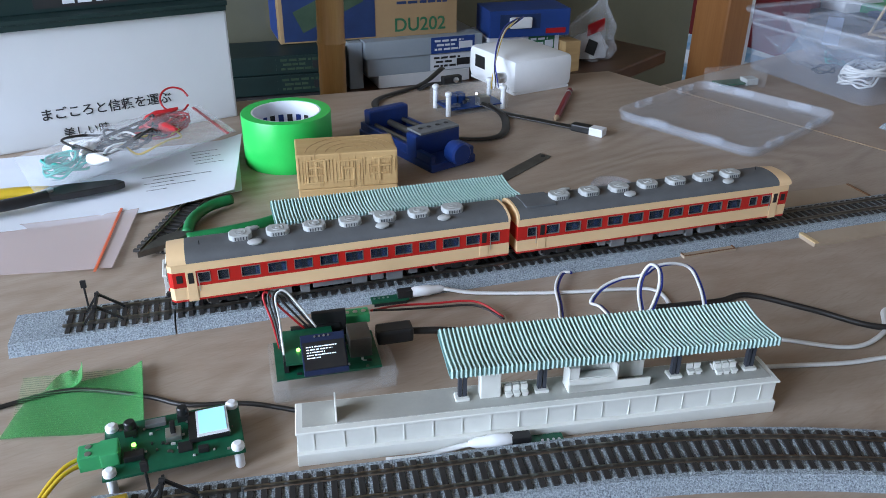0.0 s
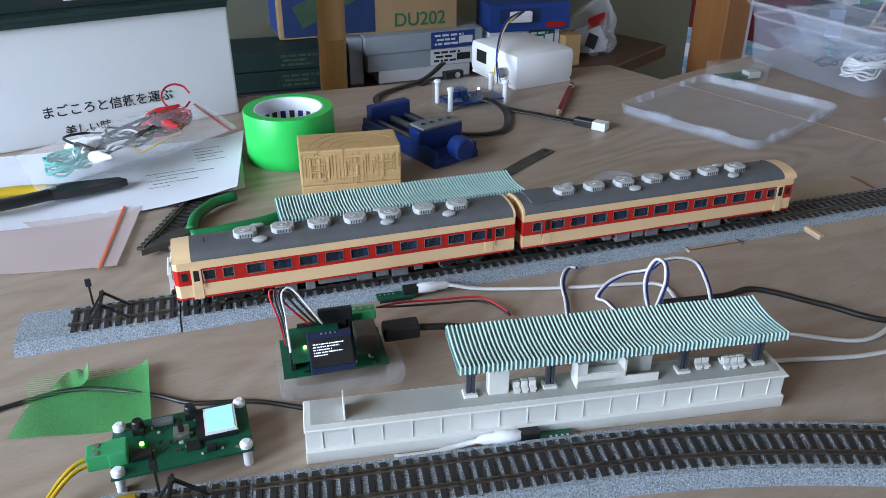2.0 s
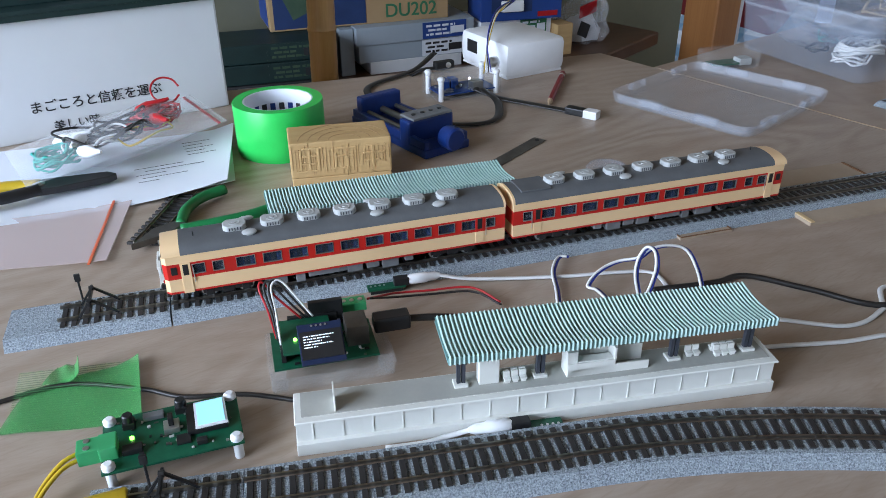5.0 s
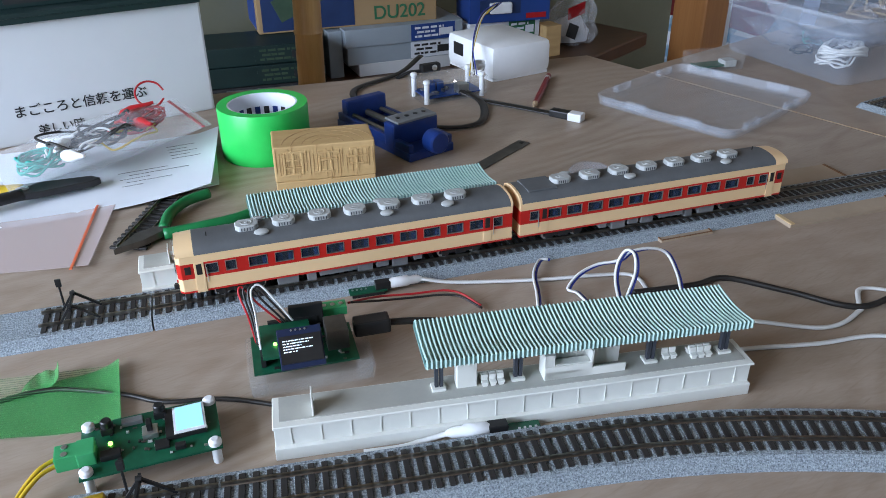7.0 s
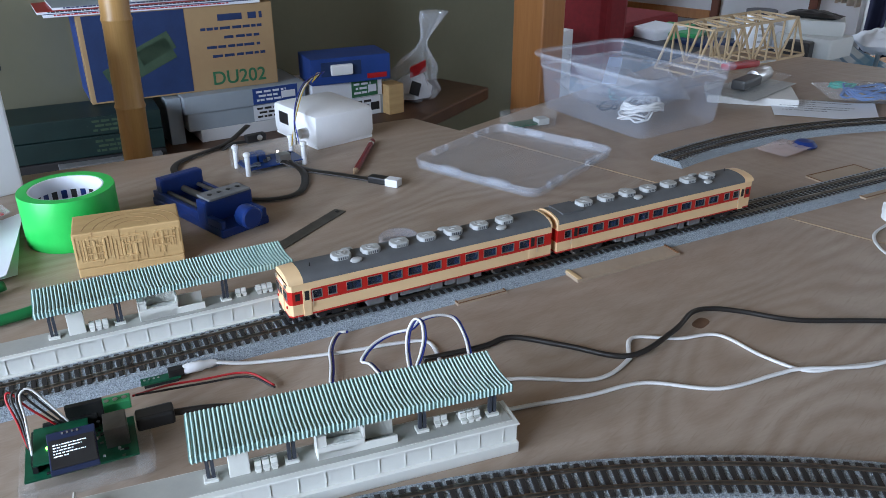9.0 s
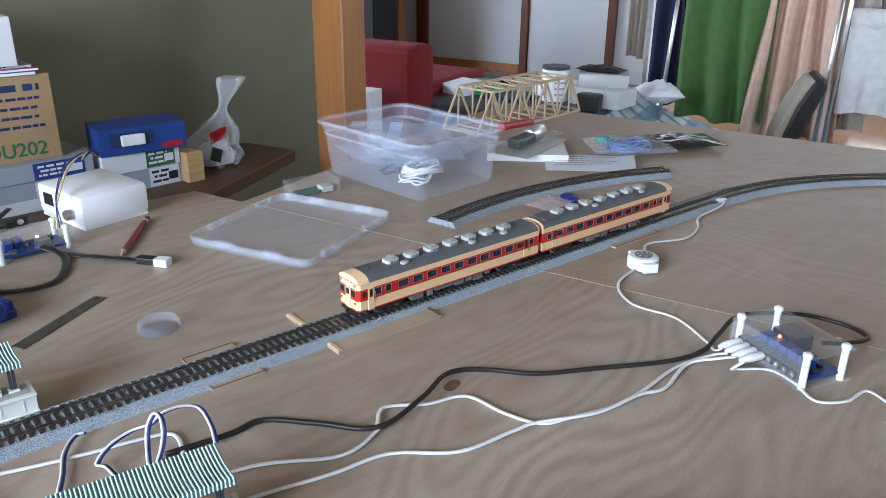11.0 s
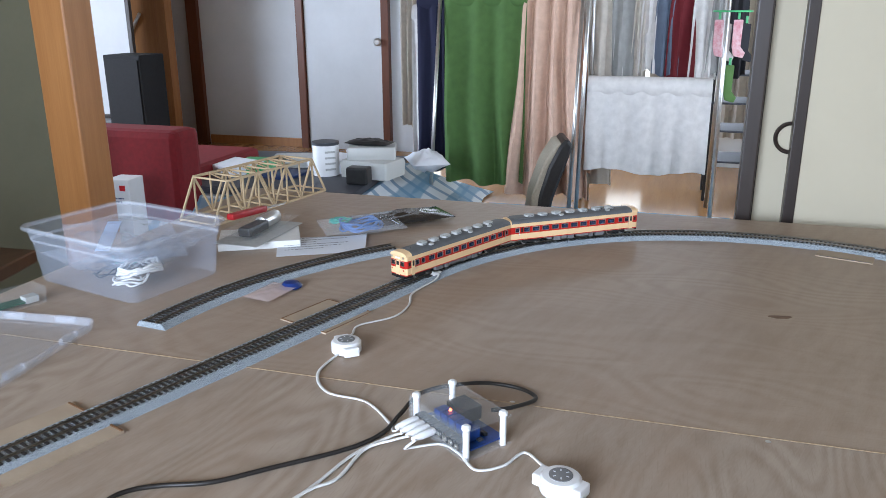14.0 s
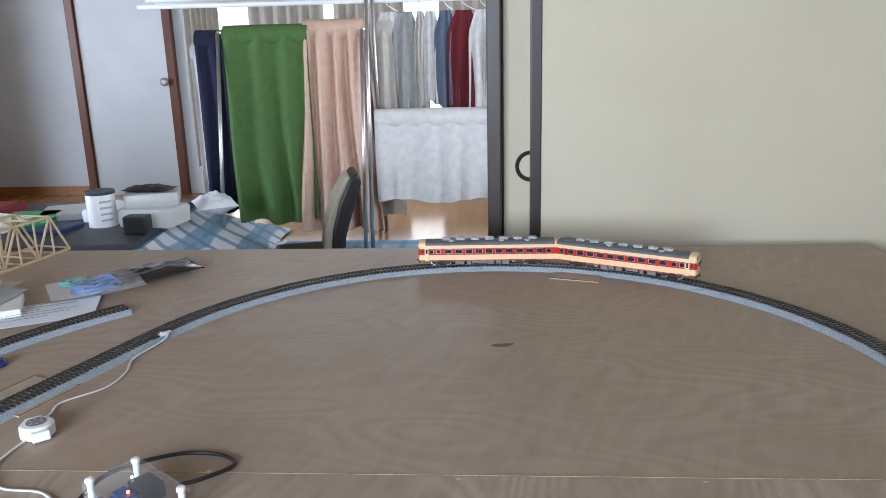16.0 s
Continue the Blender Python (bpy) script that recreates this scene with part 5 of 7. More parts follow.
# storage box, its lid and a small clear case
def rounded(w, d, r, n=5):
    out = []
    for cx, cy, a0 in ((w / 2 - r, d / 2 - r, 0), (-w / 2 + r, d / 2 - r, 90), (-w / 2 + r, -d / 2 + r, 180), (w / 2 - r, -d / 2 + r, 270)):
        for k in range(n + 1):
            a = radians(a0 + 90 * k / n)
            out.append((cx + r * math.cos(a), cy + r * math.sin(a)))
    return out


def loft(levels, cap_top=False):
    """Stacks rounded rectangles of (width, depth, radius, z)."""
    b = bmesh.new()
    rings = [[b.verts.new((x, y, z)) for x, y in rounded(w, d, r)] for w, d, r, z in levels]
    for lo, hi in zip(rings, rings[1:]):
        n = len(lo)
        for k in range(n):
            b.faces.new((lo[k], lo[(k + 1) % n], hi[(k + 1) % n], hi[k]))
    b.faces.new(rings[0][::-1])
    if cap_top:
        b.faces.new(rings[-1])
    bmesh.ops.recalc_face_normals(b, faces=b.faces)
    return b


def band_ring(levels):
    """A closed ring of rounded rectangles, open in the middle."""
    b = bmesh.new()
    rings = [[b.verts.new((x, y, z)) for x, y in rounded(w, d, r)] for w, d, r, z in levels]
    for lo, hi in zip(rings, rings[1:] + rings[:1]):
        n = len(lo)
        for k in range(n):
            b.faces.new((lo[k], lo[(k + 1) % n], hi[(k + 1) % n], hi[k]))
    bmesh.ops.recalc_face_normals(b, faces=b.faces)
    return b


lid = thing("box_cover", "frosted clear plastic lid lying upside down", "lid", pose(0.678, 0.300, 0, 0, 0, 25))
part("lid_tray", band_ring([(0.184, 0.170, 0.010, 0.0030), (0.190, 0.176, 0.012, 0.0010), (0.206, 0.192, 0.018, 0.0010), (0.212, 0.198, 0.020, 0.0120), (0.208, 0.194, 0.018, 0.0132), (0.203, 0.189, 0.016, 0.0120), (0.199, 0.185, 0.014, 0.0030)]), POLY_RIM, lid, "hazy raised rim", True)
part("lid_panel", slab(rounded(0.185, 0.171, 0.010), 0.0022, 0.0032), POLY_PANEL, lid, "clear flat panel")
for x, y in ((-0.055, -0.094), (0.045, -0.094), (-0.045, 0.094), (0.055, 0.094), (-0.101, 0.035), (0.101, 0.03), (0.101, -0.05), (-0.101, -0.04)):
    part("latch_tab", box(0.030 if abs(y) > 0.09 else 0.007, 0.007 if abs(y) > 0.09 else 0.030, 0.0085, (x, y, 0.0095), 0.001), POLY_RIM, lid)

binn = thing("storage_box", "clear plastic storage box filled with coiled cables and bags", "storage box", pose(0.962, 0.410, 0, 0, 0, 6))
part("box_wall", loft([(0.168, 0.222, 0.016, 0.001), (0.174, 0.228, 0.018, 0.006), (0.187, 0.241, 0.022, 0.070), (0.192, 0.246, 0.024, 0.072), (0.196, 0.250, 0.024, 0.091), (0.197, 0.251, 0.024, 0.0915)]), POLY, binn, "", True)
part("box_rim", band_ring([(0.194, 0.248, 0.023, 0.088), (0.206, 0.260, 0.026, 0.087), (0.210, 0.264, 0.027, 0.090), (0.206, 0.260, 0.026, 0.0935), (0.194, 0.248, 0.023, 0.0925)]), POLY_RIM, binn, "hazy rolled rim", True)
part("box_ledge", band_ring([(0.1865, 0.2405, 0.022, 0.068), (0.1920, 0.2460, 0.024, 0.0705), (0.1905, 0.2445, 0.023, 0.0730)]), POLY_RIM, binn, "hazy moulded ledge", True)
part("cable_coil", coil(-0.02, -0.05, 0.030, 0.034, 6, CABLE_W, 0.0022, 0.12, 8), CABLE_W, binn, "coiled white cable")
part("cable_coil", coil(-0.045, 0.0, 0.022, 0.018, 2.0, CABLE_K, 0.0012, 0.1, 9), CABLE_K, binn, "thin black cable loop")
part("cable_coil", coil(0.03, 0.03, 0.025, 0.03, 4, CABLE_T, 0.0016, 0.2, 10), CABLE_T, binn, "teal cable")
part("inner_bag", pillow(0.12, 0.14, 0.022, 5), FILM, binn, "crumpled clear bag", True, pose(0.0, 0.02, 0.052, 12, 14, 30))
part("inner_bag", pillow(0.10, 0.10, 0.018, 8), POLY, binn, "frosted bag", True, pose(-0.01, -0.03, 0.04, -18, 8, -20))
BAG_FILM = clear("hazy_bag_film", (0.70, 0.78, 0.93), 0.14, 0.0, 0.17)
part("inner_bag", pillow(0.13, 0.17, 0.030, 11), BAG_FILM, binn, "hazy bag of parts", True, pose(0.005, 0.01, 0.060, 6, -14, 62))
part("inner_bag", pillow(0.11, 0.13, 0.026, 14), BAG_FILM, binn, "hazy bag of parts", True, pose(0.02, -0.035, 0.040, -24, 12, 15))
part("inner_bag", pillow(0.10, 0.13, 0.024, 17), BAG_FILM, binn, "hazy bag of parts", True, pose(-0.035, 0.045, 0.035, 16, -10, 110))
part("cable_coil", coil(-0.045, -0.060, 0.020, 0.024, 3, CABLE_W, 0.0016, 0.3, 21), CABLE_W, binn, "coiled white cable")
PALE_STRIP = material("pale_blue_strip", (0.45, 0.55, 0.75), (0.40, 0.50, 0.70), 30, 0.5)
part("ribbon_piece", box(0.10, 0.022, 0.0012, (0, 0, 0), 0.0003), PALE_STRIP, binn, "pale blue strip", at=pose(-0.01, 0.03, 0.068, 0, -12, 40))

sc = thing("clear_case", "small clear plastic case with green parts inside", "case", pose(0.800, 0.438, 0, 0, 0, -2))
part("case_shell", loft([(0.082, 0.040, 0.004, 0.0005), (0.084, 0.042, 0.004, 0.024), (0.080, 0.038, 0.004, 0.026)], True), CLEAR, sc, "", True)
part("inner_board", box(0.05, 0.024, 0.002, (-0.005, 0, 0.006)), PCB_GREEN, sc)
part("inner_part", box(0.02, 0.018, 0.010, (0.022, -0.004, 0.008), 0.001), UNIT_GREY, sc)


# ---- front circuit boards ----
pcb = thing("display_board", "green circuit board with a lit white-blue screen on nylon standoffs", "circuit board", pose(0.000, -0.1410, 0, 0, 0, 1.5))
part("board", box(0.078, 0.047, 0.0016, (0, 0, 0.0125), 0.0003), PCB_GREEN, pcb)
standoffs(pcb, (-0.035, 0.035), (-0.0195, 0.0195), 0.0128, 0.0028)
part("screen_module", box(0.023, 0.026, 0.003, (0.020, 0.005, 0.0150), 0.0003), BLACK, pcb)
part("screen_bezel", box(0.0185, 0.0245, 0.0010, (0.0225, 0.005, 0.0166), 0.0003), WHITE, pcb, "white screen surround")
part("screen", box(0.0155, 0.021, 0.0012, (0.0225, 0.0055, 0.0169)), SCREEN_ON, pcb, "lit pale blue display")
for x, y in ((-0.024, 0.013), (0.006, 0.017)):
    part("button", box(0.007, 0.007, 0.0045, (x, y, 0.0155), 0.0004), BLACK, pcb)
    part("button_cap", lathe([(0.0032, 0), (0.0032, 0.004), (0.0026, 0.0048)], 14), BLACK, pcb, "", True, pose(x, y, 0.0175))
part("joystick", box(0.009, 0.009, 0.004, (0.000, 0.002, 0.0152), 0.0004), SILVER, pcb)
part("joystick_cap", box(0.003, 0.006, 0.006, (0.000, 0.003, 0.0195), 0.0006), BLACK, pcb)
part("chip", box(0.011, 0.006, 0.0035, (-0.022, -0.010, 0.0151), 0.0004), BLACK, pcb)
part("chip", box(0.008, 0.008, 0.0014, (0.006, -0.010, 0.0140), 0.0002), BLACK, pcb)
part("chip", box(0.012, 0.005, 0.003, (-0.010, 0.016, 0.0149), 0.0004), UNDER, pcb)
part("chip", box(0.006, 0.004, 0.003, (0.016, -0.016, 0.0149), 0.0004), BLACK, pcb)
part("led", lathe([(0.0013, 0), (0.0013, 0.0012), (0.0006, 0.0018)], 10), LED_G, pcb, "lit green indicator", True, pose(-0.0225, 0.001, 0.0134))
chips(pcb, 44, 0.034, 0.020, 0.0133, 21, [SILVER, UNIT_GREY, BLACK, STEEL], 0.28)
bars("board_print", [(0, 0.012), (0, 0.016)], pcb, PAPER, pose(-0.0355, 0.010, 0.01345, 0, 0, -90), 0.0010, 0.0022, 3)
term = part("terminal_block", box(0.013, 0.012, 0.010, (-0.0445, -0.006, 0.0170), 0.0008), GREEN_TERM, pcb, "green screw terminal block")
part("terminal_block", box(0.010, 0.014, 0.009, (-0.0345, -0.006, 0.0175), 0.0008), GREEN_TERM, pcb)
for y in (-0.009, -0.003):
    part("terminal_screw", rod(0.0018, 0.0006, (-0.0455, y, 0.0222), 10), SILVER, term)
for k, y in enumerate((-0.009, -0.003)):
    cable("terminal_wire", [(-0.049, y, 0.016), (-0.060, y - 0.006, 0.015), (-0.072, y - 0.018, 0.008), (-0.080, y - 0.045, 0.004)], 0.0013, CABLE_Y, "yellow wire", parent=pcb)
solid("battery_holder", rod(0.0075, 0.055, (0, 0, 0.0076), 18, turn=ALONG_X, bevel=0.001), CABLE_Y, "yellow cylindrical cell lying on the table", "battery", pose(-0.052, -0.185, 0, 0, 0, 4), smooth=True)

# small computer with display in a clear case
NAVY_BOARD = material("dark_display_board", (0.012, 0.022, 0.06), None, 80, 0.4)
ol = thing("display_computer", "green circuit board with black display text in a clear case", "circuit board", pose(0.1035, -0.0845, 0, 0, 0, -3))
part("case_tray", loft([(0.082, 0.056, 0.003, 0.0005), (0.084, 0.058, 0.003, 0.010), (0.080, 0.054, 0.003, 0.010), (0.078, 0.052, 0.002, 0.002)]), CLEAR, ol, "clear plastic case tray", True)
for x in (-0.036, 0.034):
    part("case_clip", box(0.010, 0.005, 0.014, (x, -0.028, 0.010), 0.0012), CLEAR, ol)
part("board", box(0.070, 0.044, 0.0016, (-0.003, 0.003, 0.012), 0.0003), PCB_GREEN, ol)
part("shield_board", box(0.034, 0.040, 0.0016, (-0.014, 0.002, 0.0225), 0.0003), PCB_GREEN, ol)
part("pin_header", box(0.003, 0.034, 0.009, (-0.031, 0.004, 0.0175)), BLACK, ol)
part("pin_header", box(0.034, 0.003, 0.012, (-0.008, 0.0225, 0.019)), BLACK, ol)
scr = part("display", box(0.029, 0.028, 0.0022, (0, 0, 0), 0.0004), NAVY_BOARD, ol, "black display with lit rows", at=pose(-0.0060, -0.0195, 0.0290, 36))
part("display_glass", box(0.027, 0.019, 0.0008, (0, -0.001, 0.0013)), BLACK, scr)
bars("display_text", [(0, 0.020), (0, 0.017), (0, 0.012), (0, 0.019), (0, 0.009)], scr, SCREEN_TEXT, pose(-0.0115, 0.0050, 0.0018), 0.0007, 0.0019, 9)
for k in range(4):
    part("solder_pin", rod(0.0007, 0.001, (-0.005 + 0.003 * k, 0.0122, 0.0013), 8), SILVER, scr)
part("led", lathe([(0.0013, 0), (0.0013, 0.0012), (0.0006, 0.0018)], 10), LED_G, ol, "lit green indicator", True, pose(-0.022, -0.004, 0.0234))
chips(ol, 36, 0.030, 0.018, 0.0128, 33, [SILVER, UNIT_GREY, BLACK, STEEL], 0.35)
chips(ol, 16, 0.012, 0.016, 0.0233, 34, [SILVER, BLACK, STEEL], 0.3)
part("usb_port", box(0.015, 0.020, 0.016, (0.020, 0.004, 0.020), 0.0006), STEEL, ol, "dull metal socket block")
part("ribbon_socket", box(0.024, 0.004, 0.020, (0.002, 0.024, 0.024), 0.0006), BLACK, ol)
part("power_plug", box(0.026, 0.013, 0.011, (0.046, 0.010, 0.018), 0.002), BLACK, ol)
tb = part("terminal_block", box(0.020, 0.010, 0.007, (0.022, 0.034, 0.0205), 0.0008), GREEN_TERM, ol, "green screw terminal block")
for k in range(3):
    part("terminal_screw", rod(0.0018, 0.0006, (0.016 + 0.006 * k, 0.034, 0.0242), 10), SILVER, tb)
for k, (mt, dx) in enumerate(((CABLE_R, 0.0), (CABLE_K, 0.003), (CABLE_K, 0.006), (CABLE_W, 0.008))):
    cable("jumper_lead", [(-0.034 + dx * 0.3, 0.004 - 0.003 * k, 0.022), (-0.037 + dx * 0.6, 0.010, 0.040), (-0.041 + dx, 0.018, 0.054), (-0.038 + dx * 1.4, 0.020, 0.057), (-0.030 + dx * 1.5, 0.016, 0.046), (-0.016 + dx, 0.012, 0.030)], 0.0008, mt, "stiff jumper lead", parent=ol)
cable("power_cable", [(0.055, 0.010, 0.018), (0.085, 0.008, 0.015), (0.130, 0.004, 0.006), (0.170, -0.002, 0.004), (0.23, 0.0, 0.003), (0.255, 0.010, 0.0028)], 0.0026, CABLE_K, "black power cable", parent=ol)
cable("feeder_wire", [(0.034, 0.036, 0.022), (0.058, 0.060, 0.008), (0.085, 0.060, 0.006), (0.118, 0.052, 0.008), (0.135, 0.032, 0.004)], 0.0009, CABLE_R, "red feeder wire", parent=ol)
cable("feeder_wire", [(0.036, 0.036, 0.022), (0.058, 0.056, 0.007), (0.085, 0.056, 0.005), (0.118, 0.049, 0.006), (0.135, 0.030, 0.003)], 0.0009, CABLE_K, "black feeder wire", parent=ol)

# strip of green tape over a cable
tp = sheet_of("tape_strip", "strip of translucent green ribbed tape stuck on the table", [(-0.104, -0.096), (-0.019, -0.112), (-0.022, -0.043), (-0.092, -0.055)], 0.0006, TAPE_FILM, "tape", 0.0045)
rb_ = bmesh.new()
for k in range(26):
    y = -0.104 + k * 0.0024
    box(0.076, 0.0005, 0.0004, (-0.060, y, 0.0042), bm=rb_, turn=Matrix.Rotation(radians(-7), 4, "Z"))
tagged(part("tape_ridge", rb_, TAPE_RIDGE, tp, "fine ridges of the tape"), kind="stuff")
sheet_of("tape_strip", "small folded scrap of green tape", [(-0.082, -0.058), (-0.058, -0.060), (-0.060, -0.040), (-0.074, -0.040)], 0.004, TAPE_FILM, "tape", 0.006)
cable("sensor_cable", [(-0.30, -0.100, 0.002), (-0.160, -0.078, 0.002), (-0.108, -0.064, 0.002), (-0.066, -0.060, 0.003), (-0.020, -0.079, 0.002), (0.006, -0.096, 0.002), (0.044, -0.106, 0.002), (0.080, -0.126, 0.002)], 0.0016, CABLE_K, "thin black sensor cable lying on the table")


# ---- cables over the table ----
cable("usb_cable", [(0.360, -0.080, 0.003), (0.412, -0.086, 0.003), (0.442, -0.085, 0.003), (0.476, -0.118, 0.003), (0.512, -0.156, 0.004), (0.566, -0.148, 0.008), (0.606, -0.129, 0.006), (0.630, -0.130, 0.004), (0.652, -0.146, 0.003), (0.682, -0.178, 0.003), (0.731, -0.205, 0.003), (0.799, -0.241, 0.003), (0.843, -0.251, 0.004), (0.880, -0.245, 0.008), (0.930, -0.240, 0.012), (0.992, -0.270, 0.006), (1.014, -0.312, 0.003), (1.002, -0.343, 0.004), (0.960, -0.338, 0.010), (0.938, -0.325, 0.012)], 0.0024, CABLE_K, "long black usb cable running over the table")
cable("audio_cable", [(0.33, -0.13, 0.002), (0.406, -0.135, 0.002), (0.468, -0.167, 0.002), (0.509, -0.158, 0.002), (0.516, -0.150, 0.003), (0.535, -0.134, 0.003), (0.569, -0.152, 0.002), (0.604, -0.164, 0.002), (0.612, -0.205, 0.002), (0.626, -0.236, 0.002), (0.654, -0.246, 0.002), (0.697, -0.258, 0.002), (0.739, -0.258, 0.002), (0.797, -0.252, 0.002), (0.838, -0.264, 0.006), (0.846, -0.276, 0.011)], 0.0021, CABLE_W, "white flat audio cable", 0.6)
cable("audio_cable", [(0.33, -0.16, 0.002), (0.395, -0.170, 0.002), (0.451, -0.182, 0.002), (0.500, -0.189, 0.002), (0.546, -0.222, 0.002), (0.600, -0.229, 0.002), (0.624, -0.234, 0.003), (0.675, -0.256, 0.003), (0.728, -0.261, 0.003), (0.757, -0.268, 0.002), (0.809, -0.256, 0.003), (0.832, -0.274, 0.009), (0.844, -0.286, 0.012)], 0.0021, CABLE_W, "white flat audio cable", 0.6)
cable("audio_cable", [(0.967, -0.076, 0.004), (0.908, -0.092, 0.002), (0.877, -0.137, 0.002), (0.886, -0.189, 0.002), (0.866, -0.240, 0.002), (0.850, -0.260, 0.006), (0.850, -0.268, 0.012)], 0.0019, CABLE_W, "white flat audio cable", 0.6)
cable("audio_cable", [(0.985, -0.062, 0.004), (1.020, -0.045, 0.002), (1.048, -0.033, 0.002), (1.102, -0.052, 0.002), (1.150, -0.040, 0.002), (1.190, -0.015, 0.003), (1.255, -0.008, 0.004), (1.275, -0.002, 0.008), (1.268, 0.006, 0.012)], 0.0018, CABLE_W, "white flat audio cable", 0.6)
cable("audio_cable", [(0.842, -0.296, 0.012), (0.832, -0.290, 0.005), (0.842, -0.292, 0.002), (0.864, -0.312, 0.002), (0.858, -0.340, 0.003), (0.846, -0.366, 0.002), (0.868, -0.384, 0.002), (0.900, -0.388, 0.002), (0.890, -0.414, 0.003), (0.876, -0.438, 0.006)], 0.0019, CABLE_W, "white flat audio cable", 0.6)
cable("audio_cable", [(0.862, -0.474, 0.006), (0.840, -0.482, 0.002), (0.800, -0.488, 0.002), (0.760, -0.500, 0.002)], 0.0016, CABLE_W, "white flat audio cable", 0.6)


def reel(label, m):
    ob = thing("cable_reel", label, "cable reel", m, "retractable cable reels")
    part("reel_body", lathe([(0.0165, 0), (0.0195, 0.002), (0.0195, 0.014), (0.0170, 0.0165), (0.012, 0.017)], 32), WHITE, ob, "", True)
    part("reel_badge", lathe([(0.0112, 0.0168), (0.0112, 0.0178), (0.0012, 0.0178)], 28), UNDER, ob, "grey round badge", True)
    for s in (-1, 1):
        part("cable_guide", box(0.012, 0.020, 0.012, (s * 0.0195, 0, 0.008), 0.002), WHITE, ob)
    for k in range(6):
        part("badge_line", box(0.003, 0.0011, 0.0002, (0, 0, 0.018)), PAPER, ob, at=pose(0.007 * math.cos(k * 1.05), 0.007 * math.sin(k * 1.05), 0, 0, 0, 60 * k))
    return ob


reel("round white retractable cable reel with grey badge", pose(0.976, -0.0755, 0, 0, 0, 60))
reel("round white retractable cable reel with square ends", pose(0.866, -0.447, 0, 0, 0, 88))


def trackside_jack(label, m):
    """A small board at the track with a white jack plug on it."""
    ob = thing("sensor_board", label, "sensor board", m, "trackside sensors")
    part("board", box(0.030, 0.009, 0.0016, (0, 0, 0.004), 0.0003), PCB_GREEN, ob)
    part("foot", box(0.026, 0.007, 0.003, (0, 0, 0.0016)), BLACK, ob)
    part("socket", box(0.012, 0.007, 0.006, (0.012, 0, 0.0075), 0.0006), BLACK, ob)
    for k in range(4):
        part("solder_point", rod(0.0009, 0.0005, (-0.012 + 0.0035 * k, 0.001, 0.005), 8), SILVER, ob)
    part("jack_plug", lathe([(0.0026, -0.004), (0.0042, 0.0), (0.0044, 0.012), (0.0034, 0.014), (0.0034, 0.020), (0.0018, 0.024)], 14), WHITE, ob, "white ribbed jack plug", True, pose(0.020, 0, 0.0075, 0, 90))
    return ob


trackside_jack("small green sensor board beside the track with a white jack plug", pose(0.163, -0.0095, 0, 0, 0, -3))
trackside_jack("small green sensor board by the platform with white jack plug", pose(0.211, -0.1955, 0, 0, 0, 172))
trackside_jack("small dark sensor board at the curve with a white jack plug", pose(1.243, 0.003, 0, 0, 0, 178) @ pose(0, 0, 0, 0, 0, 180))
cable("audio_cable", [(0.172, -0.189, 0.0070), (0.155, -0.186, 0.003), (0.140, -0.186, 0.002), (0.118, -0.183, 0.002)], 0.0021, CABLE_W, "white flat audio cable", 0.6)
cable("audio_cable", [(0.206, -0.012, 0.0075), (0.235, -0.020, 0.003), (0.302, -0.037, 0.002), (0.350, -0.046, 0.002), (0.375, -0.056, 0.002), (0.372, -0.085, 0.002), (0.360, -0.110, 0.002)], 0.0021, CABLE_W, "white flat audio cable", 0.6)
lw = thing("feeder_cable", "twisted blue and white feeder wires looping over the table", "cable")
for mt, dx, dz in ((CABLE_W, 0.0, 0.0), (CABLE_B, 0.0021, -0.0008)):
    for way in ([(0.317, -0.0146, 0.006), (0.309, -0.0142, 0.006), (0.296, -0.032, 0.005), (0.288, -0.056, 0.004), (0.280, -0.076, 0.004)],
                [(0.319, -0.0815, 0.003), (0.3165, -0.0687, 0.005), (0.312, -0.0621, 0.006), (0.325, -0.054, 0.012), (0.343, -0.051, 0.016), (0.358, -0.057, 0.020), (0.367, -0.060, 0.028), (0.382, -0.063, 0.030), (0.3945, -0.068, 0.026), (0.398, -0.080, 0.014), (0.396, -0.0916, 0.004)],
                [(0.3425, -0.089, 0.003), (0.349, -0.070, 0.012), (0.353, -0.065, 0.024), (0.3585, -0.066, 0.034), (0.361, -0.074, 0.034), (0.3595, -0.0805, 0.024), (0.356, -0.0824, 0.012), (0.350, -0.086, 0.003)]):
        part("wire", tube([(x + dx, y, max(0.0012, z + dz)) for x, y, z in way], 0.0012, 6), mt, lw, "white wire" if mt is CABLE_W else "blue wire")


# ---- far side of the table: bridge, packs, bags ----
br = thing("truss_bridge", "unpainted wooden stick model of a truss bridge", "model bridge", pose(1.262, 0.560, 0, 0, 0, 7))
L, Wd, Hh, n = 0.370, 0.095, 0.086, 8


def stick(a, c, w=0.0042, name="stick"):
    a, c = Vector(a), Vector(c)
    d = c - a
    m = Matrix.Translation((a + c) / 2) @ d.to_track_quat("X", "Z").to_matrix().to_4x4()
    b = box(d.length, w, w)
    return part(name, b, STICK, br, at=m)


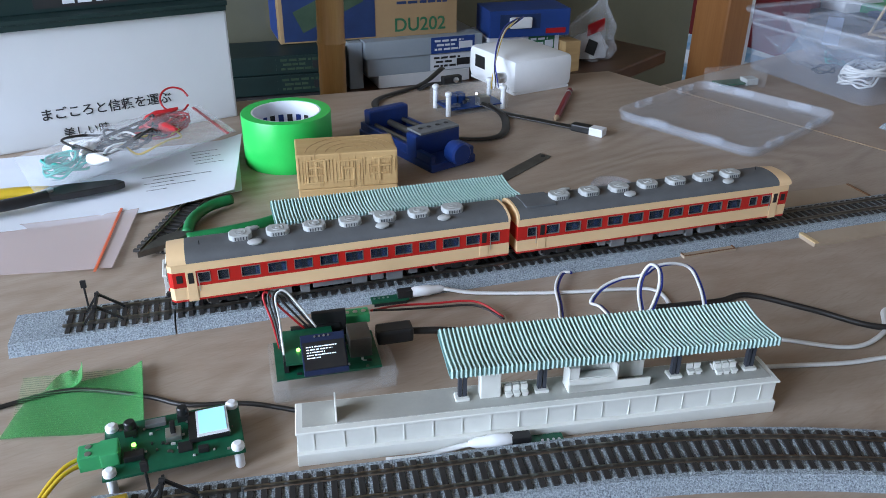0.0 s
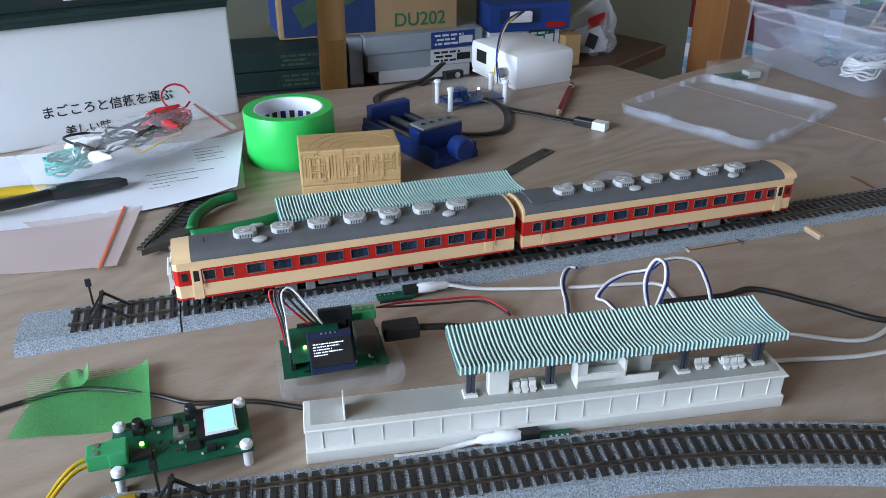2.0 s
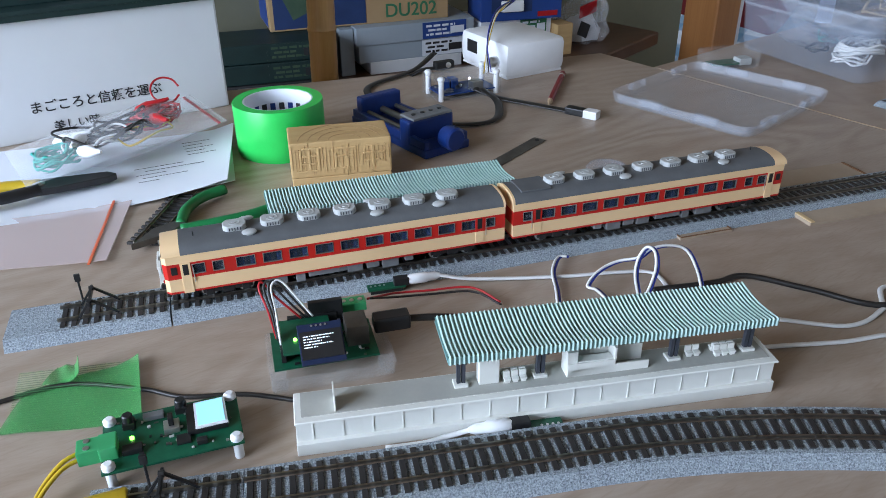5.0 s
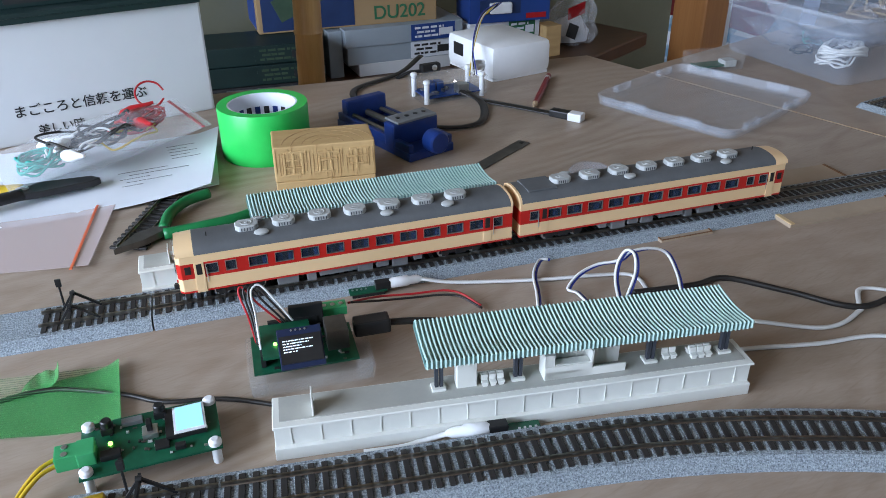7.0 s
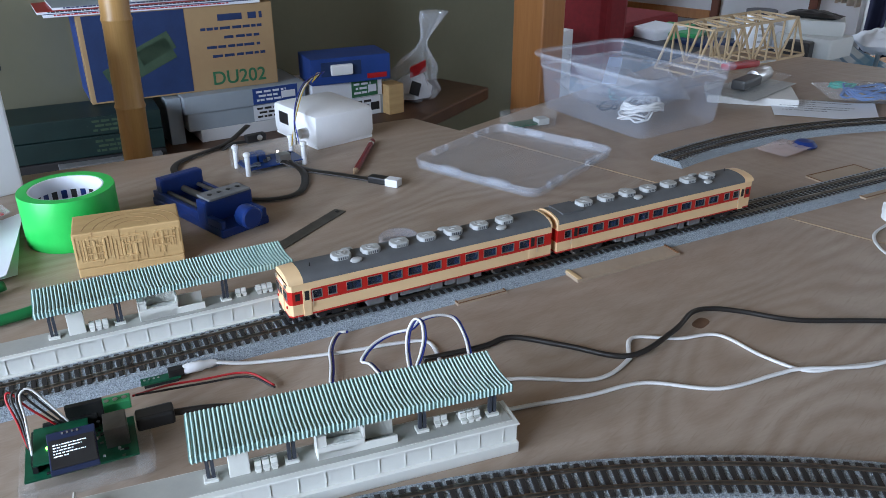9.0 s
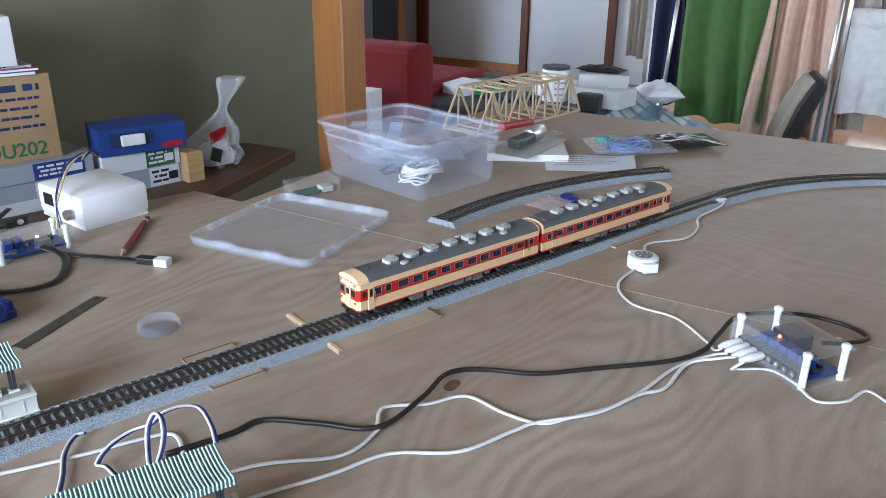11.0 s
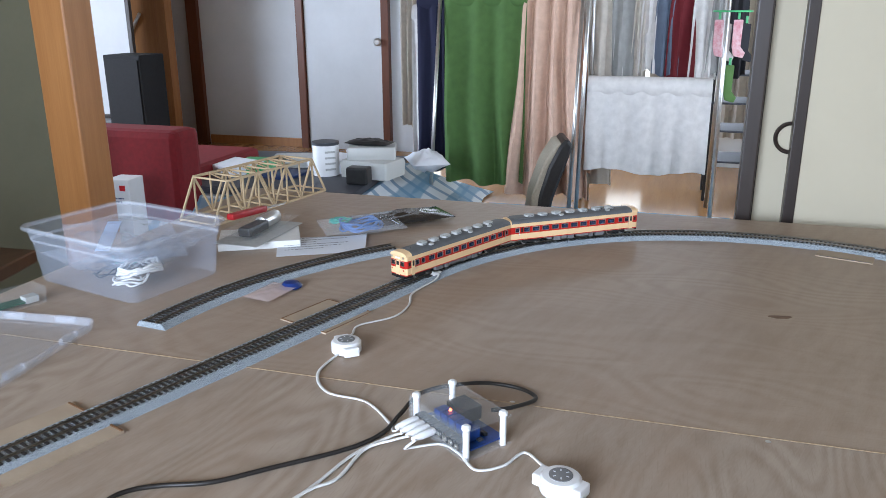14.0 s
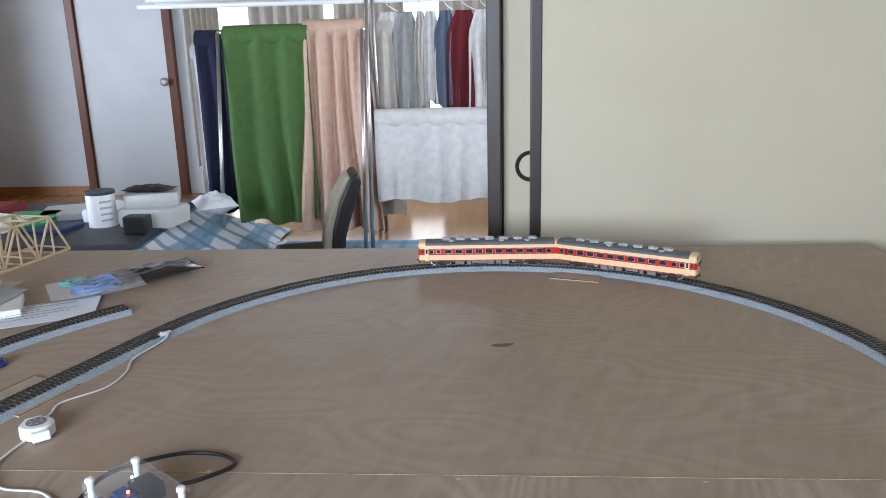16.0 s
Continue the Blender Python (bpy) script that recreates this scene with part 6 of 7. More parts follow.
for y in (0, Wd):
    stick((0, y, 0.0022), (L, y, 0.0022), 0.005, "bottom_chord")
    stick((L / n, y, Hh), (L - L / n, y, Hh), 0.005, "top_chord")
    for k in range(n):
        lo, hi = L * k / n, L * (k + 1) / n
        stick((lo, y, 0.002 if k % 2 == 0 else Hh), (hi, y, Hh if k % 2 == 0 else 0.002), 0.0038, "diagonal")
    for k in range(1, n):
        stick((L * k / n, y, 0.002), (L * k / n, y, Hh), 0.0032, "hanger")
for k in range(n + 1):
    stick((L * k / n, 0, 0.004), (L * k / n, Wd, 0.004), 0.0036, "floor_beam")
    if 1 <= k <= n - 1:
        stick((L * k / n, 0, Hh), (L * k / n, Wd, Hh), 0.0036, "top_beam")
        if k < n - 1:
            stick((L * k / n, 0, Hh), (L * (k + 1) / n, Wd, Hh), 0.0026, "top_brace")

FOAM = material("white_foam_tray", (0.72, 0.72, 0.70), (0.66, 0.66, 0.64), 60, 0.7)
tray = thing("foam_tray", "flat white foam tray at the table edge", "tray", pose(1.245, 0.400, 0, 0, 0, -42))
part("tray_slab", box(0.150, 0.100, 0.014, (0, 0, 0.007), 0.002), FOAM, tray)
bp = thing("blister_pack", "clear blister pack with a black and silver tool inside", "package", pose(1.250, 0.405, 0.0145, 0, 0, 18))
part("blister_shell", pillow(0.17, 0.085, 0.020, 12), CLEAR, bp, "clear moulded shell", True, pose(0, 0, 0.018))
part("backing_card", box(0.175, 0.090, 0.0012, (0, 0, 0.002), 0.0003), UNIT_GREY, bp)
part("tool_body", box(0.070, 0.026, 0.018, (-0.02, 0.0, 0.016), 0.005), BLACK, bp, "black tool body")
part("tool_head", rod(0.013, 0.06, (0.04, 0.004, 0.018), 16, turn=ALONG_X, bevel=0.002), SILVER, bp, "silver tool barrel", True)
kn = thing("pocket_knife", "red handled folding knife lying on the pack", "knife", pose(1.285, 0.440, 0.0500, 0, 4, 12))
part("knife_handle", box(0.105, 0.017, 0.012, (-0.040, 0, 0), 0.004), CABLE_R, kn, "glossy red handle", True)
part("blade", slab([(0.012, -0.005), (0.07, -0.005), (0.085, 0.0), (0.07, 0.005), (0.012, 0.005)], -0.0008, 0.0008), SILVER, kn)
ins = sheet_of("instruction_sheet", "printed instruction sheet in a clear sleeve", [(1.195, 0.300), (1.315, 0.195), (1.395, 0.262), (1.275, 0.385)], 0.001, PAPER, "paper", 0.003)
bars("print_line", [(0.008, 0.09), (0.004, 0.12), (0.004, 0.06), (0.004, 0.12), (0.010, 0.10), (0.004, 0.07)], ins, UNDER, pose(1.268, 0.366, 0.0046, 0, 0, -41), 0.0024, 0.014, 6)
bag1 = thing("cable_bag", "clear bag with coiled blue cable", "bag", pose(1.405, 0.285, 0.018, 0, 0, -35))
part("bag_film", pillow(0.16, 0.12, 0.017, 21), FILM, bag1, "crinkled clear film", True)
part("cable_coil", coil(0.0, 0.0, 0.0, 0.040, 6, CABLE_B, 0.002, 0.1, 15), material("pale_blue_cable", (0.05, 0.16, 0.42), None, 60, 0.4), bag1, "blue cable coil")
part("cable_coil", coil(-0.035, 0.03, 0.004, 0.02, 4, CABLE_T, 0.0018, 0.15, 16), CABLE_T, bag1, "teal cable coil")
bag2 = thing("antistatic_bag", "shiny dark grey antistatic bag", "bag", pose(1.515, 0.270, 0.012, 0, 0, -28))
part("bag_film", pillow(0.20, 0.10, 0.012, 27), material("antistatic_film", (0.06, 0.06, 0.058), (0.03, 0.03, 0.03), 30, 0.16, 0.6, bump=0.3), bag2, "", True)
solid("screw_bag", pillow(0.075, 0.05, 0.004, 31), PINKISH, "small flat bag with a blue part", "bag", pose(1.062, 0.165, 0.005, 0, 0, 10), smooth=True)
solid("blue_disc", lathe([(0.017, 0), (0.0175, 0.002), (0.012, 0.008), (0.003, 0.010)], 20), VISE_BLUE, "round blue plastic disc", "disc", pose(1.102, 0.162, 0.002), smooth=True)


# ---- behind the table: shelf with boxes, bamboo pole ----
KRAFT = material("brown_cardboard", (0.36, 0.24, 0.12), (0.31, 0.2, 0.1), 8, 0.75)
NAVY = material("navy_print", (0.018, 0.04, 0.12), (0.014, 0.03, 0.09), 20, 0.5)
MURKY = material("dark_green_print", (0.03, 0.06, 0.035), (0.05, 0.085, 0.05), 30, 0.6)
GREY_BOX = material("grey_blue_card", (0.33, 0.38, 0.42), (0.29, 0.34, 0.38), 10, 0.6)
BLUE_CARD = material("blue_card", (0.02, 0.06, 0.26), (0.016, 0.05, 0.2), 15, 0.45)
GREEN_INK = material("green_ink", (0.03, 0.15, 0.07), None, 30, 0.6)
BAMBOO = material("bamboo", (0.50, 0.30, 0.11), (0.36, 0.19, 0.06), 20, 0.35, stretch=(3, 3, 0.2), fine=0.2)
SHELF_Z = -0.19
sh = thing("wall_shelf", "dark brown wooden shelf board along the wall", "shelf")
part("shelf_board", slab([(0.0, 1.16), (0.90, 1.10), (1.265, 1.335), (1.19, 1.50), (0.0, 1.40)], SHELF_Z - 0.035, SHELF_Z, 0.004), DARK_WOOD, sh)
for x in (0.1, 0.85):
    part("bracket", box(0.04, 0.2, -FLOOR + SHELF_Z - 0.036, (x, 1.28, (FLOOR + SHELF_Z - 0.036) / 2), 0.002), DARK_WOOD, sh)
# low cupboard that carries the left stack
cb = thing("low_cupboard", "dark wooden low cupboard under the boxes", "cupboard", pose(0.1, 1.30, FLOOR))
part("cupboard_body", box(1.15, 0.42, 0.232, (-0.30, 0.04, 0.116), 0.004), DARK_WOOD, cb)
bx = thing("train_box", "brown cardboard box with green model name and dark picture", "box", pose(0.218, 1.225, -0.082, 0, 0, 1.5))
part("box_body", box(0.41, 0.18, 0.184, (0.205, 0.09, 0.092), 0.002), KRAFT, bx)
part("picture", box(0.205, 0.0008, 0.178, (0.112, -0.0004, 0.093)), NAVY, bx, "dark blue picture panel")
b = box(0.15, 0.0012, 0.05, (0.11, -0.0008, 0.075), 0.0005, Matrix.Rotation(radians(-24), 4, "Y"))
box(0.08, 0.0012, 0.04, (0.145, -0.0008, 0.105), 0.0005, Matrix.Rotation(radians(-24), 4, "Y"), bm=b)
part("printed_engine", b, MURKY, bx, "murky green printed shape")
part("side_picture", box(0.0008, 0.12, 0.176, (-0.0004, 0.09, 0.092)), BLUE_CARD, bx)
writing("DU202", 0.042, GREEN_INK, bx, pose(0.258, -0.0008, 0.012) @ UPRIGHT, "green printed model name")
bars("print_line", [(0.035, 0.10)], bx, NAVY, pose(0.25, -0.0006, 0.158) @ UPRIGHT, 0.014, 0.01, 2)
bars("print_line", [(0.0, 0.14), (0.05, 0.08), (0.01, 0.12), (0.02, 0.12)], bx, NAVY, pose(0.245, -0.0006, 0.135) @ UPRIGHT, 0.006, 0.02, 4)
for k, (x, w, h) in enumerate(((0.16, 0.44, 0.006), (0.15, 0.46, 0.005), (0.18, 0.42, 0.005))):
    mg = thing("magazine", "thin magazine lying on the cardboard box", "magazine", pose(x, 1.22 + 0.004 * k, 0.1025 + 0.0062 * k, 0, 0, 1 + k))
    part("page_block", box(w, 0.17, h, (w / 2, 0.085, h / 2), 0.0006), PAPER, mg)
    part("cover", box(w + 0.001, 0.171, 0.0008, (w / 2, 0.085, h + 0.0002)), (NAVY, CABLE_R, GREY_BOX)[k], mg)
    bars("print_line", [(0.02, 0.35)], mg, (CABLE_R, INK, NAVY)[k], pose(0, -0.0003, h / 2 + 0.001) @ UPRIGHT, 0.0024)
wbx = thing("white_box", "plain white box on the magazines", "box", pose(0.33, 1.22, 0.1222, 0, 0, 2))
part("box_body", box(0.24, 0.16, 0.10, (0.12, 0.08, 0.05), 0.002), CARTON, wbx)


def flat_box(label, x, y, z, w, d, h, mat, rz=0, panel=None, dark=None):
    ob = thing("flat_box", label, "box", pose(x, y, z, 0, 0, rz))
    part("box_body", box(w, d, h, (w / 2, d / 2, h / 2), 0.0015), mat, ob)
    if panel:
        part("box_label", box(w * 0.38, 0.0008, h * 0.92, (w * 0.74, -0.0004, h / 2)), panel, ob)
        bars("print_line", [(0, w * 0.25), (0.005, w * 0.16), (0, w * 0.22)], ob, dark or PAPER, pose(w * 0.58, -0.001, h * 0.75) @ UPRIGHT, h * 0.12, h * 0.24, 5)
        part("box_code", box(w * 0.12, 0.001, h * 0.4, (w * 0.85, -0.0008, h * 0.45)), PAPER if dark is None else INK, ob)
    return ob


flat_box("white flat box at the bottom of the stack", 0.43, 1.20, SHELF_Z, 0.225, 0.16, 0.028, CARTON, 4)
flat_box("grey-blue flat model box with white label", 0.405, 1.20, SHELF_Z + 0.028, 0.275, 0.16, 0.040, GREY_BOX, 4, PAPER, INK)
flat_box("grey-blue flat model box with blue label", 0.40, 1.195, SHELF_Z + 0.068, 0.285, 0.16, 0.040, GREY_BOX, 4, BLUE_CARD)
flat_box("pale grey model box standing behind", 0.365, 1.21, SHELF_Z, 0.032, 0.15, 0.105, GREY_BOX, 4)
for k in range(3):
    flat_box("dark green flat model box with pale marks", 0.02, 1.13 + 0.005 * k, (-0.236, -0.165, -0.123)[k], 0.32, 0.14, (0.070, 0.041, 0.039)[k], (INK, DEEP_GREEN, DEEP_GREEN)[k], -1, (INK, DEEP_GREEN, DEEP_GREEN)[k], MURKY)
yb = thing("book_box", "black box with white block letters upside down", "box", pose(0.13, 1.095, -0.236, 0, 0, 4))
part("box_body", box(0.20, 0.14, 0.066, (0.1, 0.07, 0.033), 0.0015), UNDER, yb)
part("black_panel", box(0.14, 0.0008, 0.040, (0.075, -0.0004, 0.038)), INK, yb)
writing("YOKOSUKA COLOR", 0.0135, PAPER, yb, pose(0.138, -0.0012, 0.052, 0, 180, 0) @ UPRIGHT, "white upside-down lettering")
flat_box("dull green flat box", 0.70, 1.215, SHELF_Z, 0.20, 0.13, 0.05, GREY_BOX, 6, PAPER, INK)
flat_box("white and green flat model box", 0.70, 1.21, SHELF_Z + 0.05, 0.19, 0.13, 0.045, PAPER, 6, GREEN_INK)
op = thing("open_model_box", "blue model box with a window showing a white car", "box", pose(0.70, 1.21, SHELF_Z + 0.095, 0, 0, -3))
part("box_body", box(0.20, 0.11, 0.062, (0.10, 0.055, 0.031), 0.0015), BLUE_CARD, op)
part("box_window", box(0.10, 0.0008, 0.034, (0.075, -0.0004, 0.036)), NAVY, op)
part("model_car", box(0.055, 0.012, 0.026, (0.075, -0.004, 0.034), 0.005), WHITE, op, "white model seen in the box")
part("box_stripe", box(0.05, 0.0008, 0.012, (0.165, -0.0004, 0.012)), CABLE_R, op)
solid("wood_offcut", box(0.045, 0.05, 0.075, (0, 0, 0.0375), 0.002), BLOCK_WOOD, "small upright wood offcut", "wood block", pose(0.915, 1.235, SHELF_Z, 0, 0, 10))
pb = thing("tied_bag", "clear bag of white powder with red print, twisted at the neck", "bag", pose(1.020, 1.33, SHELF_Z) @ Matrix.Diagonal((0.95, 0.95, 1.18, 1)))
bb = lathe([(0.040, 0), (0.072, 0.004), (0.078, 0.015), (0.076, 0.03), (0.070, 0.045), (0.064, 0.06), (0.055, 0.075), (0.042, 0.09), (0.027, 0.103), (0.016, 0.114), (0.011, 0.126), (0.013, 0.138), (0.020, 0.155), (0.030, 0.175), (0.034, 0.190)], 40)
for v in bb.verts:
    fold = 0.30 * noise.noise(v.co * 30) + 0.22 * noise.noise(v.co * 85)
    pleat = 0.20 * math.sin(9 * math.atan2(v.co.y, v.co.x) + 30 * v.co.z) * min(1.0, v.co.z / 0.09)
    k = 1 + fold + pleat
    lean = 0.5 * max(0.0, v.co.z - 0.05)
    v.co.x, v.co.y = v.co.x * k + lean, v.co.y * k * 0.8
part("bag_body", bb, FILM, pb, "crinkled clear bag", True)
pw = lathe([(0.030, 0.002), (0.058, 0.006), (0.060, 0.02), (0.054, 0.034), (0.036, 0.048), (0.01, 0.054)], 24)
for v in pw.verts:
    k = 1 + 0.22 * noise.noise(v.co * 34)
    v.co.x, v.co.y, v.co.z = v.co.x * k, v.co.y * k * 0.8, v.co.z * k
part("powder", pw, PAPER, pb, "white powder", True)
part("red_print", box(0.05, 0.003, 0.030, (-0.005, -0.050, 0.075), 0.001, Matrix.Rotation(radians(-15), 4, "Y") @ Matrix.Rotation(radians(25), 4, "X")), CABLE_R, pb, "red printed patch")
part("black_print", box(0.03, 0.003, 0.03, (-0.02, -0.062, 0.035), 0.001, Matrix.Rotation(radians(20), 4, "Y")), INK, pb)
pole = thing("bamboo_pole", "varnished upright bamboo pole with node rings", "pole", pose(0.232, 0.685, FLOOR, 0, 1.0, 0))
part("cane", lathe([(0.0225, 0), (0.0220, 0.208), (0.0215, 0.428), (0.0230, 0.433), (0.0215, 0.438), (0.0212, 0.548), (0.0228, 0.553), (0.0212, 0.558), (0.0208, 0.676), (0.0225, 0.681), (0.0208, 0.686), (0.0205, 0.818), (0.022, 0.823), (0.0205, 0.828), (0.0195, 1.408)], 24), BAMBOO, pole, "", True)
cl = thing("cable_clip", "black cable clip on a strap at the table edge", "clip", pose(0.392, 0.545, 0.0, 0, 0, 10))
part("clip_body", box(0.03, 0.012, 0.012, (0, 0, 0.012), 0.002), BLACK, cl)
part("clip_stud", lathe([(0.004, 0), (0.004, 0.002), (0.002, 0.003)], 12), SILVER, cl, "", True, pose(0.004, -0.0062, 0.013, 90))
part("strap", tube([(0.0, 0.0, 0.008), (-0.04, 0.01, 0.004), (-0.07, 0.02, -0.03), (-0.08, 0.05, -0.12)], 0.006, 8, 0.3), BLACK, cl)


# the loose things were laid out on a grid 2 % too wide
for ob in [o for o in scene.objects if o not in FIRST_LOOSE and o.parent is None and not o.name.startswith(("box_cover", "storage_box"))]:
    ob.matrix_basis = Matrix.Scale(0.979, 4) @ ob.matrix_basis


def room(p, q, z, rz=0.0):
    """A pose in the next room."""
    return beyond(p, q + 0.02 + 0.036 * p, z if z < KEEP_Z else z - 0.03, rz)


KEEP_Z = DEEP + 0.001

# ---- the next room ----
SOFA = material("red_sofa_fabric", (0.20, 0.008, 0.012), (0.15, 0.006, 0.009), 60, 0.85, bump=0.1)
so = thing("armchair", "dark red upholstered armchair with a straight back", "armchair", house(2.62, 1.535, FLOOR))
part("backrest", box(0.16, 1.06, 0.50, (0, 0, 0.235), 0.03), SOFA, so)
part("seat", box(0.6, 0.9, 0.3, (0.38, 0, 0.15), 0.03), SOFA, so)
part("leg", box(0.05, 0.05, 0.02, (0, 0.4, 0.01)), DARK_WOOD, so)
sp = thing("loudspeaker", "tall black cabinet loudspeaker", "loudspeaker", room(4.6, 2.55, DEEP))
SPEAKER_BLACK = material("speaker_cloth", (0.006, 0.006, 0.007), (0.009, 0.009, 0.010), 60, 0.85)
part("cabinet", box(0.26, 0.28, 0.82, (0, 0, 0.41), 0.008), SPEAKER_BLACK, sp)
part("grille", box(0.01, 0.25, 0.76, (-0.133, 0, 0.41), 0.003), SPEAKER_BLACK, sp)
ts = thing("panel_screen", "large pale panel with a dark frame standing in the next room", "panel", room(4.95, 3.15, DEEP, 10))
part("panel", box(0.03, 0.62, 1.6, (0, 0, 1.15)), WHITE_WALL, ts)
for y in (-0.31, 0.31):
    part("panel_frame", box(0.04, 0.03, 1.62, (0, y, 1.15), 0.003), DARK_FRAME, ts)
part("panel_frame", box(0.04, 0.65, 0.04, (0, 0, 0.34), 0.003), DARK_FRAME, ts)
part("panel_foot", box(0.3, 0.5, 0.33, (0, 0, 0.165), 0.01), UNDER, ts)
wd = thing("door_4", "open orange wooden door with a metal lever handle", "door", room(5.6, 3.22, 0, -8), kind="structure")
part("door_leaf", box(0.04, 0.50, 2.0, (0, 0, DEEP + 1.0), 0.003), ORANGE_WOOD, wd)
part("lever_handle", tube([(-0.05, 0.06, 0.20), (-0.05, -0.10, 0.40)], 0.014, 10, steps=0), SILVER, wd, "bar handle")
part("door_casing", box(0.08, 0.10, 2.1, (0, -0.30, DEEP + 1.05), 0.004), ORANGE_WOOD, wd)
sw = thing("light_switch", "white wall switch plate", "switch", room(5.935, 2.90, 0.50))
part("plate", box(0.012, 0.09, 0.13, (0, 0, 0), 0.003), WHITE, sw)
part("rocker", box(0.008, 0.02, 0.04, (-0.007, 0, 0), 0.002), UNIT_GREY, sw)
structure("trim", box(0.05, 0.10, 2.3, (5.93, 3.13, DEEP + 1.15), 0.004), BROWN_TRIM, "dark red-brown door casing", "trim", HB)

cx = thing("carton", "small white carton with red print beside the armchair", "box", house(2.33, 1.082, FLOOR, 4))
part("carton_body", box(0.09, 0.088, 0.352, (0, 0, 0.176), 0.003), CARTON, cx)
part("red_label", box(0.001, 0.022, 0.020, (-0.0458, -0.018, 0.322)), CABLE_R, cx)
bars("print_line", [(0, 0.05), (0, 0.04)], cx, NAVY, pose(-0.0462, 0.03, 0.285, 90, 0, -90), 0.005, 0.012, 3)

# low table with a checked quilt and clutter
def low(p, q, z, rz=0.0):
    return house(p, q + 0.02 + 0.036 * p - 0.13, z, rz)


KT = low(2.98, 0.62, FLOOR, 4)
QUILT = material("checked_quilt", (0.62, 0.66, 0.68), (0.56, 0.60, 0.62), 20, 0.9, bump=0.1)
nt = QUILT.node_tree
bs = nt.nodes["Principled BSDF"]
tc, old = nt.nodes.new("ShaderNodeTexCoord"), bs.inputs["Base Color"].links[0].from_socket
prev = old
for ax, ratio, tone in (("X", 5.0, (0.09, 0.20, 0.32, 1)), ("Y", 5.0, (0.10, 0.24, 0.36, 1)), ("Z", 6.0, (0.12, 0.25, 0.36, 1))):
    wv, mr, mx = nt.nodes.new("ShaderNodeTexWave"), nt.nodes.new("ShaderNodeMapRange"), nt.nodes.new("ShaderNodeMix")
    wv.bands_direction, mx.data_type = ax, "RGBA"
    wv.inputs["Scale"].default_value, wv.inputs["Distortion"].default_value = ratio / 2, 0.6
    mr.inputs[1].default_value, mr.inputs[2].default_value, mr.inputs[4].default_value = 0.72, 0.85, 0.75
    nt.links.new(tc.outputs["Object"], wv.inputs["Vector"])
    nt.links.new(wv.outputs["Fac"], mr.inputs[0])
    nt.links.new(mr.outputs[0], mx.inputs["Factor"])
    nt.links.new(prev, mx.inputs["A"])
    mx.inputs["B"].default_value = tone
    prev = mx.outputs["Result"]
nt.links.new(prev, bs.inputs["Base Color"])
TOP_H = 0.235
lt = thing("low_table", "low table with a dark square top over a heater quilt", "low table", KT)
part("tabletop", box(0.80, 1.15, 0.03, (0.12, 0.35, TOP_H), 0.006), DARK_GREY, lt, "dark grey top")
part("frame", box(0.7, 1.0, 0.20, (0.12, 0.35, 0.11)), DARK_WOOD, lt)


def draped(w, d, spread, h, n=22, seed=0):
    """A quilt that falls from a square top to the floor in soft folds."""
    b = bmesh.new()
    rings = []
    for k in range(7):
        f = k / 6
        ring = []
        for j in range(4 * n):
            side, u = divmod(j, n)
            t = u / n * 2 - 1
            x, y = ((t, -1), (1, t), (-t, 1), (-1, -t))[side]
            fold = 0.05 * f * noise.noise((j * 0.35 + seed, f, 0)) + 0.02 * f * math.sin(j * 0.9)
            grow = spread * f ** 1.4 + fold
            ring.append(b.verts.new((x * (w / 2 + grow), y * (d / 2 + grow), h * (1 - f ** 1.15) + 0.01 + 0.025 * math.sin(j * 0.7) * f * (1 - f))))
        rings.append(ring)
    b.faces.new(rings[0])
    for a, c in zip(rings, rings[1:]):
        m = len(a)
        for j in range(m):
            b.faces.new((a[j], a[(j + 1) % m], c[(j + 1) % m], c[j]))
    bmesh.ops.recalc_face_normals(b, faces=b.faces)
    return b


solid("quilt", draped(0.82, 1.17, 0.34, TOP_H - 0.03), QUILT, "white quilt with blue checks draped under the low table top", "quilt", KT @ pose(0.12, 0.35, 0), smooth=True)
solid("floor_quilt", draped(0.5, 1.2, 0.08, 0.03, seed=5), QUILT, "thin checked quilt spread on the floor", "quilt", room(4.05, -0.55, DEEP), smooth=True)
KTOP = FLOOR + TOP_H + 0.015
can = thing("metal_can", "white printed tin can with a dark rim", "can", low(3.02, 0.62, KTOP))
part("can_body", lathe([(0.055, 0), (0.055, 0.128), (0.054, 0.130)], 32), WHITE, can, "", True)
part("can_rim", lathe([(0.057, 0.128), (0.057, 0.140), (0.048, 0.140)], 32), DARK_GREY, can, "", True)
for k in range(4):
    part("can_print", box(0.045, 0.0015, 0.008, (0, 0, 0)), UNIT_GREY, can, at=pose(0.0552 * math.cos(3.9), 0.0552 * math.sin(3.9), 0.03 + 0.024 * k, 0, 0, math.degrees(3.9) + 90))
HAZY = clear("hazy_plastic", (0.66, 0.68, 0.66), 0.3, 0.0, 0.75)
rr = random.Random(8)
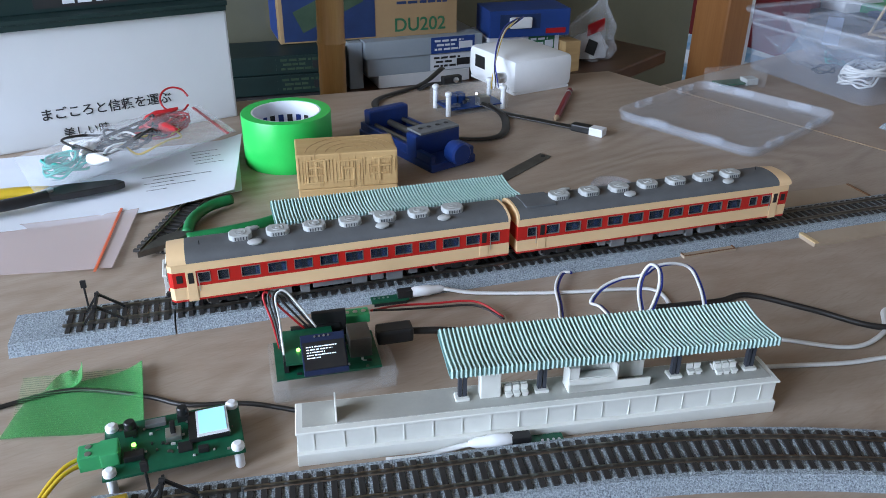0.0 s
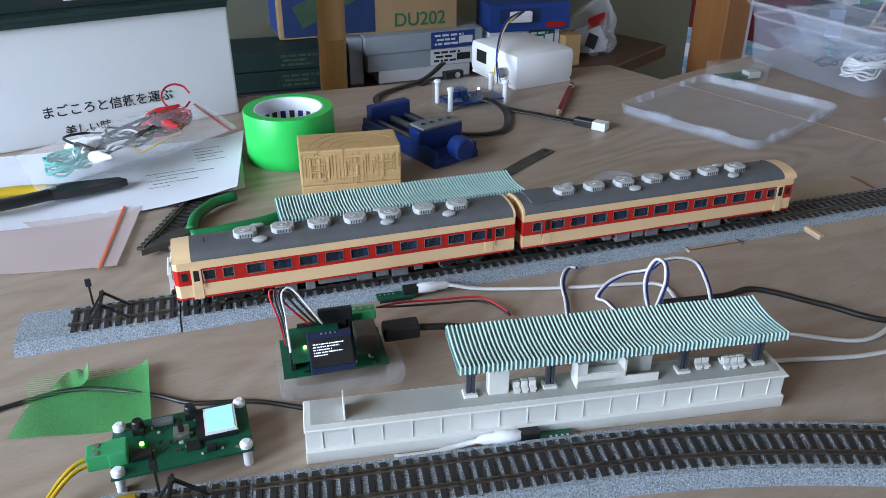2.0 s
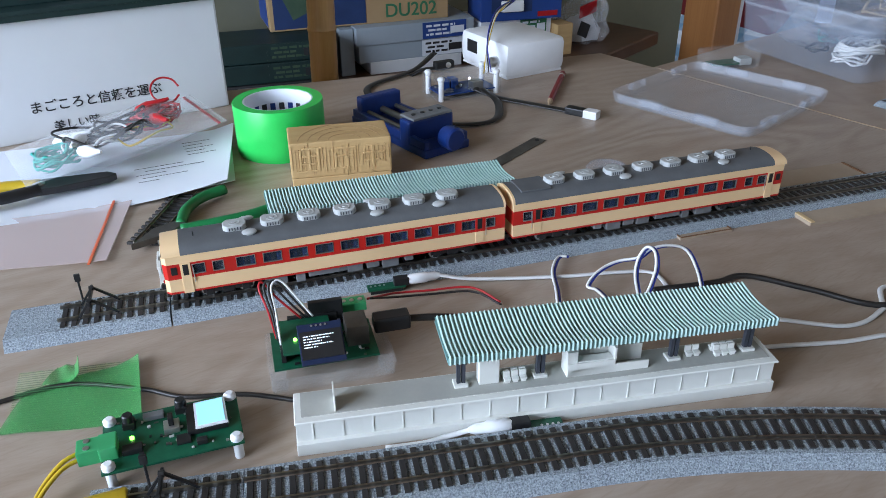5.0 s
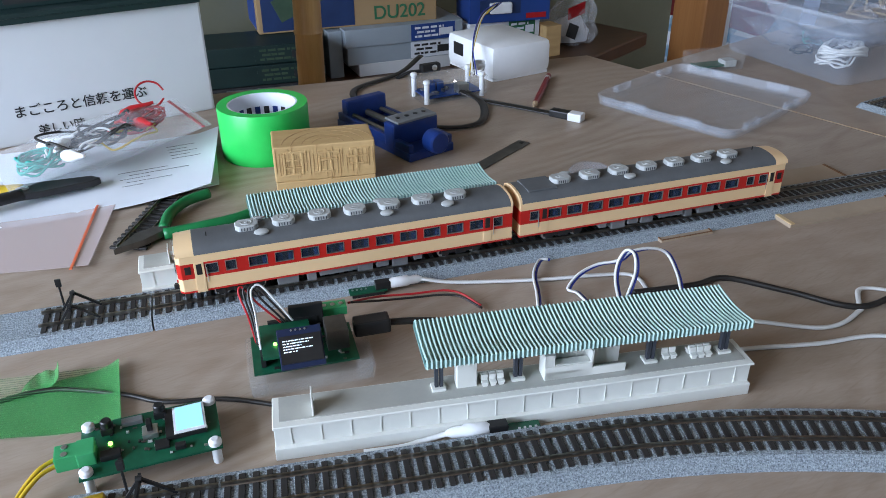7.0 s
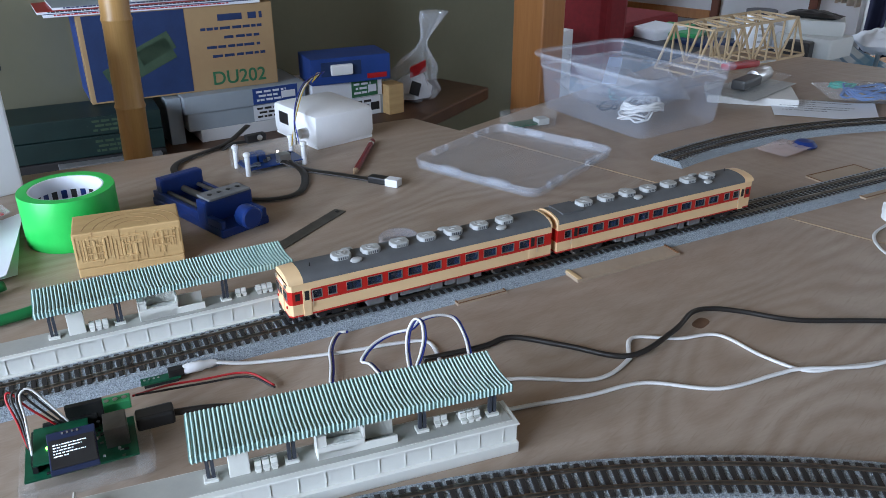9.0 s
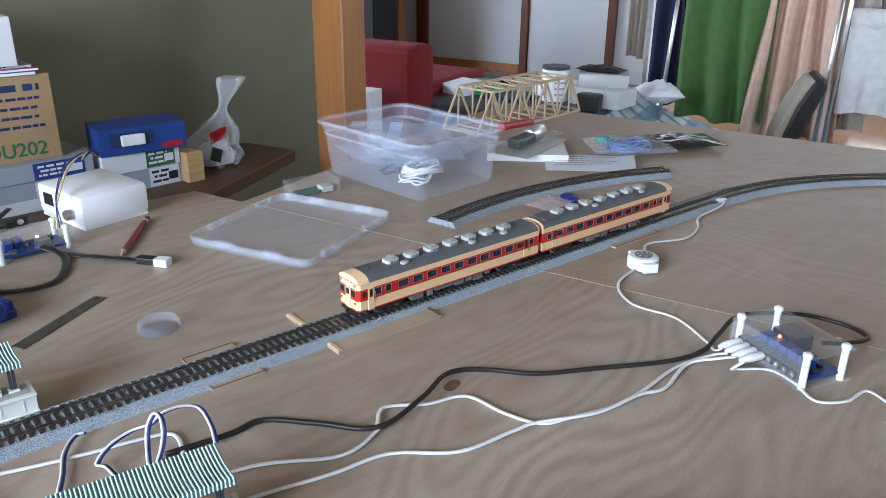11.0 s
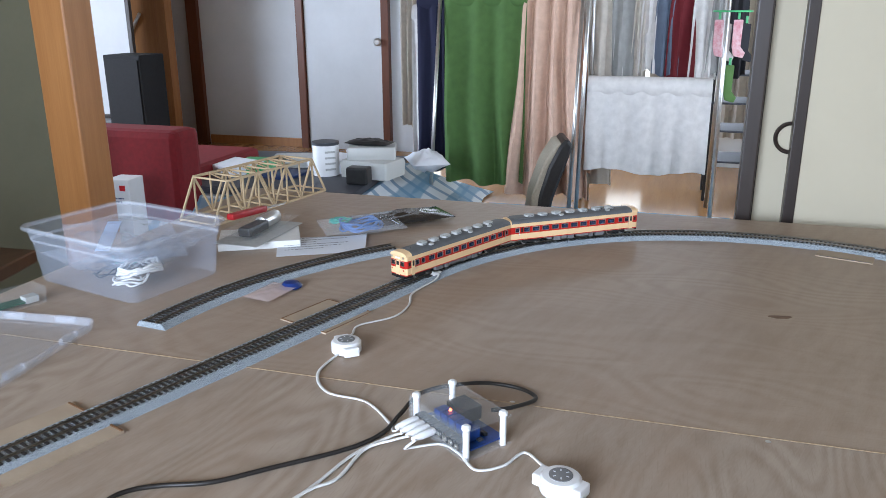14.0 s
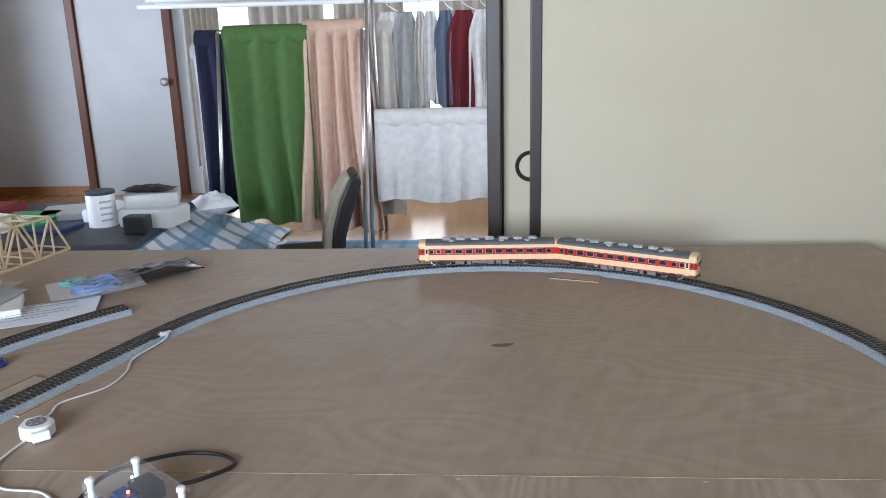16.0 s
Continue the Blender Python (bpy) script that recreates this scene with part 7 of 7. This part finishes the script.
for k, (p, q, w, d, h, mt, lab) in enumerate((
        (3.05, 0.42, 0.22, 0.16, 0.07, HAZY, "frosted plastic parts box"), (3.10, 0.44, 0.20, 0.15, 0.05, HAZY, "frosted plastic parts box"),
        (3.15, 0.62, 0.18, 0.20, 0.05, PAPER, "pale printed paper pack"), (3.05, 0.95, 0.20, 0.24, 0.03, GREEN_TERM, "flat green and white pack"),
        (2.98, 1.05, 0.22, 0.18, 0.04, PAPER, "white flat pack"), (2.95, 0.80, 0.18, 0.16, 0.015, NAVY, "dark blue leaflet"), (3.2, 0.85, 0.2, 0.2, 0.03, UNIT_GREY, "grey flat tray"))):
    z = KTOP + (0.07 if k == 1 else 0)
    solid("parts_box", loft([(d, w, 0.01, 0.0), (d * 1.03, w * 1.03, 0.012, h * 0.8), (d * 0.98, w * 0.98, 0.012, h)], True), mt, lab + " on the low table", "box", low(p, q, z, rr.uniform(-20, 20)), smooth=True)
solid("black_pouch", pillow(0.20, 0.09, 0.02, 41), BLACK, "small black pouch lying on the parts box", "pouch", low(3.10, 0.45, KTOP + 0.130, 90), smooth=True)
solid("tissue_pack", pillow(0.22, 0.16, 0.055, 43), PAPER, "crumpled white paper tissue pack", "tissue", low(3.25, 0.24, KTOP + 0.035, 30), smooth=True)
solid("black_stand", box(0.06, 0.09, 0.07, (0, 0, 0.035), 0.008), BLACK, "small black gadget on the low table", "gadget", low(2.88, 0.42, KTOP))

# legless chair back
ch = thing("floor_chair", "low chair with a tall curved dark and beige back", "chair", house(3.33, -0.245, FLOOR, -75) @ Matrix.Diagonal((0.58, 0.50, 0.68, 1)))
bm_ = bmesh.new()
prof = [(0.0, 0.10), (0.03, 0.25), (0.085, 0.42), (0.15, 0.54), (0.17, 0.565), (0.12, 0.575)]
part("backrest", slab([(-0.06, 0.0), (0.03, 0.0), (0.07, 0.22), (0.15, 0.42), (0.20, 0.55), (0.16, 0.60), (0.11, 0.56), (0.03, 0.42), (-0.03, 0.25)], -0.22, 0.22, 0.02), BLACK, ch, "black padded back", True, pose(0, 0, 0, 90))
part("side_cover", slab([(-0.12, 0.0), (-0.05, 0.0), (-0.02, 0.22), (0.04, 0.42), (0.13, 0.57), (0.09, 0.57), (0.0, 0.45), (-0.08, 0.25)], -0.20, 0.20, 0.015), material("beige_fabric", (0.36, 0.32, 0.25), None, 60, 0.85), ch, "beige fabric cover", True, pose(0, 0, 0, 90))
part("seat", box(0.40, 0.42, 0.10, (-0.25, 0, 0.06), 0.03), BLACK, ch)

# laundry on racks
def hung(p, q, z, rz=0.0):
    return room(p, q - 0.052, z, rz)


FAB = {n: material(n + "_cloth", c, None, 25, 0.9, bump=0.15) for n, c in dict(green=(0.072, 0.150, 0.042), navy=(0.012, 0.014, 0.04), peach=(0.62, 0.42, 0.32), lilac=(0.42, 0.34, 0.46), white=(0.60, 0.58, 0.56), grey=(0.30, 0.30, 0.29), slate=(0.10, 0.13, 0.18), wine=(0.13, 0.01, 0.015), dark=(0.02, 0.02, 0.024), cream=(0.52, 0.48, 0.42)).items()}


def hanging(w, h, fold, waves, seed=0, flare=0.0, n=40, m=10, shape=None):
    """A cloth hanging from its top edge, in y and z, with folds in x."""
    b = bmesh.new()
    g = []
    for i in range(n + 1):
        u = i / n
        col = []
        for j in range(m + 1):
            v = j / m
            k = fold * (0.35 + 0.65 * v) * (math.sin(2 * math.pi * waves * u + 2.2 * noise.noise((u * 3, v * 1.5, seed))) + 0.5 * noise.noise((u * 7, v * 2, seed + 5)))
            width = w * (1 + flare * v)
            if shape:
                width *= shape(v)
            col.append(b.verts.new((k, (u - 0.5) * width, -h * v + 0.012 * math.sin(9 * u + seed) * v)))
        g.append(col)
    for a, c in zip(g, g[1:]):
        for j in range(m):
            b.faces.new((a[j], c[j], c[j + 1], a[j + 1]))
    bmesh.ops.recalc_face_normals(b, faces=b.faces)
    bmesh.ops.solidify(b, geom=list(b.faces), thickness=0.004)
    return b


def over_bar(name, label, mat, p, q, z, w, h, fold, waves, seed, flare=0.0):
    """Cloth folded over a bar: a front and a back fall and the bend between them."""
    ob = thing(name, label, "laundry", hung(p, q, z))
    part("front_fall", hanging(w, h, fold, waves, seed, flare), mat, ob, "", True, pose(-0.05, 0, 0.0))
    part("back_fall", hanging(w, h * 0.9, fold, waves, seed + 9, flare), mat, ob, "", True, pose(0.05, 0, 0.0))
    part("bend", lathe([(0.058, -w / 2), (0.058, 0), (0.058, w / 2)], 20, turn=ALONG_Y), mat, ob, "", True)
    return ob


over_bar("bedsheet", "dark green sheet hung over a drying bar to the floor", FAB["green"], 4.40, 0.145, 0.49, 0.46, 1.02, 0.035, 3.0, 1)
over_bar("towel", "dark navy cloth hung beside the green sheet", FAB["navy"], 4.46, 0.47, 0.47, 0.16, 0.95, 0.02, 2.0, 2)
over_bar("towel", "lilac printed towel hanging behind the sheet", FAB["lilac"], 4.62, 0.34, 0.22, 0.20, 0.55, 0.02, 2.0, 3)
over_bar("towel", "white cloth hung at the end of the rack", FAB["white"], 4.55, 0.56, 0.40, 0.10, 0.90, 0.015, 1.5, 4)
over_bar("bedsheet", "pale peach sheet hanging in deep folds", FAB["peach"], 4.42, -0.22, 0.51, 0.32, 1.10, 0.05, 4.0, 5, 0.45)
over_bar("bedsheet", "cream sheet hanging behind the peach one", FAB["cream"], 4.62, -0.42, 0.50, 0.20, 1.05, 0.03, 3.0, 6, 0.5)
over_bar("bath_towel", "white terry bath towel over the low bar", FAB["white"], 4.40, -0.745, 0.030, 0.64, 0.45, 0.014, 5.0, 7)


def rack(label, p, q0, q1, top, low=None):
    ob = thing("drying_rack", label, "drying rack", hung(p, 0, DEEP))
    h = top - DEEP
    for q in (q0, q1):
        for s in (-1, 1):
            part("rack_leg", tube([(s * 0.28, q, 0.0), (s * 0.05, q, h)], 0.011, 10, steps=0), SILVER, ob, "silver tube leg")
    part("rack_bar", tube([(0, q0 - 0.02, h), (0, q1 + 0.02, h)], 0.012, 10, steps=0), SILVER, ob)
    if low:
        part("rack_bar", tube([(0, q0, low - DEEP), (0, q1, low - DEEP)], 0.010, 10, steps=0), DARK_GREY, ob)
    return ob


rack("folding silver tube drying rack with sheets", 4.41, -0.38, 0.40, 0.48)
rack("folding silver tube drying rack with a towel bar", 4.40, -1.10, -0.42, 0.95, 0.000)
poles = thing("pole_rack", "horizontal white laundry poles with hangers", "laundry pole", hung(4.55, 0, 0))
for p_, z_ in ((0.0, 0.66), (0.12, 0.70), (0.25, 0.68)):
    part("pole", tube([(p_, 0.9, z_), (p_, -1.7, z_)], 0.014, 10, steps=0), WHITE, poles)
for q_ in (-1.5,):
    part("pole_stand", tube([(0.12, q_, DEEP), (0.12, q_, 0.72)], 0.016, 10, steps=0), SILVER, poles)
taper = lambda v: 0.45 + 0.55 * min(1.0, v / 0.22)
for q, c, w, h in ((-0.50, "white", 0.17, 0.58), (-0.60, "grey", 0.15, 0.56), (-0.68, "cream", 0.08, 0.54), (-0.735, "white", 0.11, 0.50), (-0.82, "slate", 0.13, 0.52), (-0.92, "wine", 0.18, 0.55), (-1.02, "white", 0.14, 0.54), (-1.10, "grey", 0.12, 0.5), (-1.17, "dark", 0.12, 0.52)):
    gm = thing("garment", c + " garment on a clothes hanger", "clothing", hung(4.60, q, 0.60, 12), "clothes on hangers")
    part("cloth", hanging(w, h, 0.018, 2.5, q * 31, 0.1, 18, 10, taper), FAB[c], gm, "", True)
    part("hanger", tube([(0, -w * 0.36, 0.0), (0, 0, 0.035), (0, 0.004, 0.065), (0, 0.02, 0.085)], 0.003, 6), WHITE, gm, "white plastic hanger")
# socks on a peg hanger, and a dark wire shelf by the door post
pegs = thing("peg_hanger", "small hanger with pegs and coloured socks", "laundry", hung(4.30, -1.12, 0.0))
part("hanger_ring", tube([(0.06 * math.cos(k), 0.09 * math.sin(k), 0.42) for k in (j * 0.698 for j in range(10))], 0.005, 6), GREEN_TERM, pegs, "green plastic ring")
SOCK_PINK = material("pink_sock_cloth", (0.45, 0.16, 0.19), (0.55, 0.40, 0.40), 60, 0.9)
for k, (y, z, mt) in enumerate(((0.06, 0.38, SOCK_PINK), (0.02, 0.36, FAB["white"]), (-0.03, 0.38, SOCK_PINK), (-0.07, 0.36, FAB["dark"]), (-0.01, 0.16, FAB["green"]))):
    part("peg", box(0.010, 0.012, 0.035, (0.02 * (k % 2), y, z + 0.02), 0.002), GREEN_TERM, pegs)
    part("sock", slab([(-0.022, 0.0), (-0.020, -0.13), (-0.045, -0.16), (-0.035, -0.185), (0.010, -0.175), (0.022, -0.13), (0.022, 0.0)], -0.008, 0.008, 0.003), mt, pegs, at=pose(0.02 * (k % 2), y, z, 90, 0, 90))
wsf = thing("wire_shelf", "dark wire shelf standing against the side wall", "shelf", hung(5.0, -1.25, DEEP))
for x in (-0.15, 0.15):
    for y in (-0.12, 0.14):
        part("shelf_post", rod(0.010, 0.95, (x, y, 0.475), 10), BLACK, wsf)
for z in (0.24, 0.42, 0.58, 0.74):
    part("shelf_tray", box(0.34, 0.30, 0.012, (0, 0.01, z), 0.003), DARK_GREY, wsf)
# curtains by the glass doors
for q, w in ((0.92, 0.26), (0.30, 0.55), (-0.30, 0.5)):
    solid("curtain", hanging(w, 1.9, 0.03, 6, q * 7), FAB["cream"], "cream curtain beside the glass doors", "curtain", room(5.85, q, 1.45), smooth=True)
solid("curtain", hanging(1.0, 1.9, 0.03, 12, 3.3), FAB["cream"], "cream curtain beside the glass doors", "curtain", room(5.85, -1.30, 1.45), smooth=True)
wf = thing("window_1", "tall glass sliding doors with dark frames", "window", room(5.98, 0, 0), kind="structure")
for q in (1.0, 0.35, -0.3, -0.95, -1.6):
    part("window_frame", box(0.05, 0.05, 1.86, (0, q, 0.51), 0.003), DARK_GREY, wf)


motions()
